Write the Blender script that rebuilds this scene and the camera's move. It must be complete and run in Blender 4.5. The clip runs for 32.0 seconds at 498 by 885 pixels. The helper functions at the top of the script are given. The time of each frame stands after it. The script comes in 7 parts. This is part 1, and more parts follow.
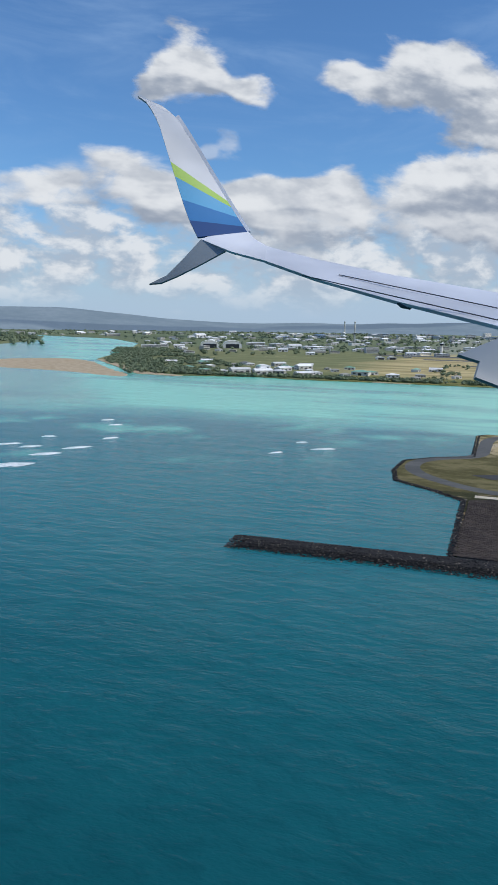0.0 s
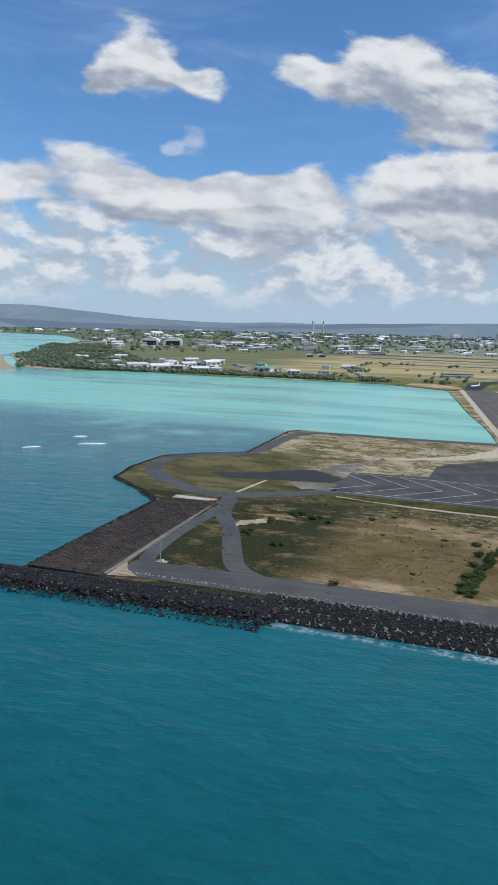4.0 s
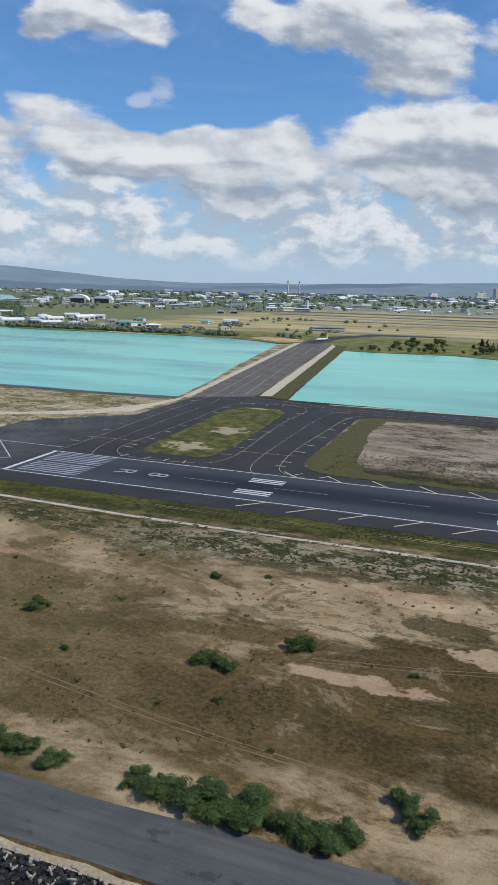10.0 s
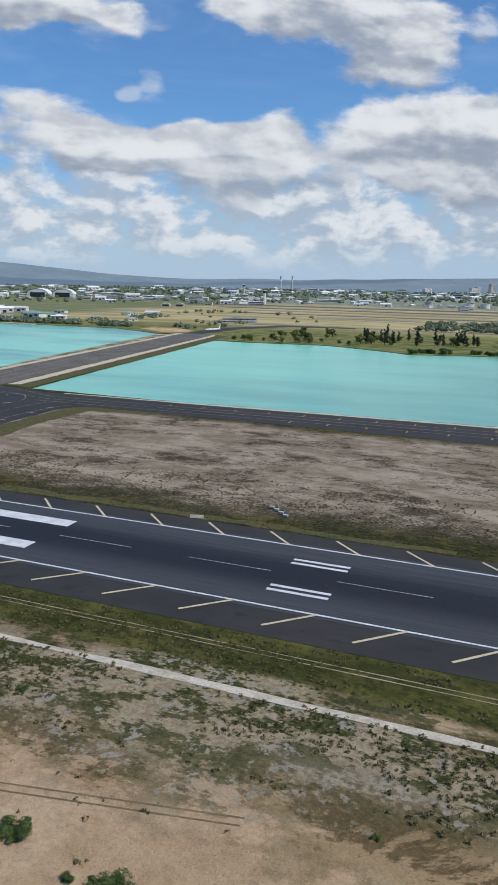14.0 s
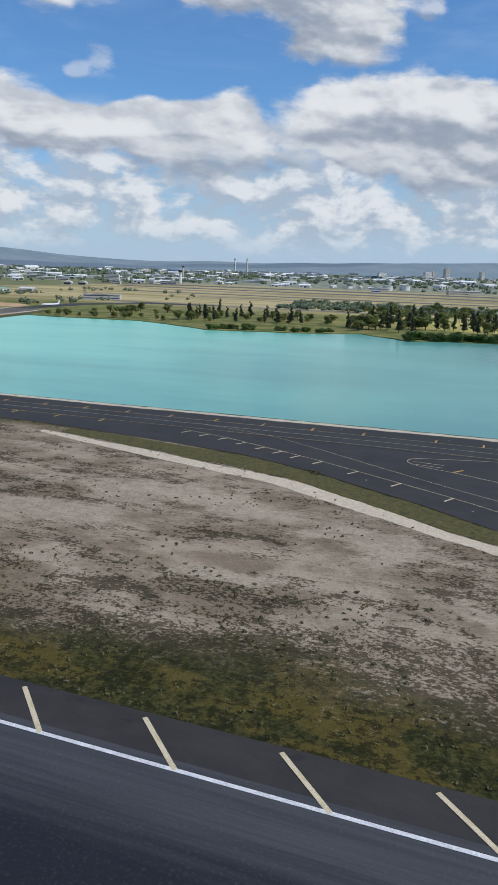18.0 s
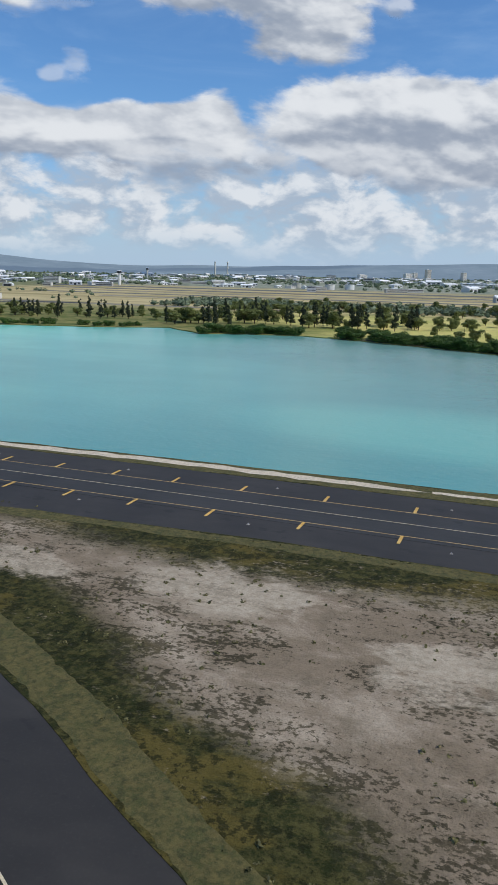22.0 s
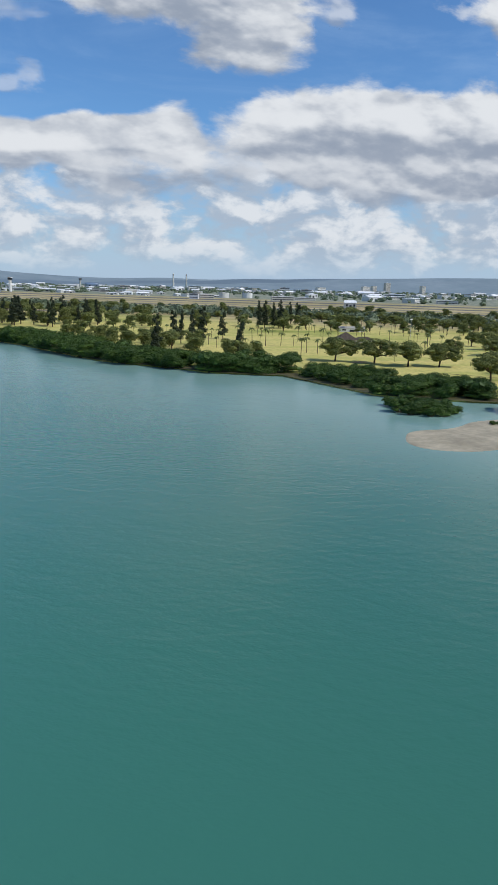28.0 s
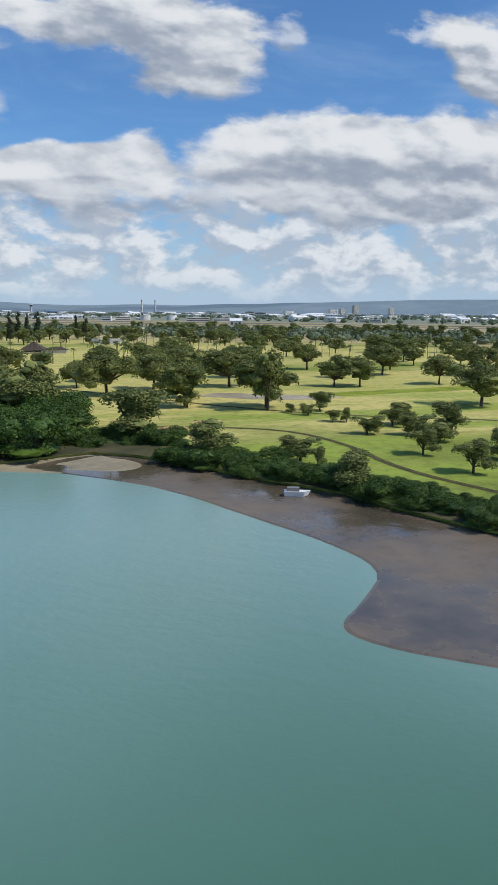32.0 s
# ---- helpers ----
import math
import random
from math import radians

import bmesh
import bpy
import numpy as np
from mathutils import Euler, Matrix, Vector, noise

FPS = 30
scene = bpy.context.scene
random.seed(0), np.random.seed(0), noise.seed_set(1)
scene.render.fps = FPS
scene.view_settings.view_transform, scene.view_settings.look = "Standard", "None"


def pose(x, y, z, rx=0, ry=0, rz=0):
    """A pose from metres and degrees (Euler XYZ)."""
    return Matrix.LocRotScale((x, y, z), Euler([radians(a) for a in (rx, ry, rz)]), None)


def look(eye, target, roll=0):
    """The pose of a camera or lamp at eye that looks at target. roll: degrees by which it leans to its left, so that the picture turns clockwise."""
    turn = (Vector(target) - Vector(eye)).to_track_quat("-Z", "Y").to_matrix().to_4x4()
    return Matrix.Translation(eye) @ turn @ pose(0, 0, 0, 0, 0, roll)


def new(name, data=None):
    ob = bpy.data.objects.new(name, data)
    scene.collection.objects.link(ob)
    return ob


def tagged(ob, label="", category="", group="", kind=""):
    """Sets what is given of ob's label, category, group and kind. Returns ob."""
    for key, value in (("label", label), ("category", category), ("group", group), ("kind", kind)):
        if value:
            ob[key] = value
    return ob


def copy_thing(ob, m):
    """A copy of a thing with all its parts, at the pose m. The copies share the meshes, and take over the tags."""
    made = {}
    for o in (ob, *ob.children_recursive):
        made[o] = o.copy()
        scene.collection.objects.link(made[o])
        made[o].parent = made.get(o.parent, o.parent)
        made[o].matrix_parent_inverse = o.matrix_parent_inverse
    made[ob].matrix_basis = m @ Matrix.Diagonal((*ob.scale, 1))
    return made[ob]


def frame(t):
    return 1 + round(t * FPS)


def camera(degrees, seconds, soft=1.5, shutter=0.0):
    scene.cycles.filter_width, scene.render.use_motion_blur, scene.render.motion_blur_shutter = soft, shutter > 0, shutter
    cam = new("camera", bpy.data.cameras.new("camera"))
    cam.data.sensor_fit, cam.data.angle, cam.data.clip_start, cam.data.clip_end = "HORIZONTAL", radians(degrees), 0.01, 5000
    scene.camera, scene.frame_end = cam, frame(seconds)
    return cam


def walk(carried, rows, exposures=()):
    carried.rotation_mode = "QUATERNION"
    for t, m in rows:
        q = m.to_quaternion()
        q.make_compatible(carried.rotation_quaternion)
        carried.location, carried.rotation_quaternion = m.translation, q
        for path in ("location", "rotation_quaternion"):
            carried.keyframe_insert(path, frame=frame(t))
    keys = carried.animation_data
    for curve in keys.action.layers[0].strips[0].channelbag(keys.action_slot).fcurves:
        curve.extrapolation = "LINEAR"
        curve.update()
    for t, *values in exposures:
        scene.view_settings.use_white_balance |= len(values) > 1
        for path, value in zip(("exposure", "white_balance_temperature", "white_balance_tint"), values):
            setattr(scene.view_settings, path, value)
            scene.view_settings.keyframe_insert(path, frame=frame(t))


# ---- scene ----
EXPO = 0.0
SEA = 0.5
SUN_POWER, SKY = 3.1, 0.12
CLOUD_GREY = (0.30, 0.355, 0.45)
CLOUD_LIT, CLOUD_DARK, VEIL, HAZE = (0.75, 0.78, 0.82), (0.40, 0.48, 0.59), (0.32, 0.49, 0.76), (0.42, 0.55, 0.71)
DEEP, MID, SHOAL = (0.004, 0.068, 0.082), (0.010, 0.150, 0.172), (0.040, 0.260, 0.290)
LAG, LAG_DIM, LAG_EAST, LAG_GREEN, LAG_END, REEF = (0.220, 0.660, 0.500), (0.112, 0.375, 0.330), (0.086, 0.292, 0.262), (0.037, 0.156, 0.105), (0.036, 0.124, 0.066), (0.190, 0.310, 0.270)
MILK = (0.33, 0.49, 0.44)
WAVE = 0.62
SOIL = (0.63, 0.62, 0.57)
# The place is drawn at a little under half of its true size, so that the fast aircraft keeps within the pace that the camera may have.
cam = camera(36.7, 32.0, soft=1.5, shutter=0.0)

# seconds, eye, then yaw to the left, pitch up and lean, in degrees
ROWS = [
    (0.0, (0.00, 0.00, 77.30), -17.114, -9.479, 0.960),
    (0.5, (16.33, -0.10, 76.34), -17.118, -8.886, 0.875),
    (1.0, (32.67, -0.20, 75.39), -17.147, -8.509, 0.774),
    (1.5, (49.01, -0.30, 74.44), -17.368, -8.423, 0.874),
    (2.0, (65.36, -0.39, 73.48), -17.566, -8.543, 1.131),
    (2.5, (81.71, -0.48, 72.53), -17.711, -8.810, 1.417),
    (3.0, (98.07, -0.57, 71.58), -17.872, -9.051, 1.554),
    (3.5, (114.43, -0.65, 70.63), -17.753, -9.226, 1.467),
    (5.5, (179.93, -0.95, 66.85), -18.065, -9.760, 0.940),
    (6.0, (196.32, -1.02, 65.90), -18.070, -9.720, 0.657),
    (6.5, (212.72, -1.09, 64.96), -18.155, -9.743, 0.519),
    (7.0, (229.12, -1.15, 64.02), -18.121, -9.980, 0.692),
    (7.5, (245.53, -1.20, 63.08), -18.131, -10.361, 0.970),
    (8.0, (261.94, -1.26, 62.14), -17.782, -10.862, 0.975),
    (8.5, (278.35, -1.31, 61.20), -17.543, -11.390, 0.935),
    (9.0, (294.78, -1.36, 60.26), -17.291, -11.772, 0.961),
    (9.5, (311.20, -1.40, 59.32), -17.051, -12.020, 1.068),
    (10.0, (327.64, -1.44, 58.39), -16.820, -12.142, 1.208),
    (10.5, (344.08, -1.48, 57.45), -16.374, -12.165, 1.270),
    (11.0, (360.52, -1.51, 56.52), -16.209, -12.361, 1.468),
    (11.5, (376.97, -1.54, 55.58), -16.092, -12.634, 1.706),
    (12.0, (393.42, -1.57, 54.65), -15.938, -13.000, 1.921),
    (12.5, (409.88, -1.60, 53.72), -16.021, -13.171, 2.102),
    (13.0, (426.35, -1.62, 52.79), -15.647, -13.129, 1.927),
    (13.5, (442.82, -1.64, 51.86), -15.522, -12.844, 1.516),
    (14.0, (459.29, -1.65, 50.93), -15.407, -12.337, 1.060),
    (14.5, (475.77, -1.66, 50.00), -15.413, -11.694, 0.745),
    (15.0, (492.26, -1.67, 49.08), -15.663, -10.947, 0.684),
    (15.5, (508.75, -1.67, 48.15), -15.551, -10.565, 0.698),
    (17.5, (574.77, -1.66, 44.46), -16.661, -12.665, 1.462),
    (18.0, (591.29, -1.65, 43.54), -16.971, -13.418, 1.677),
    (18.5, (607.82, -1.64, 42.62), -17.146, -13.666, 1.808),
    (19.0, (624.35, -1.62, 41.70), -17.127, -13.444, 1.947),
    (19.5, (640.88, -1.60, 40.78), -17.237, -12.929, 2.049),
    (20.0, (657.42, -1.57, 39.87), -16.555, -12.518, 1.700),
    (20.5, (673.97, -1.54, 38.95), -16.160, -12.249, 1.360),
    (21.0, (690.52, -1.51, 38.04), -15.988, -12.312, 1.136),
    (21.5, (707.08, -1.48, 37.12), -15.910, -12.642, 1.030),
    (22.0, (723.64, -1.44, 36.21), -16.278, -13.055, 1.098),
    (22.5, (740.20, -1.40, 35.30), -16.194, -13.159, 1.047),
    (23.0, (756.78, -1.36, 34.39), -16.202, -12.936, 1.096),
    (23.5, (773.35, -1.31, 33.48), -16.214, -12.314, 1.277),
    (24.0, (789.94, -1.26, 32.57), -16.243, -11.386, 1.523),
    (24.5, (806.53, -1.20, 31.66), -16.482, -10.397, 1.725),
    (25.0, (823.12, -1.15, 30.75), -16.570, -9.646, 1.882),
    (25.5, (839.72, -1.09, 29.85), -16.824, -9.239, 2.089),
    (27.5, (906.17, -0.81, 26.23), -16.625, -11.690, 1.402),
    (28.0, (922.80, -0.73, 25.33), -16.297, -11.900, 1.407),
    (28.5, (939.43, -0.65, 24.43), -16.283, -11.704, 1.454),
    (29.0, (956.07, -0.57, 23.53), -16.577, -11.157, 1.426),
    (29.5, (972.71, -0.48, 22.64), -16.524, -10.588, 1.181),
    (30.0, (989.36, -0.39, 21.74), -16.626, -10.011, 0.954),
    (30.5, (1006.01, -0.30, 20.84), -16.719, -9.581, 0.940),
    (31.0, (1022.67, -0.20, 19.95), -16.630, -9.444, 0.848),
    (31.5, (1039.33, -0.10, 19.05), -16.896, -9.553, 0.686),
    (32.0, (1056.00, 0.00, 18.16), -16.321, -9.943, 0.466),
]


def aim(yaw, pitch):
    y, p = radians(yaw), radians(pitch)
    return Vector((-math.sin(y) * math.cos(p), math.cos(y) * math.cos(p), math.sin(p)))


PATH = [(t, look(eye, Vector(eye) + 10 * aim(yaw, pitch), roll)) for t, eye, yaw, pitch, roll in ROWS]
walk(cam, PATH, [(0.0, EXPO), (8.0, EXPO), (20.0, EXPO), (32.0, EXPO)])

# ---- world, sun ----
SUN = Vector((0.62, -0.42, 0.86)).normalized()


class Nodes:
    """Short calls for building a node tree."""

    def __init__(self, tree):
        self.tree = tree
        tree.nodes.clear()

    def add(self, kind, **props):
        n = self.tree.nodes.new(kind)
        for k, v in props.items():
            setattr(n, k, v)
        return n

    def put(self, socket, v):
        if isinstance(v, bpy.types.NodeSocket):
            self.tree.links.new(v, socket)
        elif v is not None:
            if socket.type == "RGBA" and len(v) == 3:
                v = (*v, 1.0)
            socket.default_value = v

    def math(self, op, a, b=None, c=None, clamp=False):
        n = self.add("ShaderNodeMath", operation=op, use_clamp=clamp)
        for s, v in zip(n.inputs, (a, b, c)):
            self.put(s, v)
        return n.outputs[0]

    def step(self, x, lo, hi):
        n = self.add("ShaderNodeMapRange", interpolation_type="SMOOTHSTEP")
        for s, v in zip(n.inputs, (x, lo, hi, 0.0, 1.0)):
            self.put(s, v)
        return n.outputs[0]

    def band(self, x, a, b, soft):
        return self.math("MULTIPLY", self.step(x, a - soft, a + soft), self.math("SUBTRACT", 1.0, self.step(x, b - soft, b + soft)))

    def mix(self, f, a, b, how="MIX"):
        n = self.add("ShaderNodeMix", data_type="RGBA", blend_type=how)
        self.put(n.inputs[0], f), self.put(n.inputs[6], a), self.put(n.inputs[7], b)
        return n.outputs[2]

    def noise(self, vec, scale, detail=4.0, rough=0.55, lac=2.0, warp=0.0):
        n = self.add("ShaderNodeTexNoise")
        self.put(n.inputs["Vector"], vec)
        for k, v in (("Scale", scale), ("Detail", detail), ("Roughness", rough), ("Lacunarity", lac), ("Distortion", warp)):
            n.inputs[k].default_value = v
        return n.outputs["Fac"]

    def xyz(self, vec):
        n = self.add("ShaderNodeSeparateXYZ")
        self.put(n.inputs[0], vec)
        return n.outputs

    def vec(self, x, y, z):
        n = self.add("ShaderNodeCombineXYZ")
        for s, v in zip(n.inputs, (x, y, z)):
            self.put(s, v)
        return n.outputs[0]

    def vmath(self, op, a, b):
        n = self.add("ShaderNodeVectorMath", operation=op)
        self.put(n.inputs[0], a), self.put(n.inputs[1], b)
        return n.outputs["Value"] if op == "DOT_PRODUCT" else n.outputs[0]

    def coord(self, which="Object"):
        return self.add("ShaderNodeTexCoord").outputs[which]

    def bump(self, height, strength, distance):
        n = self.add("ShaderNodeBump")
        n.inputs["Strength"].default_value, n.inputs["Distance"].default_value = strength, distance
        self.put(n.inputs["Height"], height)
        return n.outputs[0]


def rgb(r, g, b):
    """Linear colour from screen values 0 to 255."""
    return tuple((c / 255 / 12.92) if c < 10 else ((c / 255 + 0.055) / 1.055) ** 2.4 for c in (r, g, b))


world = bpy.data.worlds.new("world")
scene.world = world
world.use_nodes = True
n = Nodes(world.node_tree)
sky = n.add("ShaderNodeTexSky", sky_type="NISHITA", sun_disc=False, sun_elevation=math.asin(SUN.z), sun_rotation=math.atan2(SUN.x, SUN.y), altitude=100.0, air_density=1.0, dust_density=0.5, ozone_density=2.5)
d = n.coord("Generated")
dx, dy, dz = n.xyz(d)
# far cumulus low over the horizon, too distant to shift
q = n.vec(dx, dy, n.math("MULTIPLY", dz, 1.8))


def low_cloud(off):
    v = n.vmath("ADD", q, off)
    f = n.noise(v, 17.0, 8.0, 0.53, 2.1, 0.25)
    g = n.noise(v, 4.5, 2.0, 0.5)
    return n.math("ADD", n.math("MULTIPLY", f, 0.62), n.math("MULTIPLY", g, 0.38))


shelf = n.math("MULTIPLY", n.step(dz, -0.02, 0.05), n.math("SUBTRACT", 1.0, n.step(dz, 0.10, 0.21)))
here = low_cloud((0.0, 0.0, 0.0))
above = low_cloud((0.012, -0.004, 0.034))
dense = n.math("ADD", here, n.math("MULTIPLY", shelf, 0.20))
mask = n.math("MULTIPLY", n.math("MULTIPLY", n.step(dense, 0.56, 0.72), 0.92), n.math("SUBTRACT", 1.0, n.step(dz, 0.13, 0.20)))
lit = n.step(n.math("SUBTRACT", here, above), -0.06, 0.10)
thick = n.mix(lit, CLOUD_DARK, CLOUD_LIT)
blue = n.mix(1.0, sky.outputs[0], (0.53 * SKY, 0.80 * SKY, 1.06 * SKY), "MULTIPLY")
streak = n.noise(n.vec(n.math("ADD", dx, n.math("MULTIPLY", dz, 0.5)), dy, n.math("MULTIPLY", dz, 4.0)), 3.6, 7.0, 0.6, 2.0, 0.6)
veil = n.math("MULTIPLY", n.step(streak, 0.42, 0.80), 0.46)
blue = n.mix(veil, blue, VEIL)
hazy = n.mix(n.math("MULTIPLY", n.math("SUBTRACT", 1.0, n.step(dz, 0.0, 0.15)), 0.88), blue, HAZE)
col = n.mix(n.math("MULTIPLY", mask, n.step(dz, -0.01, 0.06)), hazy, thick)
bg = n.add("ShaderNodeBackground")
n.put(bg.inputs[0], col)
bg.inputs[1].default_value = 1.0
out = n.add("ShaderNodeOutputWorld")
n.tree.links.new(bg.outputs[0], out.inputs[0])

sun = new("sun", bpy.data.lights.new("sun", "SUN"))
sun.data.energy, sun.data.angle, sun.data.color = SUN_POWER, radians(0.6), (1.0, 0.95, 0.87)
sun.matrix_world = look((0, 0, 400), Vector((0, 0, 400)) - SUN)


# ---- materials ----
def material(name, build, rough=0.8, metal=0.0, spec=0.3):
    m = bpy.data.materials.new(name)
    m.use_nodes = True
    n = Nodes(m.node_tree)
    b = n.add("ShaderNodeBsdfPrincipled")
    b.inputs["Roughness"].default_value, b.inputs["Metallic"].default_value, b.inputs["Specular IOR Level"].default_value = rough, metal, spec
    out = n.add("ShaderNodeOutputMaterial")
    n.tree.links.new(b.outputs[0], out.inputs[0])
    made = build(n, b)
    if made is not None:
        n.put(b.inputs["Base Color"], made)
    return m


def mottled(a, b, scale, fine=None, bump=0.0):
    """Two tones in patches, with a finer grain."""
    def build(n, bs):
        p = n.coord()
        c = n.mix(n.step(n.noise(p, scale, 5), 0.35, 0.65), a, b)
        g = n.noise(p, fine or scale * 9, 3)
        if bump:
            n.put(bs.inputs["Normal"], n.bump(g, 0.6, bump))
        return n.mix(n.step(g, 0.3, 0.75), n.mix(1.0, c, (0.72, 0.72, 0.72), "MULTIPLY"), c)
    return build


def varied(a, b, scale=1.0):
    """A tone that differs from piece to piece and, a little, within it."""
    def build(n, bs):
        r = n.add("ShaderNodeObjectInfo").outputs["Random"]
        c = n.mix(r, a, b)
        return n.mix(n.math("MULTIPLY", n.step(n.noise(n.coord(), scale, 4), 0.4, 0.7), 0.35), c, n.mix(1.0, c, (0.6, 0.6, 0.6), "MULTIPLY"))
    return build


def leafy(a, b, spread=0.6):
    def build(n, bs):
        r = n.add("ShaderNodeNewGeometry").outputs["Random Per Island"]
        o = n.add("ShaderNodeObjectInfo").outputs["Random"]
        c = n.mix(r, a, b)
        return n.mix(n.math("MULTIPLY", o, spread), c, n.mix(1.0, c, (0.62, 0.66, 0.6), "MULTIPLY"))
    return build


RC, RS = math.cos(radians(37)), math.sin(radians(37))


def water(n, bs):
    p = n.coord()
    x, y, _ = n.xyz(p)
    u = n.math("SUBTRACT", n.math("SUBTRACT", n.math("MULTIPLY", x, RC), n.math("MULTIPLY", y, RS)), 115.2)
    v = n.math("SUBTRACT", n.math("ADD", n.math("MULTIPLY", x, RS), n.math("MULTIPLY", y, RC)), 423.65)
    wob = n.math("MULTIPLY", n.math("SUBTRACT", n.noise(p, 0.006, 4, 0.6), 0.5), 260.0)
    wob2 = n.math("MULTIPLY", n.math("SUBTRACT", n.noise(n.vec(n.math("MULTIPLY", u, 0.25), v, 0.0), 0.012, 5, 0.6), 0.5), 2.0)
    sea = n.mix(n.step(n.math("ADD", v, wob), -420.0, -120.0), DEEP, MID)
    sea = n.mix(n.step(n.math("ADD", n.math("ADD", v, n.math("MULTIPLY", wob, 1.2)), n.math("MULTIPLY", u, -0.1)), 20.0, 330.0), sea, SHOAL)
    # lagoon, milky over sand
    lag = n.math("MULTIPLY", n.step(v, 95.0, 112.0), n.step(n.math("ADD", u, n.math("MULTIPLY", wob, 0.5)), -230.0, -120.0))
    lagoon = n.mix(n.step(n.math("ADD", wob2, n.math("MULTIPLY", v, 0.0016)), -0.25, 0.65), LAG_DIM, LAG)
    east = n.step(n.math("ADD", u, wob), 90.0, 420.0)
    lagoon = n.mix(east, lagoon, n.mix(n.step(n.math("ADD", n.math("MULTIPLY", wob2, 0.7), 0.1), -0.2, 0.9), LAG_EAST, LAG_DIM))
    far_e = n.step(x, 780.0, 960.0)
    lagoon = n.mix(far_e, lagoon, n.mix(n.step(x, 1000.0, 1075.0), LAG_GREEN, LAG_END))
    off = n.math("ADD", n.math("MULTIPLY", n.math("SUBTRACT", x, 881.0), -0.834), n.math("MULTIPLY", n.math("SUBTRACT", y, 370.0), -0.553))
    off = n.math("SUBTRACT", off, n.math("MULTIPLY", n.band(x, 985.0, 1062.0, 14.0), 20.0))
    # pale shore band: silt, widened in its western part to paint in reflected sky
    milky = n.math("MULTIPLY", n.math("SUBTRACT", 1.0, n.step(n.math("ADD", off, n.math("MULTIPLY", wob, 0.12)), 4.0, n.math("SUBTRACT", 100.0, n.math("MULTIPLY", n.step(x, 970.0, 1040.0), 58.0)))), n.step(x, 790.0, 960.0))
    lagoon = n.mix(n.math("MULTIPLY", milky, 0.66), lagoon, MILK)
    rr = n.math("ADD", n.math("POWER", n.math("ABSOLUTE", n.math("DIVIDE", n.math("SUBTRACT", n.math("ADD", x, y), 963.0), 44.0)), 2.0), n.math("POWER", n.math("ABSOLUTE", n.math("DIVIDE", n.math("SUBTRACT", n.math("SUBTRACT", y, x), -672.0), 95.0)), 2.0))
    lagoon = n.mix(n.math("MULTIPLY", n.math("SUBTRACT", 1.0, n.step(n.math("ADD", rr, wob2), 0.1, 1.2)), 0.32), lagoon, LAG)
    c = n.mix(lag, sea, lagoon)
    # turquoise strip under the west shore
    sh = n.math("ADD", n.math("ADD", y, n.math("MULTIPLY", x, 0.62)), n.math("MULTIPLY", wob, 0.45))
    strip = n.math("MULTIPLY", n.step(sh, 610.0, 700.0), n.math("SUBTRACT", 1.0, n.step(u, -40.0, 0.0)))
    c = n.mix(n.math("MULTIPLY", strip, 0.95), c, n.mix(n.step(wob2, -0.3, 0.1), LAG_DIM, LAG))
    patch = n.math("MULTIPLY", n.step(n.noise(p, 0.011, 4, 0.55), 0.52, 0.66), n.math("MULTIPLY", n.step(y, 330.0, 460.0), n.math("SUBTRACT", 1.0, n.step(u, -180.0, -120.0))))
    c = n.mix(n.math("MULTIPLY", patch, 0.5), c, LAG)
    reef = n.math("MULTIPLY", n.math("SUBTRACT", 1.0, n.step(n.math("ADD", x, n.math("MULTIPLY", wob, 0.5)), 20.0, 110.0)), n.step(y, 560.0, 760.0))
    c = n.mix(n.math("MULTIPLY", reef, 0.75), c, REEF)
    # surf against the rock wall
    near = n.band(n.math("ADD", v, n.math("MULTIPLY", n.noise(p, 0.12, 3), 2.0)), -190.2, -187.0, 0.8)
    fo = n.step(n.math("ADD", n.noise(p, 0.55, 6, 0.65), n.math("MULTIPLY", n.noise(p, 0.05, 2), 0.4)), 0.62, 0.86)
    foam = n.math("MULTIPLY", n.math("MULTIPLY", near, fo), n.math("MULTIPLY", n.step(u, -70.0, -55.0), n.math("ADD", 0.25, n.math("MULTIPLY", n.step(u, -50.0, 30.0), 0.6))))
    c = n.mix(foam, c, (0.75, 0.8, 0.8))
    swell = n.noise(n.vec(n.math("MULTIPLY", u, 0.5), v, 0.0), 0.085, 4, 0.55, 2.2, 0.1)
    chop = n.noise(n.vec(n.math("MULTIPLY", x, 0.6), y, 0.0), 0.9, 3, 0.6)
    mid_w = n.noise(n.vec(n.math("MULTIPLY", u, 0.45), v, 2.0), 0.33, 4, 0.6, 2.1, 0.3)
    # shading of the short waves is also put into the open sea's colour
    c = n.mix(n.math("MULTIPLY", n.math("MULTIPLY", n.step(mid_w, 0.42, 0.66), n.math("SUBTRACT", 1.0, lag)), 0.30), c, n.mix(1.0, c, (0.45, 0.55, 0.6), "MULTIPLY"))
    n.put(bs.inputs["Specular IOR Level"], n.math("ADD", n.math("ADD", 0.22, n.math("MULTIPLY", n.step(u, 320.0, 370.0), 0.22)), n.math("MULTIPLY", lag, 0.26)))
    n.put(bs.inputs["Normal"], n.bump(n.math("ADD", n.math("ADD", n.math("MULTIPLY", swell, n.math("SUBTRACT", 1.0, n.math("MULTIPLY", lag, 0.88))), n.math("MULTIPLY", mid_w, n.math("SUBTRACT", 0.40, n.math("MULTIPLY", lag, 0.30)))), n.math("MULTIPLY", chop, n.math("SUBTRACT", 0.14, n.math("MULTIPLY", lag, 0.07)))), WAVE, 1.2))
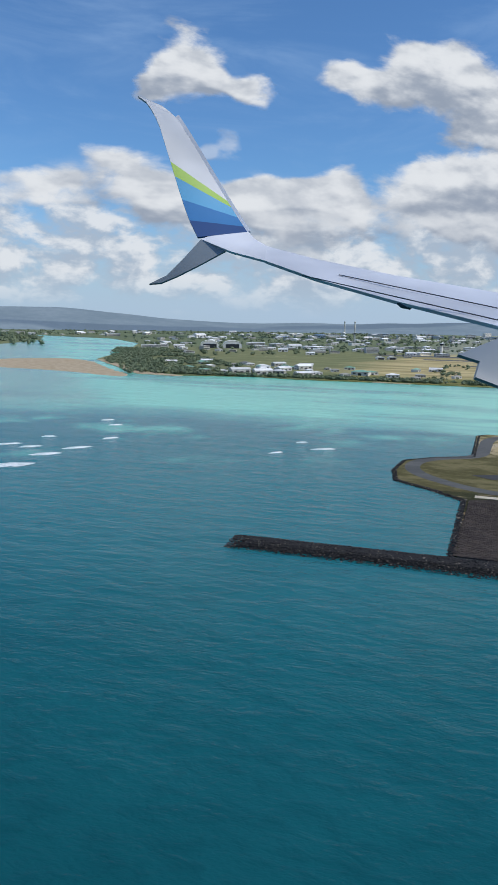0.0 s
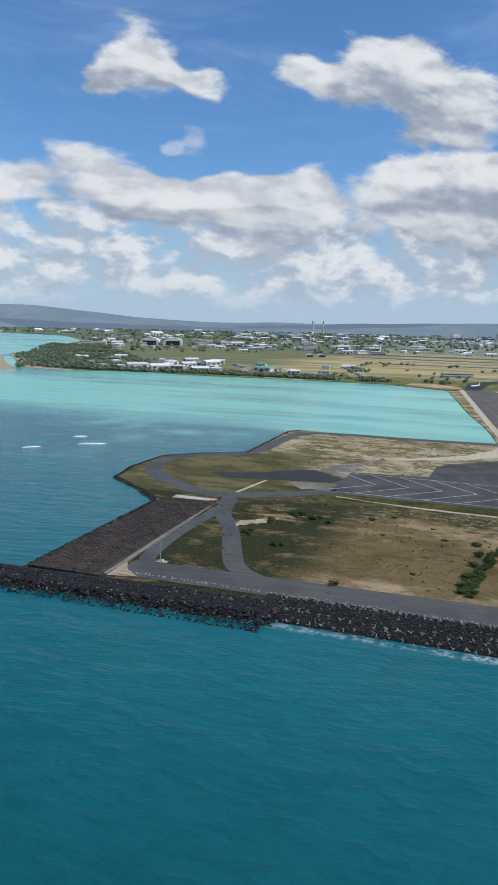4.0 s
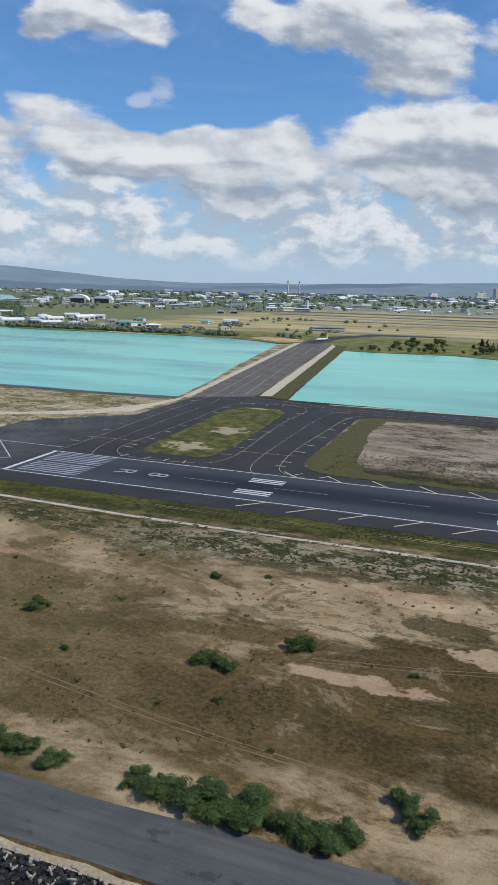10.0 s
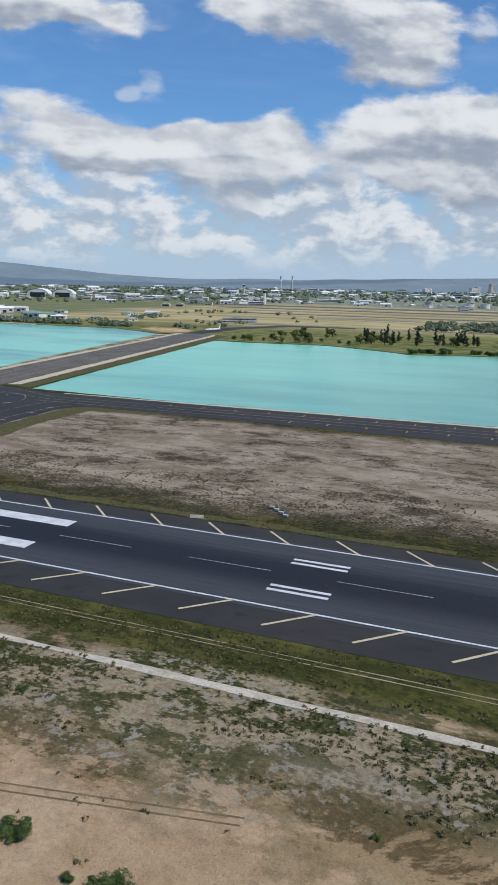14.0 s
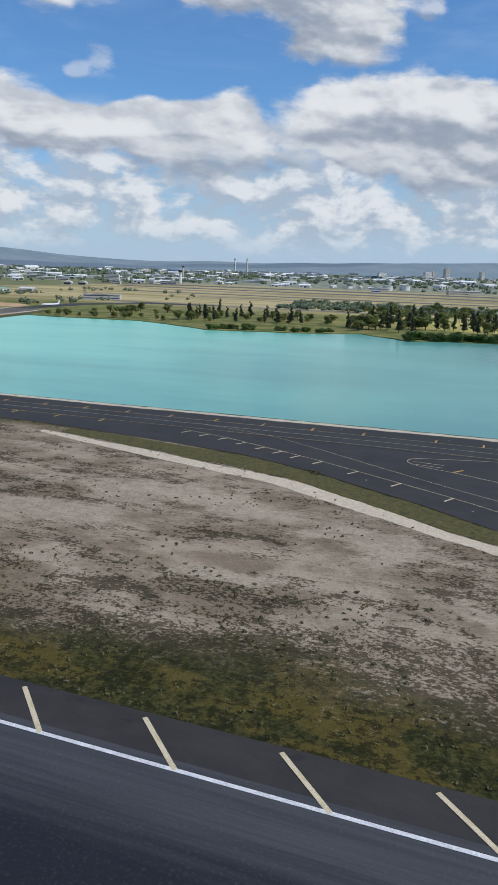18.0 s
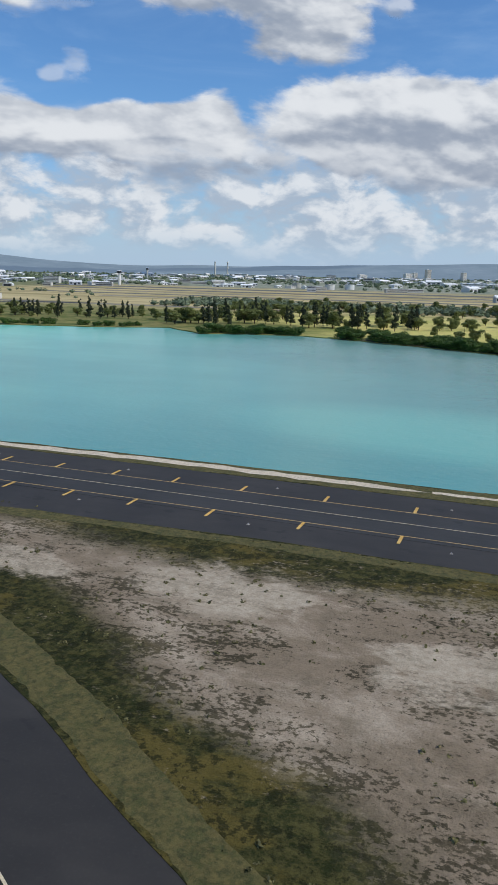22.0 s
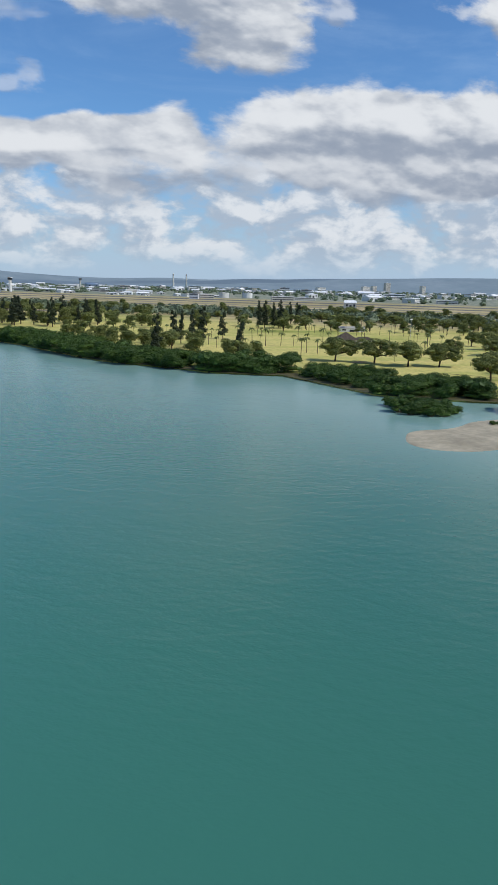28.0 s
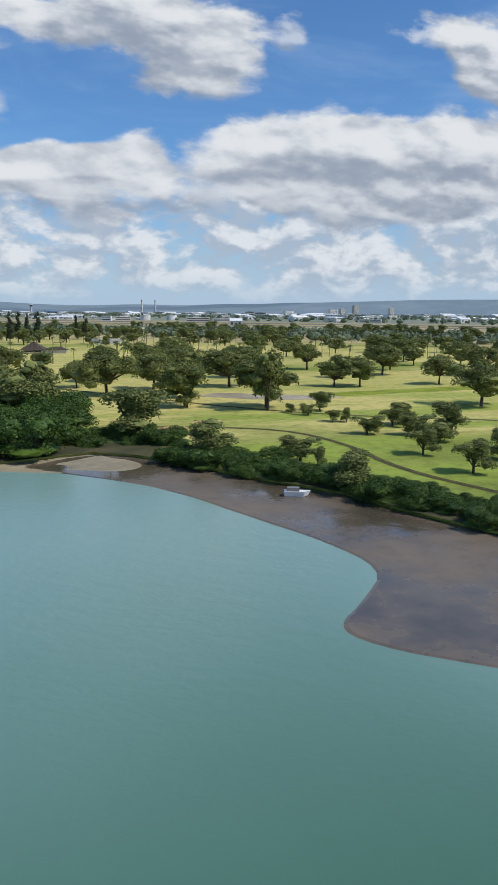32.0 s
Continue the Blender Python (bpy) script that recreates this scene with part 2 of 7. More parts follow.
    n.put(bs.inputs["Roughness"], n.math("ADD", n.math("ADD", 0.16, n.math("MULTIPLY", lag, 0.08)), n.math("MULTIPLY", foam, 0.5)))
    bs.inputs["IOR"].default_value = 1.33
    return c


def scrub(n, bs):
    """Dry made ground on the reef: sand, dry grass, low green scrub and grey coral rubble, in local u, v."""
    p = n.coord()
    u, v, _ = n.xyz(p)
    w = n.math("MULTIPLY", n.math("SUBTRACT", n.noise(n.vec(n.math("MULTIPLY", u, 0.55), v, 0.0), 0.035, 5, 0.6), 0.5), 1.0)
    wv = n.math("ADD", v, n.math("MULTIPLY", w, 46.0))
    f1 = n.noise(n.vec(n.math("MULTIPLY", u, 0.6), v, 0.0), 0.055, 8, 0.66, 2.1, 0.4)
    f2 = n.noise(n.vec(n.math("MULTIPLY", u, 0.6), v, 3.0), 0.11, 8, 0.68, 2.1, 0.3)
    f3 = n.noise(p, 1.3, 5, 0.7)
    f4 = n.noise(p, 5.0, 3, 0.6)
    # south side: brown dry grass, sand towards the runway and to the east
    east = n.step(u, 50.0, 150.0)
    brown = n.mix(n.step(f3, 0.35, 0.7), n.mix(east, rgb(140, 120, 84), rgb(108, 89, 56)), n.mix(east, rgb(168, 148, 108), rgb(138, 115, 76)))
    brown = n.mix(n.step(f2, 0.50, 0.62), brown, n.mix(east, rgb(126, 114, 76), rgb(94, 83, 50)))
    sand = n.mix(n.step(f2, 0.35, 0.7), rgb(198, 168, 130), rgb(226, 200, 164))
    sandy = n.math("ADD", n.math("ADD", f1, n.math("MULTIPLY", n.band(wv, -112.0, -84.0, 9.0), 0.13)), n.math("SUBTRACT", n.math("MULTIPLY", n.step(u, 60.0, 170.0), 0.12), 0.045))
    deep = n.math("MULTIPLY", n.math("SUBTRACT", 1.0, n.step(wv, -134.0, -118.0)), n.math("SUBTRACT", 1.0, n.step(u, 185.0, 215.0)))
    sandy = n.math("SUBTRACT", sandy, n.math("MULTIPLY", deep, 0.065))
    blend_s = n.noise(n.vec(n.math("MULTIPLY", u, 0.7), v, 8.0), 0.085, 9, 0.72, 2.1, 0.3)
    sand = n.mix(n.math("MULTIPLY", n.step(blend_s, 0.47, 0.60), 0.62), sand, n.mix(n.step(f3, 0.4, 0.6), rgb(112, 98, 60), rgb(150, 130, 92)))
    south = n.mix(n.step(sandy, 0.535, 0.62), brown, sand)
    worn = n.noise(n.vec(n.math("MULTIPLY", u, 0.7), v, 12.0), 0.075, 11, 0.74, 2.1, 0.5)
    south = n.mix(n.math("MULTIPLY", n.step(worn, 0.50, 0.54), n.math("ADD", 0.30, n.math("MULTIPLY", east, 0.45))), south, n.mix(n.step(f3, 0.4, 0.6), rgb(78, 66, 42), rgb(112, 94, 60)))
    south = n.mix(n.math("MULTIPLY", n.math("MULTIPLY", n.step(worn, 0.44, 0.40), east), 0.5), south, rgb(206, 182, 150))
    thin = n.mix(n.step(f3, 0.4, 0.6), rgb(82, 76, 46), rgb(116, 100, 66))
    for kind, spots in (("sand", ((197, -98, 26, 7), (173, -107, 5, 3), (161, -123, 12, 6), (130, -94, 14, 4), (154, -113, 12, 4), (190, -117, 7, 2), (222, -99, 32, 13), (204, -107, 12, 4), (128, -127, 14, 3), (140, -134, 6, 2))), ("dark", ((177, -114, 9, 3.5), (186, -121, 15, 4.5), (137, -104, 11, 4), (150, -133, 20, 6), (198, -119, 14, 5), (108, -86, 30, 3))), ("coral", ((112, -76, 8, 2.6), (124, -78, 6, 2.2), (22, -75, 7, 2.4), (-4, -70, 12, 2.0), (236, -80, 30, 3.0), (180, -78, 26, 2.6)))):
        for pu, pv, pa, pb in spots:
            rr = n.math("ADD", n.math("POWER", n.math("ABSOLUTE", n.math("DIVIDE", n.math("SUBTRACT", u, float(pu)), float(pa))), 2.0), n.math("POWER", n.math("ABSOLUTE", n.math("DIVIDE", n.math("SUBTRACT", v, float(pv)), float(pb))), 2.0))
            where = n.step(n.math("ADD", n.math("MULTIPLY", n.math("ADD", f2, worn), 0.85), n.math("MULTIPLY", n.math("SUBTRACT", 1.0, rr), 0.17)), 0.88, 0.93)
            south = n.mix(n.math("MULTIPLY", where, 0.85), south, n.mix(n.math("MULTIPLY", n.step(f3, 0.5, 0.7), 0.4), n.mix(n.step(f2, 0.35, 0.7), rgb(222, 186, 150), rgb(244, 214, 180)), rgb(186, 153, 118)) if kind == "sand" else n.mix(n.step(f3, 0.4, 0.62), rgb(214, 202, 182), rgb(120, 110, 90)) if kind == "coral" else thin)
    edge = n.band(wv, -163.0, -150.0, 3.0)
    south = n.mix(n.math("MULTIPLY", edge, n.step(f2, 0.42, 0.56)), south, sand)
    south = n.mix(n.math("MULTIPLY", n.band(wv, -86.0, -68.0, 4.0), n.step(u, 40.0, 100.0)), south, n.mix(n.step(f3, 0.35, 0.65), rgb(176, 156, 128), rgb(208, 192, 166)))
    green = n.mix(n.step(f3, 0.4, 0.65), rgb(66, 74, 42), rgb(104, 104, 62))
    south = n.mix(n.math("MULTIPLY", n.band(wv, -88.0, -62.0, 8.0), n.step(n.noise(n.vec(n.math("MULTIPLY", u, 0.6), v, 1.0), 0.28, 8, 0.74), 0.47, 0.53)), south, green)
    south = n.mix(n.math("MULTIPLY", n.band(wv, -90.0, -70.0, 5.0), n.step(n.noise(p, 0.5, 6, 0.7), 0.56, 0.62)), south, rgb(190, 182, 168))
    verge = n.mix(n.step(f2, 0.4, 0.6), rgb(80, 84, 42), rgb(124, 120, 66))
    verge = n.mix(n.math("MULTIPLY", n.step(n.noise(p, 0.7, 7, 0.75), 0.48, 0.60), 0.75), verge, rgb(58, 62, 34))
    south = n.mix(n.band(n.math("ADD", v, n.math("MULTIPLY", w, 5.0)), -66.0, -50.0, 1.0), south, verge)
    # north side: pale coral rubble with scrub at its margins
    rub = n.mix(n.step(f2, 0.40, 0.62), rgb(162, 145, 126), rgb(216, 199, 180))
    rub = n.mix(n.math("MULTIPLY", n.step(f3, 0.40, 0.66), 0.4), rub, rgb(180, 162, 142))
    web = n.noise(n.vec(n.math("MULTIPLY", u, 0.5), v, 6.0), 0.10, 9, 0.75, 2.1, 0.15)
    edge_r = n.math("SUBTRACT", 1.0, n.step(n.math("ADD", v, n.math("MULTIPLY", w, 40.0)), -4.0, 20.0))
    edge_t = n.step(n.math("ADD", v, n.math("MULTIPLY", w, 20.0)), 86.0, 97.0)
    slant = n.math("ADD", v, n.math("MULTIPLY", u, 0.56))
    edge_x = n.band(n.math("ADD", slant, n.math("MULTIPLY", w, 16.0)), 250.0, 308.0, 3.0)
    low = n.mix(n.step(f3, 0.40, 0.62), rgb(56, 62, 34), rgb(98, 94, 56))
    low = n.mix(n.math("MULTIPLY", n.step(f2, 0.50, 0.58), 0.7), low, rgb(122, 108, 58))
    low = n.mix(n.math("MULTIPLY", n.step(n.noise(p, 0.6, 8, 0.78), 0.50, 0.56), 0.8), low, rgb(42, 46, 26))
    # tufts: how much of the sand they cover, then the single dark specks
    cover = n.math("MAXIMUM", n.math("MAXIMUM", edge_r, n.math("MULTIPLY", edge_t, 0.85)), n.math("ADD", n.math("MULTIPLY", n.step(web, 0.46, 0.57), 0.72), n.math("MULTIPLY", n.step(f1, 0.48, 0.36), 0.45)))
    cover = n.math("MAXIMUM", cover, n.math("MULTIPLY", n.band(slant, 222.0, 262.0, 10.0), n.math("MULTIPLY", n.step(u, 320.0, 350.0), 0.50)))
    cover = n.math("MAXIMUM", cover, n.math("MULTIPLY", n.band(n.math("ADD", slant, n.math("MULTIPLY", w, 16.0)), 290.0, 314.0, 7.0), n.math("MULTIPLY", n.step(u, 350.0, 370.0), 0.60)))
    cover = n.math("MAXIMUM", cover, n.math("MULTIPLY", n.math("MULTIPLY", n.step(n.math("ADD", v, n.math("MULTIPLY", w, 30.0)), 66.0, 88.0), n.step(u, 440.0, 470.0)), 0.72))
    speck = n.math("ADD", n.math("MULTIPLY", n.noise(n.vec(n.math("MULTIPLY", u, 0.6), v, 0.0), 0.34, 9, 0.74, 2.1, 0.2), 0.45), n.math("MULTIPLY", n.noise(n.vec(n.math("MULTIPLY", u, 0.75), v, 0.0), 2.0, 5, 0.68), 0.55))
    thr = n.math("SUBTRACT", 0.575, n.math("MULTIPLY", cover, 0.15))
    spk = n.math("MULTIPLY", n.step(speck, thr, n.math("ADD", thr, 0.045)), 0.82)
    north = n.mix(spk, rub, n.mix(n.step(f2, 0.4, 0.6), rgb(56, 54, 36), rgb(84, 76, 54)))
    streak = n.noise(n.vec(n.math("MULTIPLY", u, 0.22), v, 9.0), 0.30, 9, 0.70, 2.1, 0.3)
    north = n.mix(n.math("MULTIPLY", n.math("MULTIPLY", n.step(streak, 0.46, 0.62), n.step(u, 440.0, 480.0)), 0.55), north, n.mix(n.step(f3, 0.4, 0.6), rgb(112, 99, 80), rgb(154, 138, 118)))
    marg = n.math("MULTIPLY", n.math("MAXIMUM", n.math("MAXIMUM", n.math("SUBTRACT", 1.0, n.step(n.math("ADD", v, n.math("MULTIPLY", w, 36.0)), -7.0, 5.0)), edge_t), edge_x), n.step(n.math("ADD", speck, n.math("MULTIPLY", web, 0.5)), 0.55, 0.68))
    north = n.mix(marg, north, low)
    west = n.mix(n.step(f2, 0.42, 0.58), rgb(148, 138, 96), rgb(222, 204, 168))
    west = n.mix(n.step(f1, 0.54, 0.62), west, rgb(234, 220, 194))
    west = n.mix(n.step(n.noise(p, 0.25, 6, 0.7), 0.56, 0.64), west, rgb(84, 86, 46))
    north = n.mix(n.step(u, -5.0, 30.0), west, north)
    for pu, pv, pa, pb in ((437, 84, 15, 8.5), (405, 82, 11, 5), (386.5, 88, 5, 2.6), (462, 75, 17, 7), (372, 4, 2.2, 6), (300, 52, 26, 9), (338, 42, 20, 9), (283, 36, 16, 6), (322, 22, 9, 3), (361, 22, 9, 3), (376, 12, 9, 2)):
        rr = n.math("ADD", n.math("POWER", n.math("ABSOLUTE", n.math("DIVIDE", n.math("SUBTRACT", u, float(pu)), float(pa))), 2.0), n.math("POWER", n.math("ABSOLUTE", n.math("DIVIDE", n.math("SUBTRACT", v, float(pv)), float(pb))), 2.0))
        north = n.mix(n.step(n.math("ADD", n.math("MULTIPLY", n.math("ADD", f2, web), 0.5), n.math("MULTIPLY", n.math("SUBTRACT", 1.0, rr), 0.12)), 0.525, 0.60), north, n.mix(n.math("MULTIPLY", spk, 0.35), n.mix(n.step(f3, 0.3, 0.7), rgb(206, 190, 170), rgb(226, 211, 192)), rgb(110, 98, 80)))
    c = n.mix(n.step(v, -40.0, -20.0), south, north)
    c = n.mix(n.math("MULTIPLY", n.math("MULTIPLY", n.math("SUBTRACT", 1.0, n.step(u, -70.0, -50.0)), n.math("SUBTRACT", 1.0, n.step(v, -80.0, -60.0))), n.step(f2, 0.36, 0.50)), c, n.mix(n.step(f3, 0.4, 0.62), rgb(54, 62, 40), rgb(92, 90, 62)))
    olive = n.mix(n.step(f2, 0.4, 0.6), rgb(108, 104, 70), rgb(146, 138, 102))
    c = n.mix(n.math("MULTIPLY", n.math("SUBTRACT", 1.0, n.step(u, -108.0, -84.0)), n.math("MULTIPLY", n.step(v, -82.0, -74.0), n.math("SUBTRACT", 1.0, n.step(v, 10.0, 40.0)))), c, olive)
    grain = n.noise(p, 0.34, 9, 0.76)
    c = n.mix(n.math("MULTIPLY", n.step(grain, 0.47, 0.66), 0.36), c, n.mix(1.0, c, (0.42, 0.44, 0.40), "MULTIPLY"))
    c = n.mix(n.math("MULTIPLY", n.step(f4, 0.45, 0.75), 0.28), c, (0.03, 0.03, 0.015))
    n.put(bs.inputs["Normal"], n.bump(n.math("ADD", f3, n.math("MULTIPLY", f4, 0.4)), 0.7, 0.35))
    return n.mix(1.0, c, SOIL, "MULTIPLY")


def runway_mat(n, bs):
    p = n.coord()
    u, v, _ = n.xyz(p)
    st = n.noise(n.vec(n.math("MULTIPLY", u, 0.03), v, 0.0), 1.2, 6, 0.6)
    c = n.mix(n.step(st, 0.3, 0.7), rgb(54, 56, 59), rgb(70, 71, 73))
    mid = n.math("MULTIPLY", n.band(n.math("ADD", v, n.math("MULTIPLY", n.math("SUBTRACT", st, 0.5), 6.0)), -38.5, -25.5, 4.0), n.band(u, 40.0, 520.0, 40.0))
    c = n.mix(n.math("MULTIPLY", mid, 0.93), c, rgb(19, 21, 29))
    c = n.mix(n.math("MULTIPLY", n.step(n.noise(p, 3.0, 3), 0.5, 0.8), 0.25), c, rgb(98, 96, 94))
    return c


def asphalt(a, b, along=(0.05, 1.0), aged=0.0):
    def build(n, bs):
        p = n.coord()
        u, v, _ = n.xyz(p)
        st = n.noise(n.vec(n.math("MULTIPLY", u, along[0]), n.math("MULTIPLY", v, along[1]), 0.0), 0.9, 5, 0.6)
        blot = n.noise(p, 0.07, 5, 0.6)
        c = n.mix(n.step(st, 0.2, 0.8), a, b)
        c = n.mix(n.math("MULTIPLY", n.math("SUBTRACT", 1.0, n.step(u, -30.0, 15.0)), 0.8 * aged), c, rgb(92, 89, 84))
        spill = n.noise(n.vec(u, n.math("MULTIPLY", v, 1.6), 5.0), 0.22, 5, 0.6)
        c = n.mix(n.math("MULTIPLY", n.step(spill, 0.60, 0.67), 0.65), c, tuple(0.45 * k for k in a))
        c = n.mix(n.math("MULTIPLY", n.step(blot, 0.42, 0.62), 0.5), c, tuple(0.68 * k for k in a))
        return n.mix(n.math("MULTIPLY", n.step(n.noise(p, 4.0, 3), 0.5, 0.8), 0.2), c, tuple(1.6 * k for k in b))
    return build


def tangled(stops, scale, bump=0.3):
    """Several tones broken up at every scale, from clumps to blades."""
    def build(n, bs):
        p = n.coord()
        f = n.noise(p, scale, 11, 0.78, 2.1, 0.2)
        c = stops[0]
        for i, tone in enumerate(stops[1:]):
            g = n.noise(n.vmath("ADD", p, (0.0, 0.0, 7.0 * i + 3.0)), scale * (0.6 + 0.8 * i), 10, 0.76, 2.1, 0.2)
            c = n.mix(n.math("MULTIPLY", n.step(g, 0.44, 0.62), 0.8), c, tone)
        if bump:
            n.put(bs.inputs["Normal"], n.bump(f, 0.7, bump))
        return n.mix(n.math("MULTIPLY", n.step(f, 0.46, 0.64), 0.45), c, n.mix(1.0, c, (0.45, 0.45, 0.42), "MULTIPLY"))
    return build


def wet_mud(n, bs):
    """Silt under a thin film of water, glossy where it stands."""
    p = n.coord()
    f = n.noise(p, 0.09, 6, 0.6)
    g = n.noise(p, 0.8, 6, 0.7)
    n.put(bs.inputs["Roughness"], n.math("ADD", 0.10, n.math("MULTIPLY", n.step(f, 0.42, 0.62), 0.42)))
    n.put(bs.inputs["Normal"], n.bump(g, 0.12, 0.05))
    c = n.mix(n.step(f, 0.35, 0.65), rgb(84, 76, 64), rgb(122, 108, 90))
    return n.mix(n.math("MULTIPLY", n.step(g, 0.45, 0.65), 0.3), c, rgb(74, 66, 54))


def mainland(n, bs):
    """Green and tan flats near the shore, built-up and wooded plain farther in, hazed by colour."""
    p = n.coord()
    x, y, _ = n.xyz(p)
    v = n.math("SUBTRACT", n.math("ADD", n.math("MULTIPLY", x, RS), n.math("MULTIPLY", y, RC)), 423.65)
    u = n.math("SUBTRACT", n.math("SUBTRACT", n.math("MULTIPLY", x, RC), n.math("MULTIPLY", y, RS)), 115.2)
    a = n.noise(n.vec(n.math("MULTIPLY", x, 0.7), y, 0.0), 0.012, 7, 0.62)
    b = n.noise(p, 0.06, 6, 0.65)
    f = n.noise(p, 0.7, 4, 0.65)
    near_g = n.math("SUBTRACT", 1.0, n.step(n.math("ADD", y, n.math("MULTIPLY", n.math("SUBTRACT", a, 0.5), 120.0)), 110.0, 180.0))
    lawn = n.mix(n.step(n.math("SUBTRACT", a, n.math("MULTIPLY", near_g, 0.12)), 0.32, 0.50), rgb(132, 144, 66), rgb(206, 192, 118))
    mow = n.noise(n.vec(n.math("MULTIPLY", x, 0.2), y, 1.0), 0.09, 4, 0.55)
    lawn = n.mix(n.math("MULTIPLY", n.step(mow, 0.44, 0.60), n.math("ADD", 0.35, n.math("MULTIPLY", near_g, 0.65))), lawn, rgb(150, 164, 72))
    rough_g = n.mix(n.step(b, 0.4, 0.6), rgb(94, 104, 56), rgb(138, 130, 82))
    lawn = n.mix(n.step(n.math("ADD", x, n.math("MULTIPLY", n.math("SUBTRACT", a, 0.5), 200.0)), 820.0, 930.0), rough_g, lawn)
    lawn = n.mix(n.math("MULTIPLY", n.step(f, 0.42, 0.7), 0.35), lawn, rgb(74, 86, 38))
    # inland tones are greyed and lightened here, painting in the haze of distance
    field = n.mix(n.step(n.noise(n.vec(n.math("MULTIPLY", u, 0.15), v, 0.0), 0.03, 6, 0.6), 0.38, 0.62), rgb(150, 138, 96), rgb(190, 174, 130))
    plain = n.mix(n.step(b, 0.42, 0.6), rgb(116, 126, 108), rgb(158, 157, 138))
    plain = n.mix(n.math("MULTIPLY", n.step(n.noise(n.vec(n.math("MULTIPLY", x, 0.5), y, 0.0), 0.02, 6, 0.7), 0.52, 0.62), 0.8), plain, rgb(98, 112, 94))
    far = n.step(n.math("ADD", v, n.math("MULTIPLY", n.math("SUBTRACT", a, 0.5), 160.0)), 560.0, 660.0)
    c = n.mix(far, lawn, field)
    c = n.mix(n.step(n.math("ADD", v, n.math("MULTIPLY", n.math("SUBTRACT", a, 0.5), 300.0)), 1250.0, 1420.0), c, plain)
    wood = n.math("SUBTRACT", 1.0, n.step(n.math("ADD", u, n.math("MULTIPLY", n.math("SUBTRACT", a, 0.5), 200.0)), -420.0, -300.0))
    c = n.mix(n.math("MULTIPLY", wood, n.math("MULTIPLY", n.step(b, 0.30, 0.42), 0.8)), c, rgb(98, 110, 76))
    n.put(bs.inputs["Normal"], n.bump(f, 0.4, 0.3))
    return c


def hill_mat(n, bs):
    """Wooded slopes behind many miles of bright air, its haze added as blue glow."""
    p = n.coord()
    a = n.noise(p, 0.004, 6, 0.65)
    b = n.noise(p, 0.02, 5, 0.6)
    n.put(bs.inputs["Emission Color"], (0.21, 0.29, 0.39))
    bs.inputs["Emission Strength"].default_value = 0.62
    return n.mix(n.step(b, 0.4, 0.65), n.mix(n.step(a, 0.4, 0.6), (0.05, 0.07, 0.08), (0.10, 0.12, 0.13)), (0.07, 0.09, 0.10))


def rock(n, bs):
    r = n.add("ShaderNodeNewGeometry").outputs["Random Per Island"]
    o = n.add("ShaderNodeObjectInfo").outputs["Random"]
    r = n.math("FRACT", n.math("ADD", r, o))
    c = n.mix(n.step(r, 0.0, 0.9), rgb(24, 25, 28), rgb(68, 65, 62))
    c = n.mix(n.step(r, 0.93, 0.97), c, rgb(140, 130, 118))
    return n.mix(n.step(n.noise(n.coord(), 2.5, 4), 0.35, 0.7), n.mix(1.0, c, (0.55, 0.55, 0.58), "MULTIPLY"), c)


def island_ground(n, bs):
    """Mown olive grass with two worn sandy places, in local u, v."""
    p = n.coord()
    u, v, _ = n.xyz(p)
    f = n.noise(p, 0.22, 8, 0.72)
    g = n.noise(p, 1.4, 5, 0.7)
    c = n.mix(n.step(f, 0.4, 0.6), rgb(70, 76, 40), rgb(112, 106, 62))
    c = n.mix(n.math("MULTIPLY", n.step(g, 0.45, 0.65), 0.4), c, rgb(52, 58, 32))
    for pu, pv, pa, pb in ((37, 8, 10, 8), (41, 40, 8, 9), (33, 94, 10, 1.6)):
        rr = n.math("ADD", n.math("POWER", n.math("ABSOLUTE", n.math("DIVIDE", n.math("SUBTRACT", u, float(pu)), float(pa))), 2.0), n.math("POWER", n.math("ABSOLUTE", n.math("DIVIDE", n.math("SUBTRACT", v, float(pv)), float(pb))), 2.0))
        c = n.mix(n.step(n.math("ADD", f, n.math("MULTIPLY", n.math("SUBTRACT", 1.0, rr), 0.2)), 0.55, 0.63), c, rgb(168, 152, 120))
    n.put(bs.inputs["Normal"], n.bump(g, 0.6, 0.3))
    return c


M = {}
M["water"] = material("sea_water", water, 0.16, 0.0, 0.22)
M["scrub"] = material("dry_scrub_ground", scrub, 0.95, 0.0, 0.1)
M["runway"] = material("runway_asphalt", runway_mat, 0.7, 0.0, 0.4)
M["asphalt"] = material("shoulder_asphalt", asphalt(rgb(48, 45, 41), rgb(59, 55, 50), (0.25, 0.5), 1.0), 0.7, 0.0, 0.4)
M["taxi"] = material("taxiway_asphalt", asphalt(rgb(49, 48, 45), rgb(60, 58, 55)), 0.7, 0.0, 0.4)
M["road"] = material("service_road_asphalt", asphalt(rgb(74, 75, 73), rgb(98, 97, 93)), 0.8, 0.0, 0.4)
M["grey"] = material("pale_apron", mottled(rgb(118, 114, 104), rgb(150, 144, 130), 0.06), 0.9)
M["track"] = material("white_coral_track", mottled(rgb(188, 176, 154), rgb(216, 205, 186), 0.5, 3.0), 0.95)
M["sand"] = material("sand", mottled(rgb(176, 156, 126), rgb(200, 182, 152), 0.12, 2.0), 0.95)
M["coral"] = material("white_coral_sand", tangled((rgb(214, 200, 176), rgb(194, 178, 154), rgb(222, 208, 186), rgb(168, 152, 128)), 1.6, 0.1), 0.95)
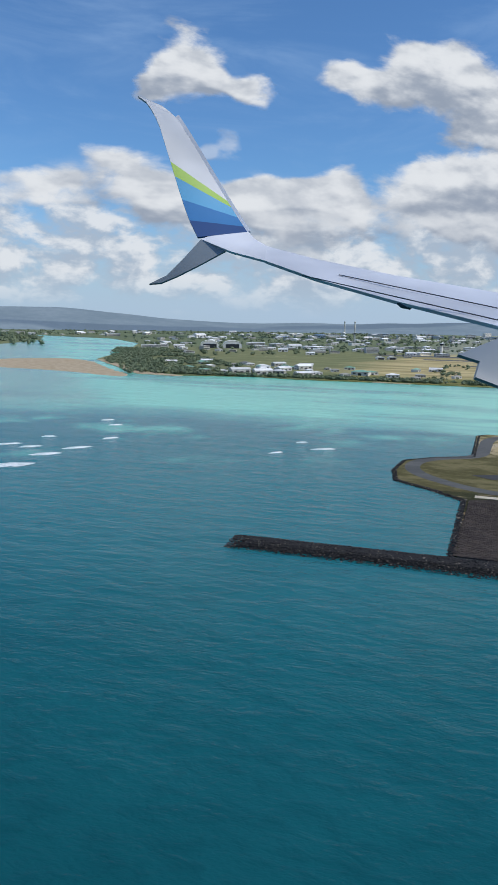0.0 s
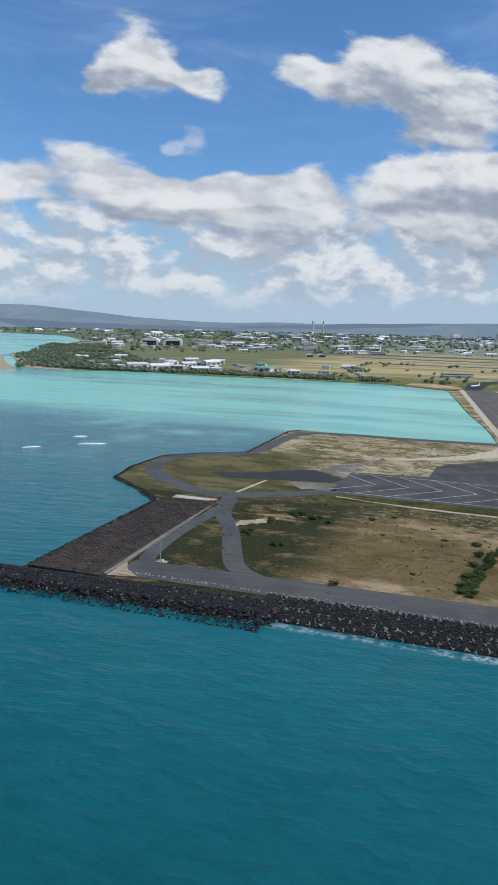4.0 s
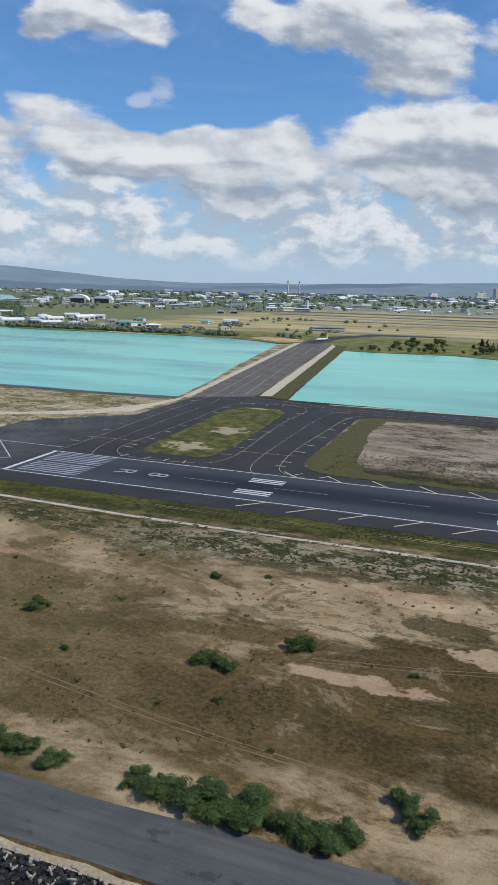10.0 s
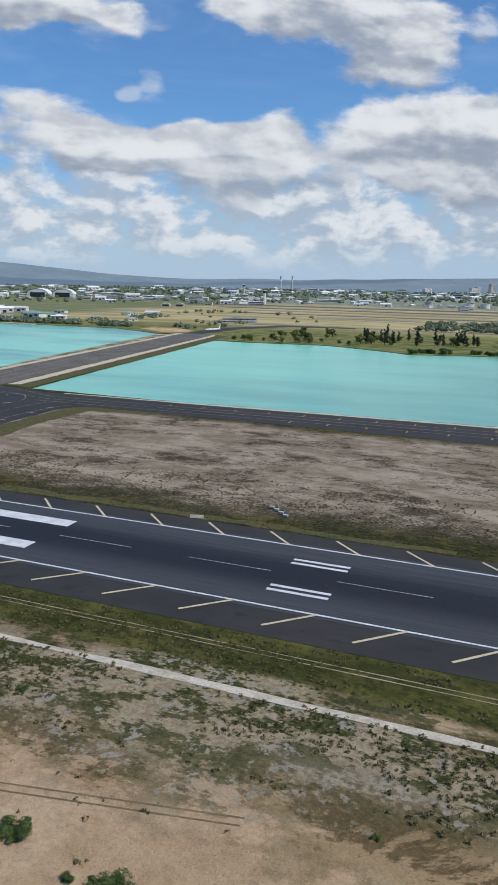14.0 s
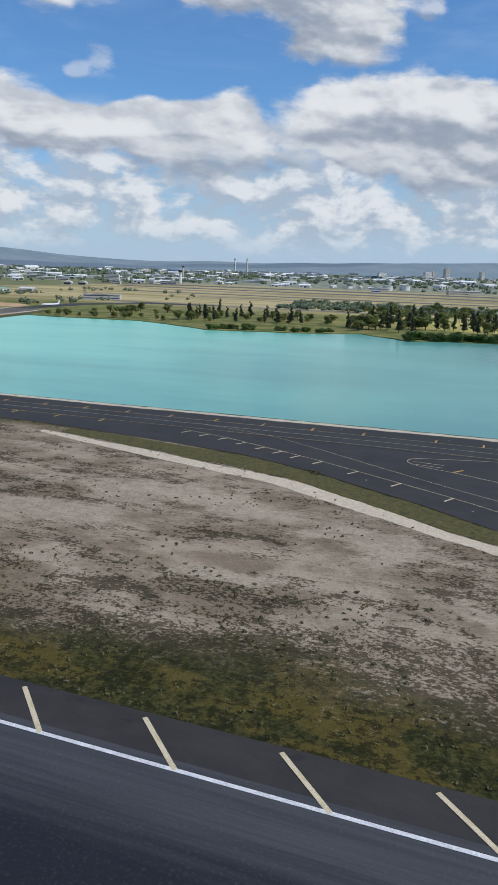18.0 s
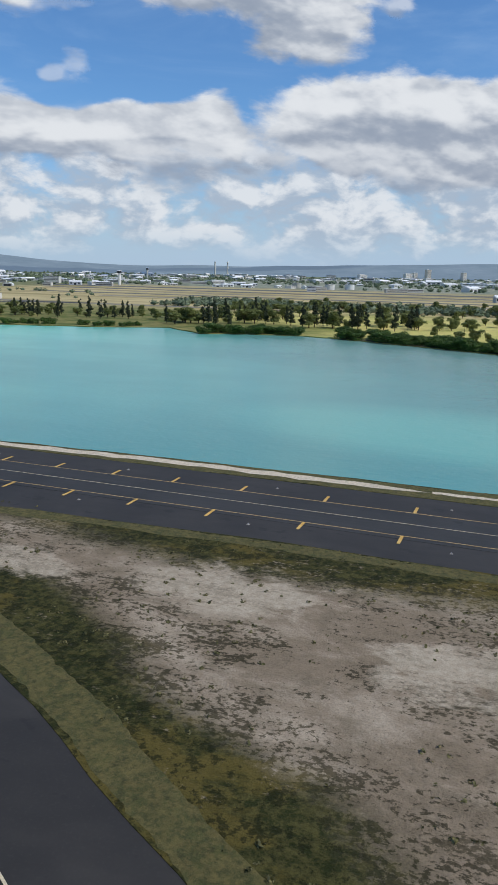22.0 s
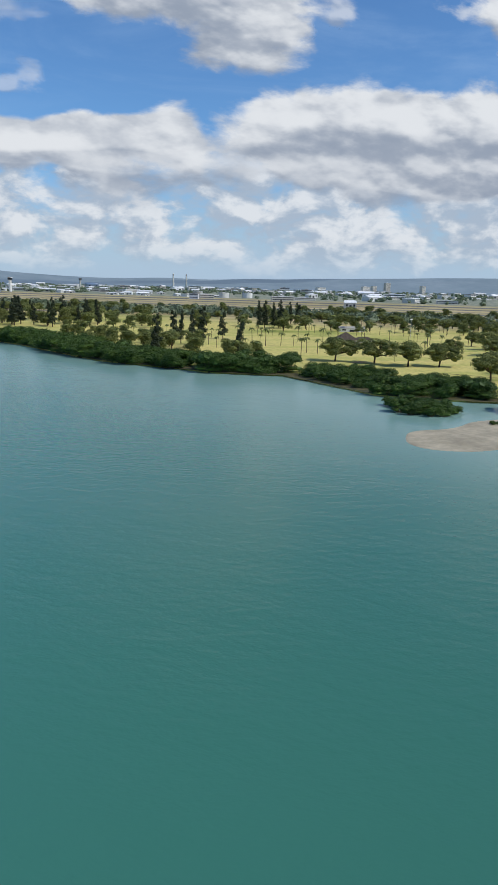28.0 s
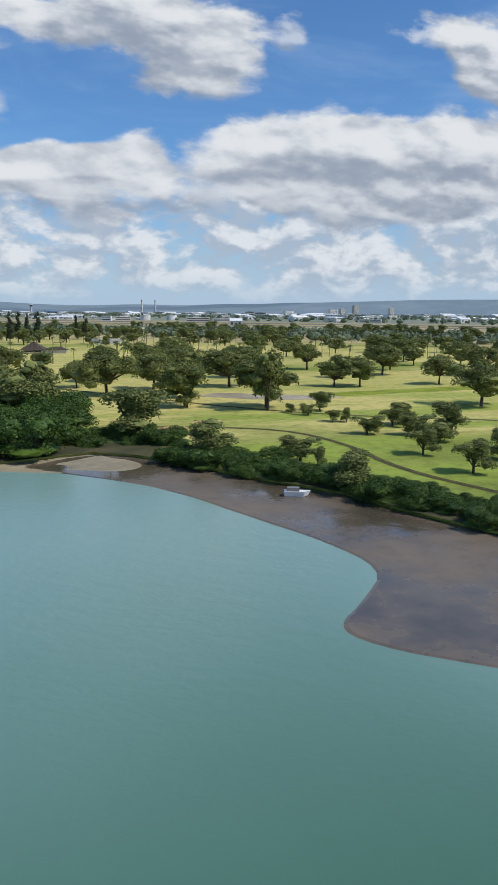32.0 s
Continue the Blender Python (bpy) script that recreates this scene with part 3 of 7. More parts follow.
M["grass"] = material("rough_grass", tangled((rgb(94, 88, 50), rgb(70, 74, 38), rgb(108, 96, 56), rgb(58, 60, 32)), 0.8), 0.95)
M["gravel"] = material("dark_gravel", mottled(rgb(66, 59, 55), rgb(86, 77, 71), 0.3, 2.5, 0.2), 0.95)
M["rock"] = material("basalt_rock", rock, 0.85)
M["white"] = material("white_marking", mottled(rgb(214, 214, 212), rgb(238, 238, 236), 0.4, 5.0), 0.7)
M["faint"] = material("worn_white_marking", mottled(rgb(138, 140, 146), rgb(190, 191, 194), 0.25, 4.0), 0.8)
M["yellow"] = material("yellow_marking", mottled(rgb(206, 164, 84), rgb(224, 184, 106), 0.4, 5.0), 0.7)
M["pale"] = material("faded_marking", mottled(rgb(206, 190, 150), rgb(224, 208, 176), 0.4, 5.0), 0.7)
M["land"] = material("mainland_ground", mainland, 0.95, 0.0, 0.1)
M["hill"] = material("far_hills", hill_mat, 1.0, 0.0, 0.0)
M["mud"] = material("wet_mud", mottled(rgb(164, 150, 120), rgb(198, 184, 152), 0.09, 0.8), 0.5, 0.0, 0.4)
M["mud_dark"] = material("dark_wet_mud", wet_mud, 0.3, 0.0, 0.6)
M["foam"] = material("foam", mottled(rgb(205, 220, 222), rgb(242, 246, 246), 0.3, 2.0), 0.8)
M["leaf"] = material("tree_leaves", leafy(rgb(76, 88, 42), rgb(134, 138, 74)), 0.7)
M["leaf_dark"] = material("mangrove_leaves", leafy(rgb(42, 70, 22), rgb(86, 110, 38)), 0.6)
M["leaf_dry"] = material("shrub_leaves", leafy(rgb(52, 70, 32), rgb(86, 102, 50)), 0.8)
M["needle"] = material("casuarina_needles", leafy(rgb(42, 52, 36), rgb(66, 74, 50)), 0.8)
M["palm"] = material("palm_fronds", leafy(rgb(66, 84, 40), rgb(112, 118, 62)), 0.6)
M["bark"] = material("bark", mottled(rgb(78, 66, 54), rgb(106, 94, 80), 1.0), 0.9)
# far leaves paled and greyed in colour to stand for distance haze
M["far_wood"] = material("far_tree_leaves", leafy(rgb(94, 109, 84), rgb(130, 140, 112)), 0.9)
M["wall"] = material("building_walls", varied(rgb(176, 172, 160), rgb(232, 230, 224), 0.2), 0.8)
M["roof"] = material("building_roofs", varied(rgb(206, 206, 204), rgb(246, 246, 244), 0.2), 0.7)
M["roof_grey"] = material("grey_roofs", varied(rgb(120, 118, 114), rgb(176, 172, 164), 0.2), 0.7)
M["roof_green"] = material("green_roofs", varied(rgb(104, 158, 138), rgb(140, 180, 160), 0.2), 0.6)
M["roof_thatch"] = material("dark_shingle_roof", mottled(rgb(74, 64, 56), rgb(98, 86, 76), 1.0), 0.9)
M["dark"] = material("dark_opening", mottled(rgb(44, 48, 54), rgb(62, 66, 72), 1.0), 0.4)
M["concrete"] = material("cast_concrete", mottled(rgb(150, 140, 126), rgb(188, 177, 160), 0.8), 0.9)
M["steel"] = material("painted_steel", mottled(rgb(170, 172, 174), rgb(206, 208, 210), 1.0), 0.5)
M["bunker"] = material("orange_bunker_sand", mottled(rgb(212, 162, 110), rgb(228, 184, 134), 0.8), 0.95)
M["dirt"] = material("orange_dirt", mottled(rgb(190, 150, 108), rgb(216, 184, 144), 0.05), 0.95)
M["tuft"] = material("scrub_tuft_leaves", leafy(rgb(80, 80, 48), rgb(118, 110, 72)), 0.9)
M["straw"] = material("straw_marking", mottled(rgb(188, 158, 104), rgb(208, 178, 126), 0.4, 5.0), 0.7)
M["worn"] = material("worn_causeway_asphalt", asphalt(rgb(94, 89, 82), rgb(118, 112, 103)), 0.9)
M["bank"] = material("muddy_bank", mottled(rgb(66, 68, 42), rgb(98, 92, 60), 0.2, 2.0), 0.95)
M["rut"] = material("wheel_rut", mottled(rgb(122, 104, 74), rgb(142, 122, 90), 0.3, 2.0), 0.95)
M["isle"] = material("island_grass", island_ground, 0.95, 0.0, 0.1)


# ---- building helpers ----
def mesh_of(name, verts, faces, mat, smooth=False):
    me = bpy.data.meshes.new(name)
    me.from_pydata([tuple(v) for v in verts], [], faces)
    me.materials.append(mat)
    if smooth:
        me.polygons.foreach_set("use_smooth", [True] * len(me.polygons))
    me.update()
    return me


def part(name, me, parent, label="", m=None):
    ob = new(name, me)
    ob.parent = parent
    if m is not None:
        ob.matrix_local = m
    return tagged(ob, label) if label else ob


def slab(points, z0, z1):
    """Vertices and faces of a flat-topped plate over an outline; its top and sides."""
    k = len(points)
    vs = [(x, y, z1) for x, y in points] + [(x, y, z0) for x, y in points]
    area = sum(points[i][0] * points[(i + 1) % k][1] - points[(i + 1) % k][0] * points[i][1] for i in range(k))
    top = list(range(k)) if area > 0 else list(range(k))[::-1]
    fs = [top]
    for i in range(k):
        j = (i + 1) % k
        fs.append((i, i + k, j + k, j) if area > 0 else (j, j + k, i + k, i))
    return vs, fs


def box(a, b, tilt=0.0):
    (x0, y0, z0), (x1, y1, z1) = a, b
    vs = [(x, y, z) for z in (z0, z1) for x, y in ((x0, y0), (x1, y0), (x1, y1), (x0, y1))]
    return vs, [(3, 2, 1, 0), (4, 5, 6, 7), (0, 1, 5, 4), (1, 2, 6, 5), (2, 3, 7, 6), (3, 0, 4, 7)]


def join(*pieces):
    vs, fs = [], []
    for v, f in pieces:
        o = len(vs)
        vs += list(v)
        fs += [tuple(i + o for i in q) for q in f]
    return vs, fs


def rough_line(points, step, amp, seed, closed=True):
    """An outline refined to short steps and made uneven."""
    rnd = random.Random(seed)
    outl = []
    k = len(points)
    for i in range(k if closed else k - 1):
        a, b = Vector(points[i]), Vector(points[(i + 1) % k])
        m = max(1, int((b - a).length / step))
        side = (b - a).normalized().orthogonal() if (b - a).length > 0 else Vector((0, 0))
        for j in range(m):
            p = a.lerp(b, j / m)
            w = amp * (noise.noise((p.x * 0.9 / step, p.y * 0.9 / step, seed)) * 1.2 + rnd.uniform(-0.3, 0.3)) if j else 0
            outl.append(tuple(p + side * w))
    return outl


REEF_POSE = pose(347, 269, 0, 0, 0, -37)


def W(u, v):
    return (347 + u * RC + v * RS, 269 - u * RS + v * RC)


def ragged(points, seed):
    """An outline uneven at two scales."""
    return rough_line(rough_line(points, 5.0, 0.6, seed), 0.7, 0.3, seed + 1)


def plate(name, points, z, mat, label, category, reef=True, thick=0.6, kind="structure", parent=None):
    ob = new(name, mesh_of(name, *slab(points, z - thick, z), mat))
    if parent:
        ob.parent = parent
        return tagged(ob, label) if label else ob
    if reef:
        ob.matrix_world = REEF_POSE
    return tagged(ob, label, category, kind=kind)


# ---- sea and land ----
def disc(r, rings, k, cx, cy):
    vs, fs = [(cx, cy, SEA)], []
    for i in range(1, rings + 1):
        q = r * (i / rings) ** 2
        vs += [(cx + q * math.cos(2 * math.pi * j / k), cy + q * math.sin(2 * math.pi * j / k), SEA) for j in range(k)]
    for j in range(k):
        fs.append((0, 1 + j, 1 + (j + 1) % k))
    for i in range(rings - 1):
        for j in range(k):
            a, b = 1 + i * k + j, 1 + i * k + (j + 1) % k
            fs.append((a, a + k, b + k, b))
    return vs, fs


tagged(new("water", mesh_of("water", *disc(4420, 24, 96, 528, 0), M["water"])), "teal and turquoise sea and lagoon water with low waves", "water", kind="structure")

SHORE = [(40, 2900), (300, 2500), (320, 2100), (240, 1700), (132, 1345), (150, 1080), (172, 985), (190, 966), (293, 935), (336, 884), (409, 840), (465, 800), (530, 752), (552, 700), W(-70, 452), W(-25, 450), (594, 606), (614, 586), (673, 551), (699, 500), (706, 478), (764, 456), (804, 450), (813, 406), (838, 402), (866, 388), (881, 370), (919, 300), (943, 240), (973, 204), (990, 196), (1000, 158), (1012, 148), (1026, 142), (1014, 124), (1026, 106), (1034, 96), (1051, 89), (1063, 93), (1068, 90), (1072, 85), (1079, 74), (1085, 66), (1088, 58), (1092, 50), (1103, 34), (1130, 10), (1200, -60), (1500, -300), (2600, -900)]
arc = [(528 + 4400 * math.cos(radians(a)), 4400 * math.sin(radians(a))) for a in range(-14, 107, 6)]
edge = rough_line(SHORE, 8.0, 1.6, 3, False)
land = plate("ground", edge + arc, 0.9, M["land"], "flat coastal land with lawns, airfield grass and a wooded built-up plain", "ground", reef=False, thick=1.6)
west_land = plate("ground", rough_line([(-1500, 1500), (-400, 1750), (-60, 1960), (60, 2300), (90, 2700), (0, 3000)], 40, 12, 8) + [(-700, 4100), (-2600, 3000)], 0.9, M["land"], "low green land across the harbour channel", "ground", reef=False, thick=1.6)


def hills():
    vs, fs, k = [], [], 160
    for i in range(k + 1):
        a = radians(-15 + 125 * i / k)
        left = math.exp(-((math.degrees(a) - 96) / 9) ** 2)
        right = math.exp(-((math.degrees(a) - 52) / 16) ** 2)
        h = 40 + 78 * left + 40 * right + 12 * noise.noise((3 * a, 1, 0)) + 8 * noise.noise((14 * a, 4, 0))
        for j in range(9):
            f = j / 8
            r = 3850 + 520 * f
            z = -3.0 if j == 0 else h * (0.15 + 0.85 * f) + (9 * noise.noise((a * 30, r / 260, 2)) * f if j < 8 else 0)
            vs.append((528 + r * math.cos(a), r * math.sin(a), z))
    for i in range(k):
        for j in range(8):
            o = i * 9 + j
            fs.append((o, o + 1, o + 10, o + 9))
    return vs, fs


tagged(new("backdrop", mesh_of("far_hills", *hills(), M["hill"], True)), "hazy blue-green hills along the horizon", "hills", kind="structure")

ISLE = [(-132, -177), (-135, -95), (-150, -80), (-169, -65), (-174, -40), (-173, -11), (-158, 5), (-138, 15), (-141, 100), (-134, 108), (-84, 103), (-15, 107), (-26, 180), (-40, 250), (-75, 460), (-10, 460), (12, 300), (37, 126), (120, 123), (250, 128), (400, 134.5), (560, 137), (900, 140), (900, -176), (-60, -177)]
reef_isle = plate("ground", rough_line(ISLE, 6.0, 0.5, 5), 0.9, M["scrub"], "dry sandy made ground of the reef runway island", "ground", thick=1.6)

# ---- pavements ----
def strip_mesh(points, w, z):
    """A flat road along a line, as a chain of short plates."""
    fine = [Vector(p) for p in points]
    for _ in range(2):
        nxt = [fine[0]]
        for p, q in zip(fine, fine[1:]):
            nxt += [p.lerp(q, 0.25), p.lerp(q, 0.75)]
        fine = nxt + [fine[-1]]
    vs, fs = [], []
    for i, p in enumerate(fine):
        d = (fine[min(i + 1, len(fine) - 1)] - fine[max(i - 1, 0)]).normalized()
        s = Vector((-d.y, d.x)) * (w / 2)
        vs += [(*(p + s), z), (*(p - s), z)]
    for i in range(len(fine) - 1):
        fs.append((2 * i, 2 * i + 1, 2 * i + 3, 2 * i + 2))
    return vs, fs


plate("road", rough_line([(-108, -161.5), (-60, -160), (-13, -159), (12, -158), (33, -158.8), (50, -162.6), (76, -163.6), (104, -163.6), (125, -162.6), (430, -162), (430, -172), (122, -172), (93, -172), (62, -172.6), (46, -170.6), (9, -171.2), (-3, -173), (-60, -173.4), (-108, -174.5)], 5, 0.25, 71), 0.94, M["road"], "broad grey asphalt perimeter road along the sea wall", "road")
for line, w, zz in (([(-112, -76), (-108, -88), (-105, -103), (-98, -114), (-92, -127), (-85, -145), (-79, -158), (-68, -165)], 6, 0.945), ([(-74, -52), (-86, -60), (-112, -78), (-131, -74), (-155, -54), (-166, -36), (-167, -14), (-157, 2), (-134, 16), (-133.5, 50), (-133.5, 82), (-126, 99), (-108, 103), (-60, 102), (-12, 107)], 8, 0.95), ([(-108, -84), (-108, -110), (-109, -130), (-107.5, -150), (-105, -163), (-92, -167)], 5, 0.955)):
    tagged(new("road", mesh_of("road", *strip_mesh(line, w, zz), M["road"])), "grey asphalt perimeter road along the sea wall", "road", kind="structure").matrix_world = REEF_POSE
mound = plate("pavement", [(-131, -178), (-133, -96), (-113, -88), (-111, -133), (-110, -178)], 1.3, M["gravel"], "dark gravel bank at the corner of the island", "gravel bank", thick=1.0)
plate("pavement", rough_line([(-113.4, -88), (-112.2, -88), (-110.4, -133), (-109, -176), (-110.2, -176), (-111.6, -133)], 5, 0.2, 13), 1.32, M["grey"], "pale kerb along the gravel bank", "kerb", thick=0.6)
plate("ground", rough_line([(-131, -89), (-131, -84), (-114, -84.5), (-113, -88)], 2, 0.5, 15), 0.99, M["track"], "patch of white coral stones beside the road", "stones")
plate("ground", rough_line([(-109.5, -176), (-109.5, -164), (-106, -170), (-101, -174)], 2, 0.4, 16), 0.99, M["sand"], "small sand corner at the end of the road", "sand")
plate("ground", rough_line([(-96.5, -111), (-94, -117), (-90, -111), (-84, -108), (-84, -102), (-90, -105)], 1.0, 1.3, 17), 0.96, M["sand"], "bare pale sand between dark scrub", "sand")
apron = plate("pavement", [(-80, -36), (-77, -40), (-78, -50), (-70, -55.5), (900, -55.5), (900, -11.5), (95, -11.5), (86, -8), (82, 2), (81, 86), (84, 95), (92, 97.5), (240, 95), (272, 91.5), (300, 87), (318, 80), (343, 66.5), (363, 53.5), (385, 41.5), (408, 30), (430, 19), (470, -2), (488, -11.5), (900, -11), (900, 128), (330, 128), (60, 118), (14, 128), (-40, 470), (-60, 470), (-8, 112), (-9, 56), (-31, 36), (-42, 22), (-43, -6), (-77, -10), (-77, -27)], 0.95, M["asphalt"], "dark asphalt runway shoulders and taxiways", "pavement")
plate("pavement", rough_line([(-136, -38), (-114, -29), (-104, -17), (-93, -13), (-77.2, -27), (-80.2, -36), (-107, -41), (-125, -46)], 5, 0.3, 18), 0.955, M["taxi"], "old asphalt strip leading off the blast pad", "pavement")
tip = plate("pavement", rough_line([(-98, -43), (-78, -38), (-79, -49), (-89, -54)], 3, 0.5, 3), 0.97, M["grey"], "pale worn end of the blast pad", "pavement")
plate("pavement", rough_line([(-92, -12), (-86, 4), (-72, 25), (-66, 28), (-76, 8), (-77.4, -23)], 3, 0.7, 19), 0.965, M["grey"], "pale worn concrete beside the blast pad", "pavement")
plate("road", rough_line([(-112, -70), (-110.6, -70), (-107, -44), (-108.4, -44)], 3, 0.2, 20), 0.96, M["track"], "short white coral path", "track")
plate("ground", rough_line([(-12, 110), (-18, 84), (-32, 58), (-56, 38), (-68, 32), (-62, 30), (-34, 44), (-14, 62), (-10.5, 100)], 3, 1.4, 21), 0.965, M["coral"], "pale coral sand beside the dark pavement", "sand")
runway = plate("runway", [(0, -47), (900, -47), (900, -17), (0, -17)], 0.97, M["runway"], "dark asphalt runway with rubber marks and white lines", "runway")
isle_grass = plate("ground", rough_line([(27, -7), (24.5, 8), (23, 50), (21, 86), (26, 96), (42, 97), (48, 89), (51, 50), (53, 14), (51, -6)], 4, 0.4, 3), 0.99, M["isle"], "grass island between two taxiways", "grass")
wedge = plate("ground", rough_line([(356, 96.5), (366, 90), (394, 75), (428, 56), (470, 30), (520, 0), (540, -11), (900, -11), (900, 100.5), (430, 100), (390, 97.5)], 5, 0.35, 4), 0.99, M["scrub"], "triangle of sparse grass and coral rubble between taxiways", "ground")
taxi_inner = plate("taxiway", [(20, 106), (300, 107.5), (900, 108.5), (900, 120), (300, 119.5), (60, 113), (12, 116)], 0.985, M["taxi"], "taxiway surface with worn paving lanes", "taxiway")
causeway = plate("taxiway", [(-8.8, 113), (19, 128), (-28, 470), (-59, 470)], 0.985, M["worn"], "grey asphalt taxiway on a causeway across the lagoon", "taxiway")
plate("pavement", rough_line([(-13.4, 110), (-9.8, 112), (-58.5, 470), (-63.5, 468)], 4, 0.6, 6), 0.99, M["coral"], "pale sand verge beside the causeway", "sand")
plate("pavement", rough_line([(20.5, 131), (26.5, 134), (-19, 450), (-27, 470)], 4, 0.8, 7), 0.99, M["coral"], "pale sand verge beside the causeway", "sand")
plate("ground", rough_line([(20.5, 131), (36.5, 127), (-9, 458), (-29, 470)], 8, 0.6, 8), 0.98, M["grass"], "grass bank of the causeway", "grass")
plate("road", rough_line([(-73, -59.4), (-60, -63), (-40, -65), (60, -70), (900, -68.6), (900, -69.9), (60, -71.4), (-40, -67), (-73, -61)], 6, 0.35, 9), 0.96, M["track"], "white coral track beside the runway", "track")
plate("road", ragged([(245, 88), (282, 80), (315, 72), (333, 63), (350, 53), (385, 37), (410, 24), (455, 1), (453.4, -1.6), (408.8, 21.2), (383, 34.2), (348.6, 49.8), (330.4, 59), (312.5, 68), (280, 76), (245, 86)], 10), 0.94, M["coral"], "pale coral track beside the exit taxiway", "track")
plate("road", rough_line([(60, 121.4), (120, 122.8), (250, 127.2), (400, 133.2), (440, 133), (455, 131.4), (440, 130.6), (400, 130.6), (250, 124.6), (120, 120.6), (60, 119.8)], 3, 0.6, 11), 0.965, M["coral"], "pale coral strip along the lagoon edge", "track")
for line in ([(20, -136), (60, -139), (100, -147), (140, -151)], [(150, -112), (180, -118), (220, -121), (260, -119)], [(-60, -118), (-20, -121), (20, -136)], [(120, -124), (150, -118), (190, -100), (230, -92)]):
    for o in (0, 1.1):
        tagged(new("road", mesh_of("vehicle_track", *strip_mesh([(a, b + o) for a, b in line], 0.22, 0.93), M["rut"])), "faint wheel track across the dry field", "track", kind="structure").matrix_world = REEF_POSE
for v0 in (-59.5, -60.6):
    plate("road", rough_line([(60, v0), (900, v0), (900, v0 - 0.11), (60, v0 - 0.11)], 10, 0.15, 12), 0.955, M["sand"], "narrow wheel track through the runway verge", "track")


def mark(parent, pts, mat="white", name="marking", z=1.0):
    """A painted mark, lying on the paving."""
    k = Vector((sum(p[0] for p in pts) / len(pts), sum(p[1] for p in pts) / len(pts)))
    me = mesh_of(name, *slab([(p[0] - k.x, p[1] - k.y) for p in pts], -0.02, 0.0), M[mat])
    ob = new(name, me)
    ob.parent = parent
    ob.location = (k.x, k.y, z)
    return ob


def stripe(parent, a, b, w, mat="white", name="marking", z=1.0):
    a, b = Vector(a), Vector(b)
    s = (b - a).normalized().orthogonal() * (w / 2)
    return mark(parent, [a - s, b - s, b + s, a + s], mat, name, z)


def again(ob, dx, dy):
    o = ob.copy()
    scene.collection.objects.link(o)
    o.location = ob.location + Vector((dx, dy, 0))
    return o


stripe(runway, (0, -18.2), (900, -18.2), 0.45, name="edge_line")
stripe(runway, (0, -45.8), (900, -45.8), 0.45, name="edge_line")
stripe(runway, (1.2, -18), (1.2, -46), 1.3, name="threshold_bar")
for i in range(12):
    v = -20.0 - i * 2.0 - (0.9 if i > 5 else 0)
    stripe(runway, (4, v), (25, v), 0.95, "faint", "threshold_stripe")
for v in (-25.2, -38.8):
    stripe(runway, (144, v), (165, v), 3.6, name="aiming_point")
for u0, off in ((74, (-1.7, 0, 1.7)), (213, (-0.9, 0.9)), (283, (-0.9, 0.9)), (352, (0,))):
    for v in (-26.0, -38.6):
        for o in off:
            stripe(runway, (u0, v + o), (u0 + 10.5, v + o), 0.85, name="touchdown_stripe")
dash = stripe(runway, (55, -32), (71, -32), 0.2, "faint", name="centre_line")
for i in range(1, 22):
    again(dash, 28 * i, 0)
for k0, me_a in (("N", ((0, -12.4), (6, -18.2))), ("S", ((-0.5, -52.4), (6, -45.8)))):
    tick = stripe(apron, (me_a[0][0] + 80, me_a[0][1]), (me_a[1][0] + 80, me_a[1][1]), 0.5, "pale", "shoulder_tick", 1.006)
    for i in range(1, 50):
        again(tick, 13.75 * i, 0)
for i in range(5):
    a = -62 + 13.75 * i
    for v0 in (-12, -52):
        stripe(apron, (a - 20, v0), (a, -32), 0.3, name="chevron_arm")
for v0 in (-12.2, -51.8):
    stripe(apron, (-84, v0), (0, v0), 0.3, name="edge_line")
for c, u0 in (("R", 31), ("8", 42)):
    cu = bpy.data.curves.new("runway_number", "FONT")
    cu.body, cu.size, cu.align_x, cu.align_y = c, 9.0, "CENTER", "BOTTOM"
    ob = new("runway_number", cu)
    dg = bpy.context.evaluated_depsgraph_get()
    me = bpy.data.meshes.new_from_object(ob.evaluated_get(dg))
    bpy.data.objects.remove(ob)
    me.materials.clear()
    me.materials.append(M["faint"])
    o = new("runway_number", me)
    o.parent = runway
    o.matrix_local = Matrix.Translation((u0, -32.4, 1.0)) @ Matrix.Rotation(radians(-90), 4, "Z")

# taxiway lines
for v0, w in ((119.6, 0.17), (109.0, 0.17), (114.3, 0.13)):
    hue = "pale" if v0 == 114.3 else "straw"
    stripe(taxi_inner, (60, v0 - 9), (330, v0), w, hue, "edge_line", 1.02)
    stripe(taxi_inner, (330, v0), (900, v0), w, hue, "edge_line", 1.02)
NT = [115 + 13.7 * i for i in range(16)] + [339 + 11.6 * i for i in range(7)] + [421 + 14.0 * i for i in range(34)]
ST = [169 + 13.8 * i for i in range(7)] + [362 + 11.5 * i for i in range(5)] + [421 + 14.0 * i for i in range(34)]
d1 = stripe(taxi_inner, (435, 119.7), (435, 122.6), 0.46, "yellow", "edge_tick", 1.026)
d2 = stripe(taxi_inner, (435, 109), (435, 105.8), 0.46, "yellow", "edge_tick", 1.026)
for i in NT:
    if abs(i - 435) > 1:
        again(d1, i - 435, 0 if i > 330 else (i - 330) * 0.034)
for i in ST:
    if abs(i - 435) > 1:
        again(d2, i - 435, 0 if i > 330 else (i - 330) * 0.034)
for o in (-0.45, 0.45):
    stripe(taxi_inner, (359 + o, 105), (359 + o, 123.5), 0.3, "straw", "holding_bar", 1.02)


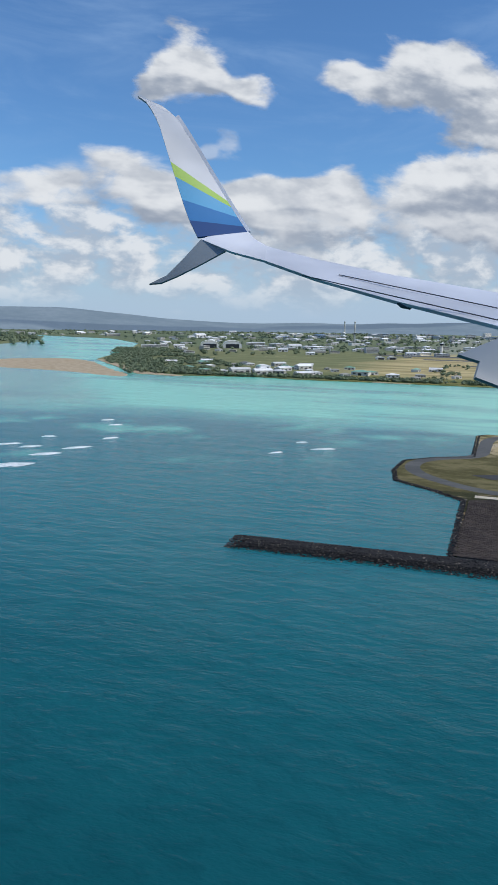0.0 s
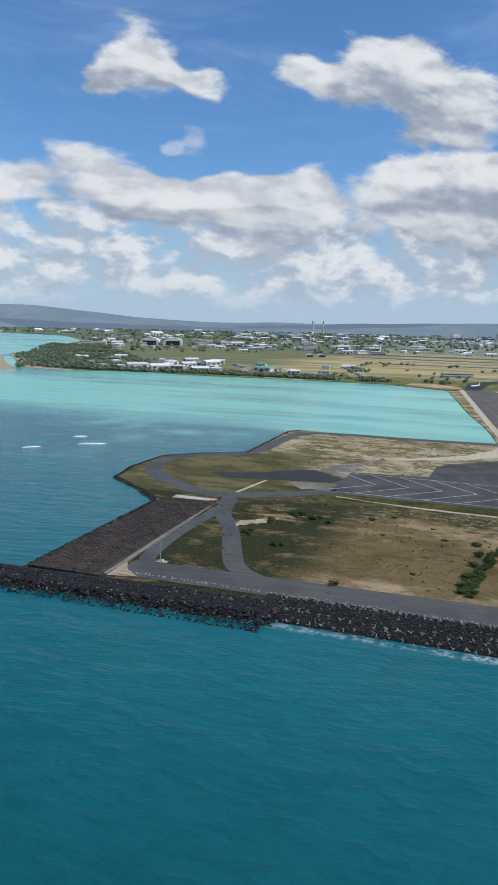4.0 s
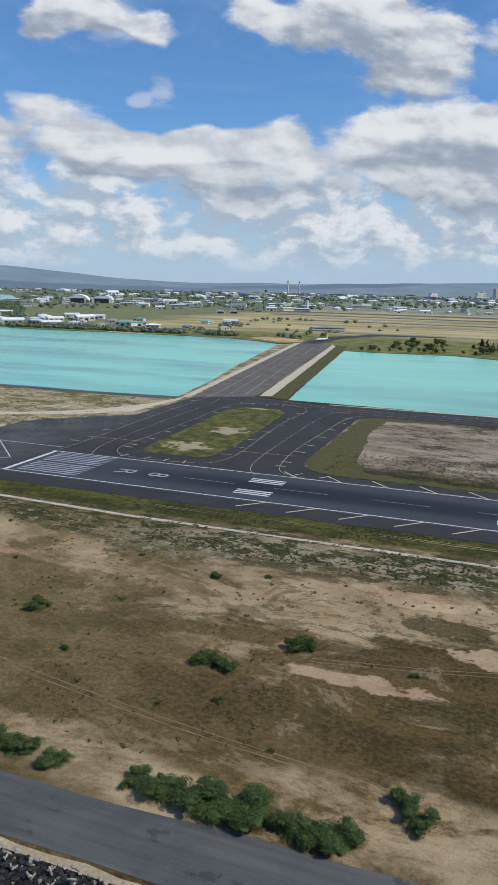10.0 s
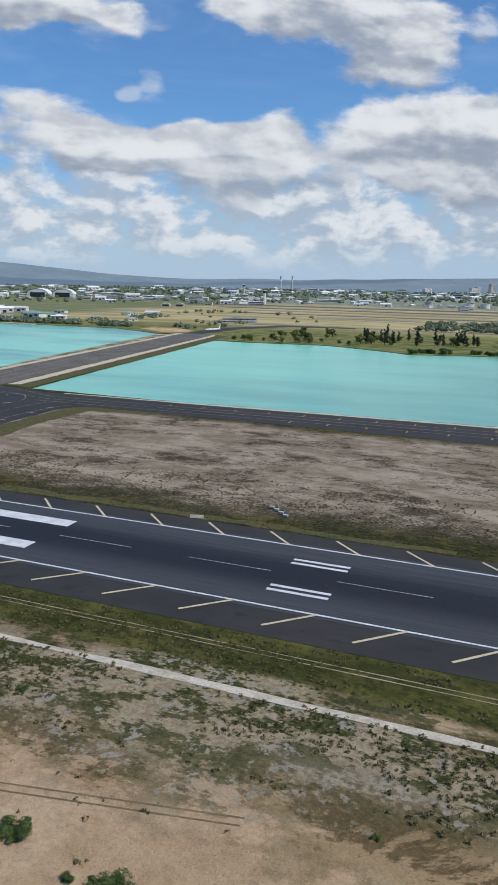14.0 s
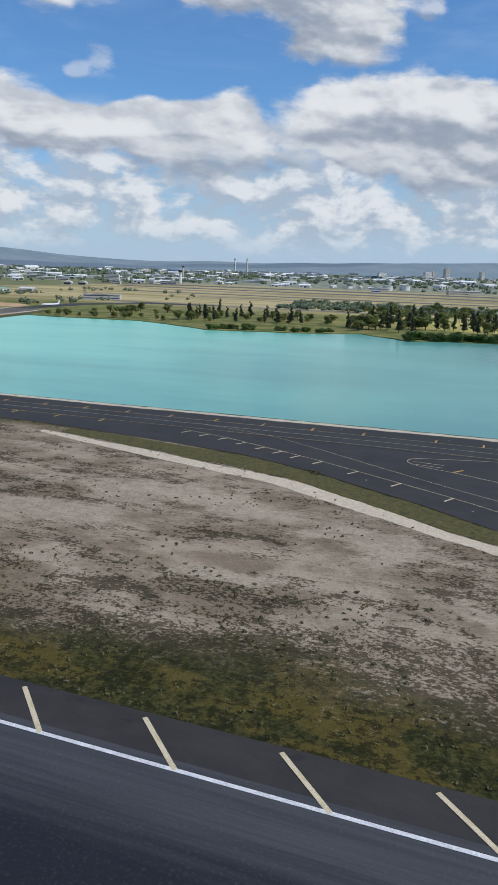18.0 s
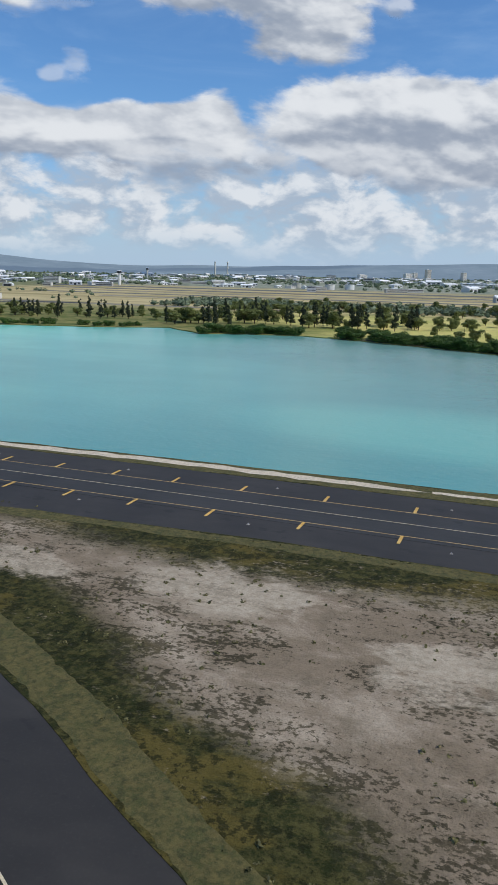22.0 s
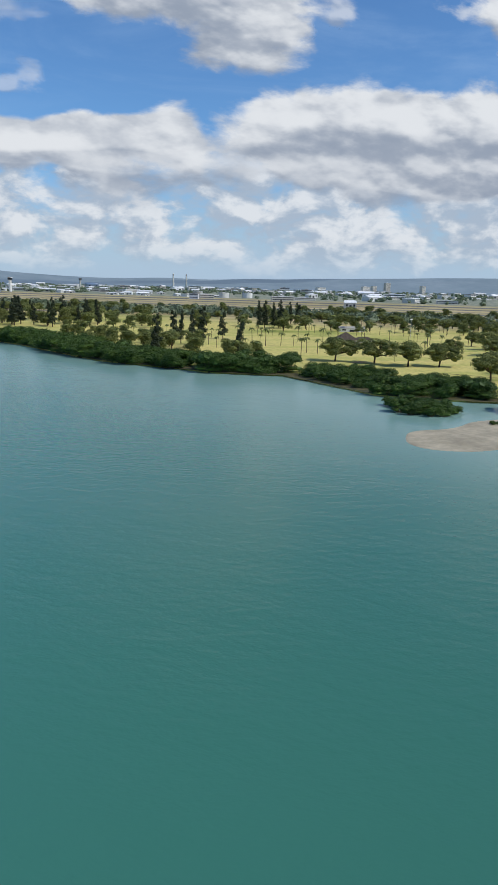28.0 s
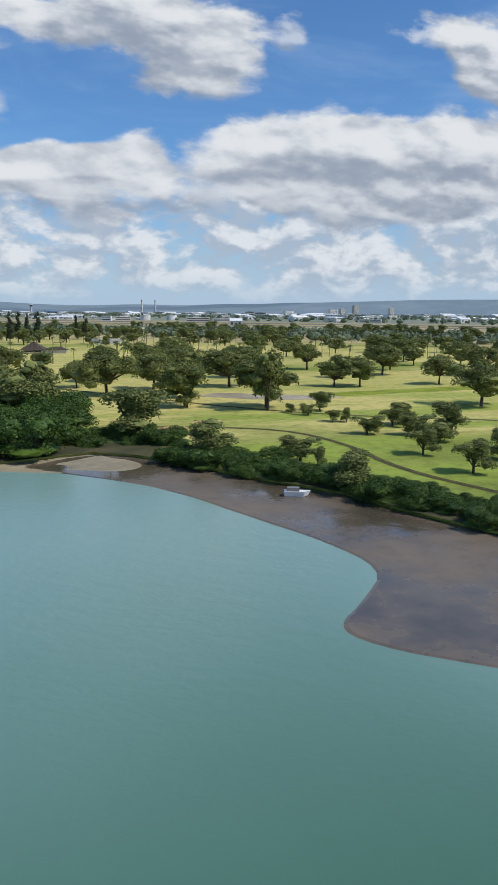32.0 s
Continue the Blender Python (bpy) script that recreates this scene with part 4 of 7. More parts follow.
def line_on(parent, pts, w, mat, name="edge_line", z=1.02):
    """A painted line with rounded bends."""
    return part(name, mesh_of(name, *strip_mesh(pts, w, z), M[mat]), parent)


def at(pts, u):
    """The line's v at a given u."""
    for (a, b), (c, d) in zip(pts, pts[1:]):
        if a <= u <= c:
            return b + (d - b) * (u - a) / (c - a)
    return pts[-1][1]


# fast exit taxiway
EXIT_S = [(276, 104.6), (290, 101), (299, 97), (316, 90), (333, 81), (347, 74), (360, 66), (371, 59.5), (383, 52.9), (426, 29.8), (480, -3)]
EXIT_N = [(338, 94.5), (346, 92.5), (357, 88), (369, 82), (382, 75), (437, 40.2), (520, -8)]
line_on(apron, EXIT_S, 0.17, "pale")
line_on(apron, [(276, 113), (298, 109), (317, 98), (334, 87.5), (352, 77), (368, 69.3), (435, 33.8), (500, -5.4)], 0.14, "pale", "centre_line")
line_on(apron, [(378, 109), (361, 108), (349, 105), (340, 102.4), (336, 101), (335, 97.5)] + EXIT_N, 0.2, "pale")
line_on(apron, [(336.5, 98.2), (343.5, 97.6)], 0.2, "pale", "nose_bar")
line_on(apron, [(337.5, 95.8), (343.5, 95.2)], 0.2, "pale", "nose_bar")
for u0 in (279, 284.6, 290.4, 296.2, 302, 307, 312, 318, 327, 337, 348, 359.5, 371.5, 384, 396, 408, 420, 432, 444):
    v0 = at(EXIT_S, u0)
    stripe(apron, (u0 - 0.05, v0 - 0.1), (u0 - 1.5, v0 - 2.9), 0.42, "pale" if u0 < 372 else "yellow", "edge_tick", 1.026)
for u0 in [346, 357, 368.5] + [380.5 + 11.9 * i for i in range(9)]:
    v0 = at(EXIT_N, u0)
    stripe(apron, (u0 + 0.05, v0 + 0.1), (u0 + 1.9, v0 + 2.7), 0.42, "yellow", "edge_tick", 1.026)
# connectors to the threshold
for pts, w, hue in (([(1, -17), (1, 9), (-1, 50), (-1, 84), (-2, 137), (-50, 440)], 0.24, "pale"), ([(14, -17), (10, -6), (9, 18), (8, 54), (8, 98), (4, 137), (-43, 440)], 0.2, "pale"), ([(30, -16), (23, -14), (18, -8), (17, 0), (18, 30), (18, 61), (17, 92), (19, 103), (28, 108), (48, 110)], 0.24, "pale"), ([(-36, 440), (10, 147), (12, 132), (19, 124), (34, 122), (60, 110.6)], 0.24, "pale"), ([(30, -16), (48, -15), (56, -12), (59, 1), (56, 37), (54, 73), (56, 93), (55, 101), (48, 109), (39, 112)], 0.24, "pale"), ([(73, -20), (69, -14), (67, -3), (66, 20), (65, 90), (70, 103), (84, 106)], 0.18, "pale"), ([(88, -18), (80, -15), (77, -9), (75, 4), (74, 21), (75, 50), (76, 86), (80, 97), (92, 102)], 0.24, "pale"), ([(-3, 7), (21, 8)], 0.5, "straw"), ([(56, 8), (77, 9)], 0.5, "straw"), ([(8, 98), (6, 112), (14, 116), (40, 111), (60, 105.3)], 0.18, "pale")):
    line_on(apron, pts, 0.7 * w, hue)
for u0, s, vs_t in ((-1, -1, (121, 102, 77, 57, 34, 21, -1)), (18, 1, (-2, 2, 14, 28, 42, 58, 76, 90)), (56.5, -1, (2, 14, 28, 44, 60, 76, 90)), (75, 1, (-6, 0, 16, 28, 44, 60, 76, 88))):
    for v0 in vs_t:
        stripe(apron, (u0, v0), (u0 + 3.6 * s, v0 - 0.4), 0.42, "pale", "edge_tick", 1.026)
for u0, du in ((24, 1.5), (33, 1.0), (40, 0.4), (47, -0.5), (84, 2.0), (92, 2.6)):
    stripe(apron, (u0, -15.6), (u0 + du, -12.4), 0.42, "pale", "edge_tick", 1.026)
for u0 in (20, 26, 33, 41):
    stripe(apron, (u0, 107.2), (u0 + 0.8, 104.6), 0.42, "pale", "edge_tick", 1.026)
# grass and sand margins of the exit
plate("ground", ragged([(250, 93), (300, 86.4), (323, 77), (345, 64.5), (371, 48.5), (410, 28.6), (455, 5), (455, 1), (410, 24), (380, 39.5), (349, 54), (315, 73), (282, 81), (250, 88)], 31), 0.95, M["grass"], "green grass margin along the exit taxiway", "grass")
plate("ground", ragged([(358, 96), (367, 90.4), (394, 75.4), (428, 56.4), (470, 30.4), (472, 33), (430, 60), (396, 79), (368, 95)], 32), 1.0, M["grass"], "green grass margin along the exit taxiway", "grass")
plate("ground", ragged([(366, 97.4), (392, 97.5), (430, 99.6), (600, 100.2), (600, 98), (430, 97), (392, 95), (370, 96)], 33), 1.0, M["grass"], "grass margin along the taxiway", "grass")
plate("ground", rough_line([(82, 4), (87, -7), (94, -10.6), (240, -10.8), (240, -8.5), (130, -7), (104, -4), (98, 10), (92, 60), (94, 90), (120, 92), (120, 96.4), (92, 96.6), (85, 94), (82, 86)], 3, 1.0, 48), 0.96, M["grass"], "green grass margin round the coral field", "grass")
plate("pavement", rough_line([(184, -9), (187, -8.6), (188, -10.6), (185, -11.2)], 1, 0.1, 72), 0.97, M["concrete"], "small pale concrete pad beside the runway", "concrete pad")
for u0, v0 in ((198.6, 2.4), (200.2, 1.0), (201.8, -0.6), (203.4, -2.2)):
    o = new("approach_light_box")
    o.matrix_world = REEF_POSE @ pose(u0, v0, 0.9)
    part("housing", mesh_of("housing", *join(box((-0.55, -0.35, 0.25), (0.55, 0.35, 0.6)), box((-0.5, -0.05, 0), (-0.42, 0.05, 0.26)), box((0.42, -0.05, 0), (0.5, 0.05, 0.26))), M["steel"]), o)
    part("lens", mesh_of("lens", *box((-0.62, -0.28, 0.32), (-0.55, 0.28, 0.52)), M["dark"]), o)
    tagged(o, "low grey approach light box on short legs beside the runway", "light box", "approach slope light boxes")


def taxi_light():
    root = new("taxiway_light")
    part("base_plate", mesh_of("base_plate", *box((-0.2, -0.2, 0), (0.2, 0.2, 0.05)), M["concrete"]), root)
    part("lamp", mesh_of("lamp", *box((-0.05, -0.05, 0.05), (0.05, 0.05, 0.2)), M["faint"]), root)
    return tagged(root, "small pale taxiway edge light on a square base", "edge light", "taxiway edge lights")


first = None
for v0, us in ((123.6, range(280, 640, 28)), (105.0, range(394, 640, 28))):
    for u0 in us:
        first, o = (taxi_light(),) * 2 if first is None else (first, copy_thing(first, Matrix()))
        o.matrix_basis = REEF_POSE @ pose(u0 + 6, v0, 0.95)
for u0 in (330, 352, 375, 398, 421):
    o = copy_thing(first, Matrix())
    o.matrix_basis = REEF_POSE @ pose(u0, at(EXIT_S, u0) - 4.2, 0.95)
sign = new("guidance_sign")
sign.matrix_world = REEF_POSE @ pose(319, 78.6, 0.95, 0, 0, -28)
part("panel", mesh_of("panel", *box((-1.1, -0.12, 0.2), (1.1, 0.12, 0.75)), M["yellow"]), sign)
part("frame", mesh_of("frame", *join(box((-1.2, -0.09, 0.12), (1.2, 0.09, 0.2)), box((-1.2, -0.09, 0.75), (1.2, 0.09, 0.82)), box((-1.2, -0.1, 0), (-1.1, 0.1, 0.82)), box((1.1, -0.1, 0), (1.2, 0.1, 0.82))), M["dark"]), sign)
part("bar", mesh_of("bar", *box((-0.8, -0.14, 0.35), (0.3, 0.14, 0.6)), M["dark"]), sign)
tagged(sign, "small yellow taxiway guidance sign with a dark frame", "airfield sign")
mast = new("instrument_mast")
mast.matrix_world = REEF_POSE @ pose(-101, -160, 0.9)
part("mast", mesh_of("mast", *join(box((-0.1, -0.1, 0), (0.1, 0.1, 5.6)), box((-0.6, -0.05, 4.6), (0.6, 0.05, 4.72))), M["steel"]), mast)
part("cabinet", mesh_of("cabinet", *box((0.4, -0.3, 0), (1.0, 0.2, 0.6)), M["roof"]), mast)
part("base_plate", mesh_of("base_plate", *box((-1.2, -1.0, 0), (2.2, 0.9, 0.12)), M["concrete"]), mast)
tagged(mast, "slim pale instrument mast with a white cabinet", "mast")
plate("ground", ragged([(330, 128.2), (640, 128.2), (640, 136), (455, 135), (400, 134), (330, 130)], 63), 0.955, M["grass"], "olive grass strip between the taxiway and the lagoon", "grass")
plate("road", ragged([(450, 132.4), (520, 133.6), (640, 135.4), (640, 134), (520, 132.5), (450, 131.5)], 64), 0.975, M["coral"], "pale coral strip along the lagoon edge", "track")


# ---- rock sea wall ----
def ico():
    t = (1 + 5 ** 0.5) / 2
    v = np.array([(-1, t, 0), (1, t, 0), (-1, -t, 0), (1, -t, 0), (0, -1, t), (0, 1, t), (0, -1, -t), (0, 1, -t), (t, 0, -1), (t, 0, 1), (-t, 0, -1), (-t, 0, 1)], float)
    v /= np.linalg.norm(v[0])
    f = [(0, 11, 5), (0, 5, 1), (0, 1, 7), (0, 7, 10), (0, 10, 11), (1, 5, 9), (5, 11, 4), (11, 10, 2), (10, 7, 6), (7, 1, 8), (3, 9, 4), (3, 4, 2), (3, 2, 6), (3, 6, 8), (3, 8, 9), (4, 9, 5), (2, 4, 11), (6, 2, 10), (8, 6, 7), (9, 8, 1)]
    return v, np.array(f)


def lumps(places, sizes, seed, flat=0.75, jag=0.28):
    """Many uneven angular lumps: vertices and faces."""
    rs = np.random.RandomState(seed)
    v, f = ico()
    k = len(places)
    vs = v[None] * (1 + rs.uniform(-jag, jag, (k, 12, 1)))
    a = rs.uniform(0, 6.28, k)
    s = np.stack([rs.uniform(0.75, 1.3, k), rs.uniform(0.75, 1.3, k), rs.uniform(0.6, 1.0, k) * flat], -1)
    vs = vs * s[:, None]
    c, d = np.cos(a)[:, None], np.sin(a)[:, None]
    vs = np.stack([vs[..., 0] * c - vs[..., 1] * d, vs[..., 0] * d + vs[..., 1] * c, vs[..., 2]], -1) * np.asarray(sizes)[:, None, None] + np.asarray(places)[:, None]
    fs = (f[None] + 12 * np.arange(k)[:, None, None]).reshape(-1, 3)
    return vs.reshape(-1, 3).tolist(), fs.tolist()


def ribbon(points, w0, w1, z0, z1):
    """A sloping strip along a line: offset w0 to its left at height z0, w1 to its right at z1."""
    vs, fs = [], []
    pts = [Vector(p) for p in points]
    for i, p in enumerate(pts):
        d = (pts[min(i + 1, len(pts) - 1)] - pts[max(i - 1, 0)]).normalized()
        s = Vector((-d.y, d.x))
        a, b = p + s * w0, p - s * w1
        vs += [(a.x, a.y, z0), (b.x, b.y, z1)]
    for i in range(len(pts) - 1):
        fs.append((2 * i, 2 * i + 1, 2 * i + 3, 2 * i + 2))
    return vs, fs


def along(points, gap):
    outl = []
    for a, b in zip(points, points[1:]):
        a, b = Vector(a), Vector(b)
        m = max(1, int((b - a).length / gap))
        d = (b - a).normalized()
        outl += [(a.lerp(b, i / m), Vector((d.y, -d.x))) for i in range(m)]
    return outl


WALL = [(-60, -175.5), (430, -174)]
wall_base = new("seawall", mesh_of("seawall", *join(
    ([(u, v + (s if j < 3 else 0), z) for u, s in ((-64, 0), (-4, 0), (6, -3.6), (45, -3.6), (62, -0.3), (900, -0.3)) for j, (v, z) in enumerate(((-173.6, 0.5), (-174.2, 1.9), (-178, 2.2), (-186.8, 1.0), (-190.4, -1.2)))],
     [(5 * i + j, 5 * i + j + 1, 5 * i + j + 6, 5 * i + j + 5) for i in range(5) for j in range(4)]),
    ([(-206, -197, -1), (-206, -180, -1), (-200, -192, 1.6), (-200, -184, 1.6), (-60, -186, 1.9), (-60, -180, 1.9), (-60, -192, -1), (-133, -179, -1), (-60, -174, 0.5)],
     [(0, 2, 3, 1), (2, 4, 5, 3), (0, 6, 4, 2), (1, 3, 5, 8, 7)])), M["rock"]))
wall_base.matrix_world = REEF_POSE
tagged(wall_base, "dark basalt rock sea wall with concrete wave breakers", "sea wall", kind="structure")
rs = np.random.RandomState(4)
pl, sz = [], []
for i in range(21000):
    u = rs.uniform(-62, 135) if i < 17000 else rs.uniform(-205, -60)
    f = rs.uniform(0, 1)
    if u > -60:
        s0 = float(np.interp(u, [-4, 6, 45, 62], [0, -3.6, -3.6, -0.3]))
        v = -174.4 + s0 - (15.6 + s0) * f
        z = 0.08 + float(np.interp(-v, [173.6 - s0, 174.2 - s0, 178.0 - s0, 186.8, 190.4], [0.5, 1.9, 2.2, 1.0, -1.2]))
    else:
        v = -181.0 - 14.8 * f + (u + 60) * 0.012
        z = 0.2 + 1.7 * math.sin(math.pi * min(1, max(0.0, f)))
    pl.append((u, v, z)), sz.append(rs.uniform(0.16, 0.34))
for line in ([(-133, -180), (-135, -95), (-150, -80), (-169, -65), (-174, -40), (-173, -11), (-158, 5), (-138, 15), (-140, 100), (-134, 107)],):
    for p, s in along(line, 1.0):
        for _ in range(9):
            f = rs.uniform(-1.5, 0.9)
            q = p + s * f
            pl.append((q.x, q.y, 0.75 + 0.3 * f + rs.uniform(-0.1, 0.15))), sz.append(rs.uniform(0.3, 0.55))
for p, s in along([(38, 125.5), (120, 123.5), (250, 128.4), (400, 134.8), (560, 137.4)], 2.4):
    q = p - s * rs.uniform(-0.2, 1.0)
    pl.append((q.x, q.y, rs.uniform(0.0, 0.5))), sz.append(rs.uniform(0.25, 0.5))
for i in range(5200):
    u = rs.uniform(-206, -58)
    k0 = (u + 200) / 140
    f = rs.uniform(0, 1)
    lo, hi = -197 + 5 * k0, -180 + 4 * k0
    v = lo + (hi - lo) * f
    pl.append((u, v, (1.6 + 0.3 * k0) * min(1.0, 3.4 * f, 4.2 * (1 - f) + 0.25 * k0) - 0.1 + rs.uniform(-0.1, 0.2))), sz.append(rs.uniform(0.22, 0.46))
tagged(part("rubble", mesh_of("rubble", *lumps(pl, sz, 1), M["rock"]), wall_base, "dark angular basalt boulders"), kind="stuff")
boulders = [mesh_of("boulder", *lumps([(0, 0, 0)], [1.0], 40 + i), M["rock"]) for i in range(6)]
for i in range(280):
    f = rs.uniform(0, 1)
    u = rs.uniform(15, 105)
    o = part("boulder", boulders[i % 6], wall_base)
    o.location, o.scale = (u, (-178.4 - 11.0 * f) if u < 50 else (-176.4 - 13.0 * f), 0.2 + float(np.interp(178.4 + 11.0 * f, [177.8, 181.6, 186.8, 190.4], [1.9, 2.2, 1.0, -1.2]))), [rs.uniform(0.35, 0.62)] * 3
    o.rotation_euler = (rs.uniform(0, 3), rs.uniform(0, 3), rs.uniform(0, 3))


def dolos_mesh():
    """A concrete wave breaker: a shank with two crossed arms, tapered."""
    def bar(axis, c, r, h):
        vs, k = [], 6
        for s, q in ((-h, 0.7 * r), (0, r), (h, 0.7 * r)):
            for j in range(k):
                a, b = q * math.cos(j * math.pi / 3), q * math.sin(j * math.pi / 3)
                p = {"x": (s, a, b), "y": (a, s, b), "z": (a, b, s)}[axis]
                vs.append(tuple(p[i] + c[i] for i in range(3)))
        fs = [(i * k + j, i * k + (j + 1) % k, (i + 1) * k + (j + 1) % k, (i + 1) * k + j) for i in range(2) for j in range(k)]
        return vs, fs + [tuple(range(k))[::-1], tuple(range(2 * k, 3 * k))]
    return mesh_of("dolos", *join(bar("x", (0, 0, 0), 0.24, 0.62), bar("y", (-0.62, 0, 0), 0.24, 0.75), bar("z", (0.62, 0, 0), 0.24, 0.75)), M["concrete"])


stones, ssz = [], []
for i in range(6500):
    u, f = rs.uniform(-132.5, -112), rs.uniform(0, 1)
    v = -178 + (88 - (u + 133) * -0.38 - 6) * f
    stones.append((u, v, 1.32 + rs.uniform(-0.1, 0.12))), ssz.append(rs.uniform(0.22, 0.48))
tagged(part("stone_cover", mesh_of("stone_cover", *lumps(stones, ssz, 15), M["gravel"]), mound, "brown-grey stones covering the bank"), kind="stuff")
dol = dolos_mesh()
for i in range(300):
    o = part("wave_breaker", dol, wall_base)
    u = -60 + 0.66 * i + rs.uniform(-0.4, 0.4)
    dv = (-176.0 + rs.uniform(-0.7, 0.5), -183.6 + rs.uniform(-1.2, 1.2), -176.4 + rs.uniform(-0.8, 0.6), -187.6 + rs.uniform(-0.9, 0.9))[i % 4] + float(np.interp(u, [-4, 6, 45, 62], [0, -3.0, -3.0, -0.2])) * (1.0 if i % 2 == 0 else 0.2)
    o.location = (u, dv, 0.35 + float(np.interp(-dv, [178.0, 186.8, 190.4], [2.2, 1.0, -1.2])) + rs.uniform(-0.1, 0.2))
    o.rotation_euler = (rs.uniform(0, 6), rs.uniform(0, 6), rs.uniform(0, 6))
    o.scale = [rs.uniform(0.45, 0.7)] * 3
for i in range(260):
    o = part("kerb_stone", boulders[i % 6], wall_base)
    o.data = boulders[i % 6]
    o.location, o.scale = (-108 + 0.9 * i + rs.uniform(-0.8, 0.8), -174.4 + float(np.interp(0.9 * i - 108, [-4, 6, 45, 62], [0, -3.6, -3.6, -0.3])) + rs.uniform(-0.5, 0.5), 2.1), (rs.uniform(0.2, 0.55), rs.uniform(0.2, 0.4), 0.3)
    o.material_slots[0].link = "OBJECT"
    o.material_slots[0].material = M["concrete"]
for cx, cy, nx, ny in ((68, -159.4, 4, 6), (76.5, -159.4, 8, 6)):
    for i in range(nx):
        for j in range(ny):
            o = new("wave_breaker", dol)
            o.matrix_world = REEF_POSE @ pose(cx + (i - nx / 2) * 1.05 + rs.uniform(-0.15, 0.15), cy + (j - ny / 2) * 1.1 + rs.uniform(-0.15, 0.15), 1.62, rs.uniform(-12, 12), rs.uniform(-12, 12), rs.choice([0, 90]) + rs.uniform(-15, 15))
            tagged(o, "pale cast concrete wave breaker stored beside the perimeter road", "wave breaker", "stored concrete wave breakers")
plate("ground", rough_line([(-6, -173.6), (6, -178), (45, -178), (61, -174.6), (135, -174.4), (135, -172.4), (62, -172.7), (45, -170.8), (20, -170.8), (6, -171.2), (-4, -172.6)], 4, 0.5, 14), 0.98, M["sand"], "strip of pale sand between the road and the sea wall", "sand")
for du, dv in ((20.5, -174.2), (22.8, -174.0)):
    o = new("debris_heap", mesh_of("debris_heap", *lumps([(rs.uniform(-0.7, 0.7), rs.uniform(-0.4, 0.4), rs.uniform(0.1, 0.5)) for _ in range(24)], [0.28] * 24, 9), material("rusty_debris", mottled(rgb(84, 54, 42), rgb(112, 78, 60), 2.0), 0.9)))
    o.matrix_world = REEF_POSE @ pose(du, dv, 0.98)
    tagged(o, "small heap of rust-brown debris on the sand strip", "debris", "rusty debris heaps")

# breaking waves over the western reef
for i, (x, y, a, b, turn) in enumerate([(-8, 397, 15, 5.0, 8), (13, 425, 9, 3.0, 10), (31, 442, 9, 2.2, 14), (5, 451, 7, 2.0, 6), (-8, 463, 9, 1.8, 8), (17, 487, 5, 1.6, 0), (62, 557, 5, 2.0, 6), (64, 530, 5, 1.8, 0), (54, 473, 6, 1.6, 25), (172, 407, 8, 1.2, -6), (168, 433, 4, 1.0, 0), (140, 402, 5, 0.8, 12)]):
    pts = [(a * math.cos(t) * (1 + 0.25 * noise.noise((2 * math.cos(t), 2 * math.sin(t), i))), b * math.sin(t) * (1 + 0.6 * noise.noise((5 * math.cos(t), 5 * math.sin(t), i + 9)))) for t in [k * math.pi / 24 for k in range(48)]]
    vs, fs = [(0, 0, 0.7)], []
    for q, z in ((0.55, 0.55), (1.0, 0.03)):
        vs += [(p[0] * q, p[1] * q, z * (1 + 0.4 * noise.noise((p[0], p[1], 3.0)))) for p in pts]
    for k in range(48):
        m = (k + 1) % 48
        fs += [(0, 1 + k, 1 + m), (1 + k, 49 + k, 49 + m, 1 + m)]
    o = new("breaking_wave", mesh_of("breaking_wave", vs, fs, M["foam"], True))
    o.matrix_world = pose(x, y, SEA, 0, 0, turn)
    tagged(o, "white foaming crest of a wave breaking on the reef", "wave", "waves breaking on the reef")


# ---- plants ----
def leaves(lobes, count, size, seed, droop=0.0):
    """Small bent leaf clumps spread over the outer parts of ellipsoid lobes (centre, radii)."""
    rs = np.random.RandomState(seed)
    vol = np.array([l[1][0] * l[1][1] * l[1][2] for l in lobes]) ** 0.67
    pick = rs.choice(len(lobes), count, p=vol / vol.sum())
    d = rs.normal(size=(count, 3))
    d /= np.linalg.norm(d, axis=1)[:, None]
    d[:, 2] = np.where(d[:, 2] < -0.45, -d[:, 2], d[:, 2])
    c, r = np.array([l[0] for l in lobes])[pick], np.array([l[1] for l in lobes])[pick]
    p = c + d * r * (rs.uniform(0.45, 1.0, (count, 1)) ** 0.5) + rs.normal(size=(count, 3)) * size * 0.5
    p[:, 2] -= droop * rs.uniform(0, 1, count)
    nrm = d + rs.normal(size=(count, 3)) * 0.55
    nrm /= np.linalg.norm(nrm, axis=1)[:, None]
    t = np.cross(nrm, rs.normal(size=(count, 3)))
    t /= np.linalg.norm(t, axis=1)[:, None]
    b = np.cross(nrm, t)
    s = size * rs.uniform(0.6, 1.5, (count, 1))
    quad = np.stack([p - t * s, p - b * s * 0.6 - nrm * s * 0.25, p + t * s, p + b * s * 0.6 + nrm * s * 0.2], 1)
    faces = np.arange(count * 4).reshape(-1, 4)
    return quad.reshape(-1, 3).tolist(), faces.tolist()


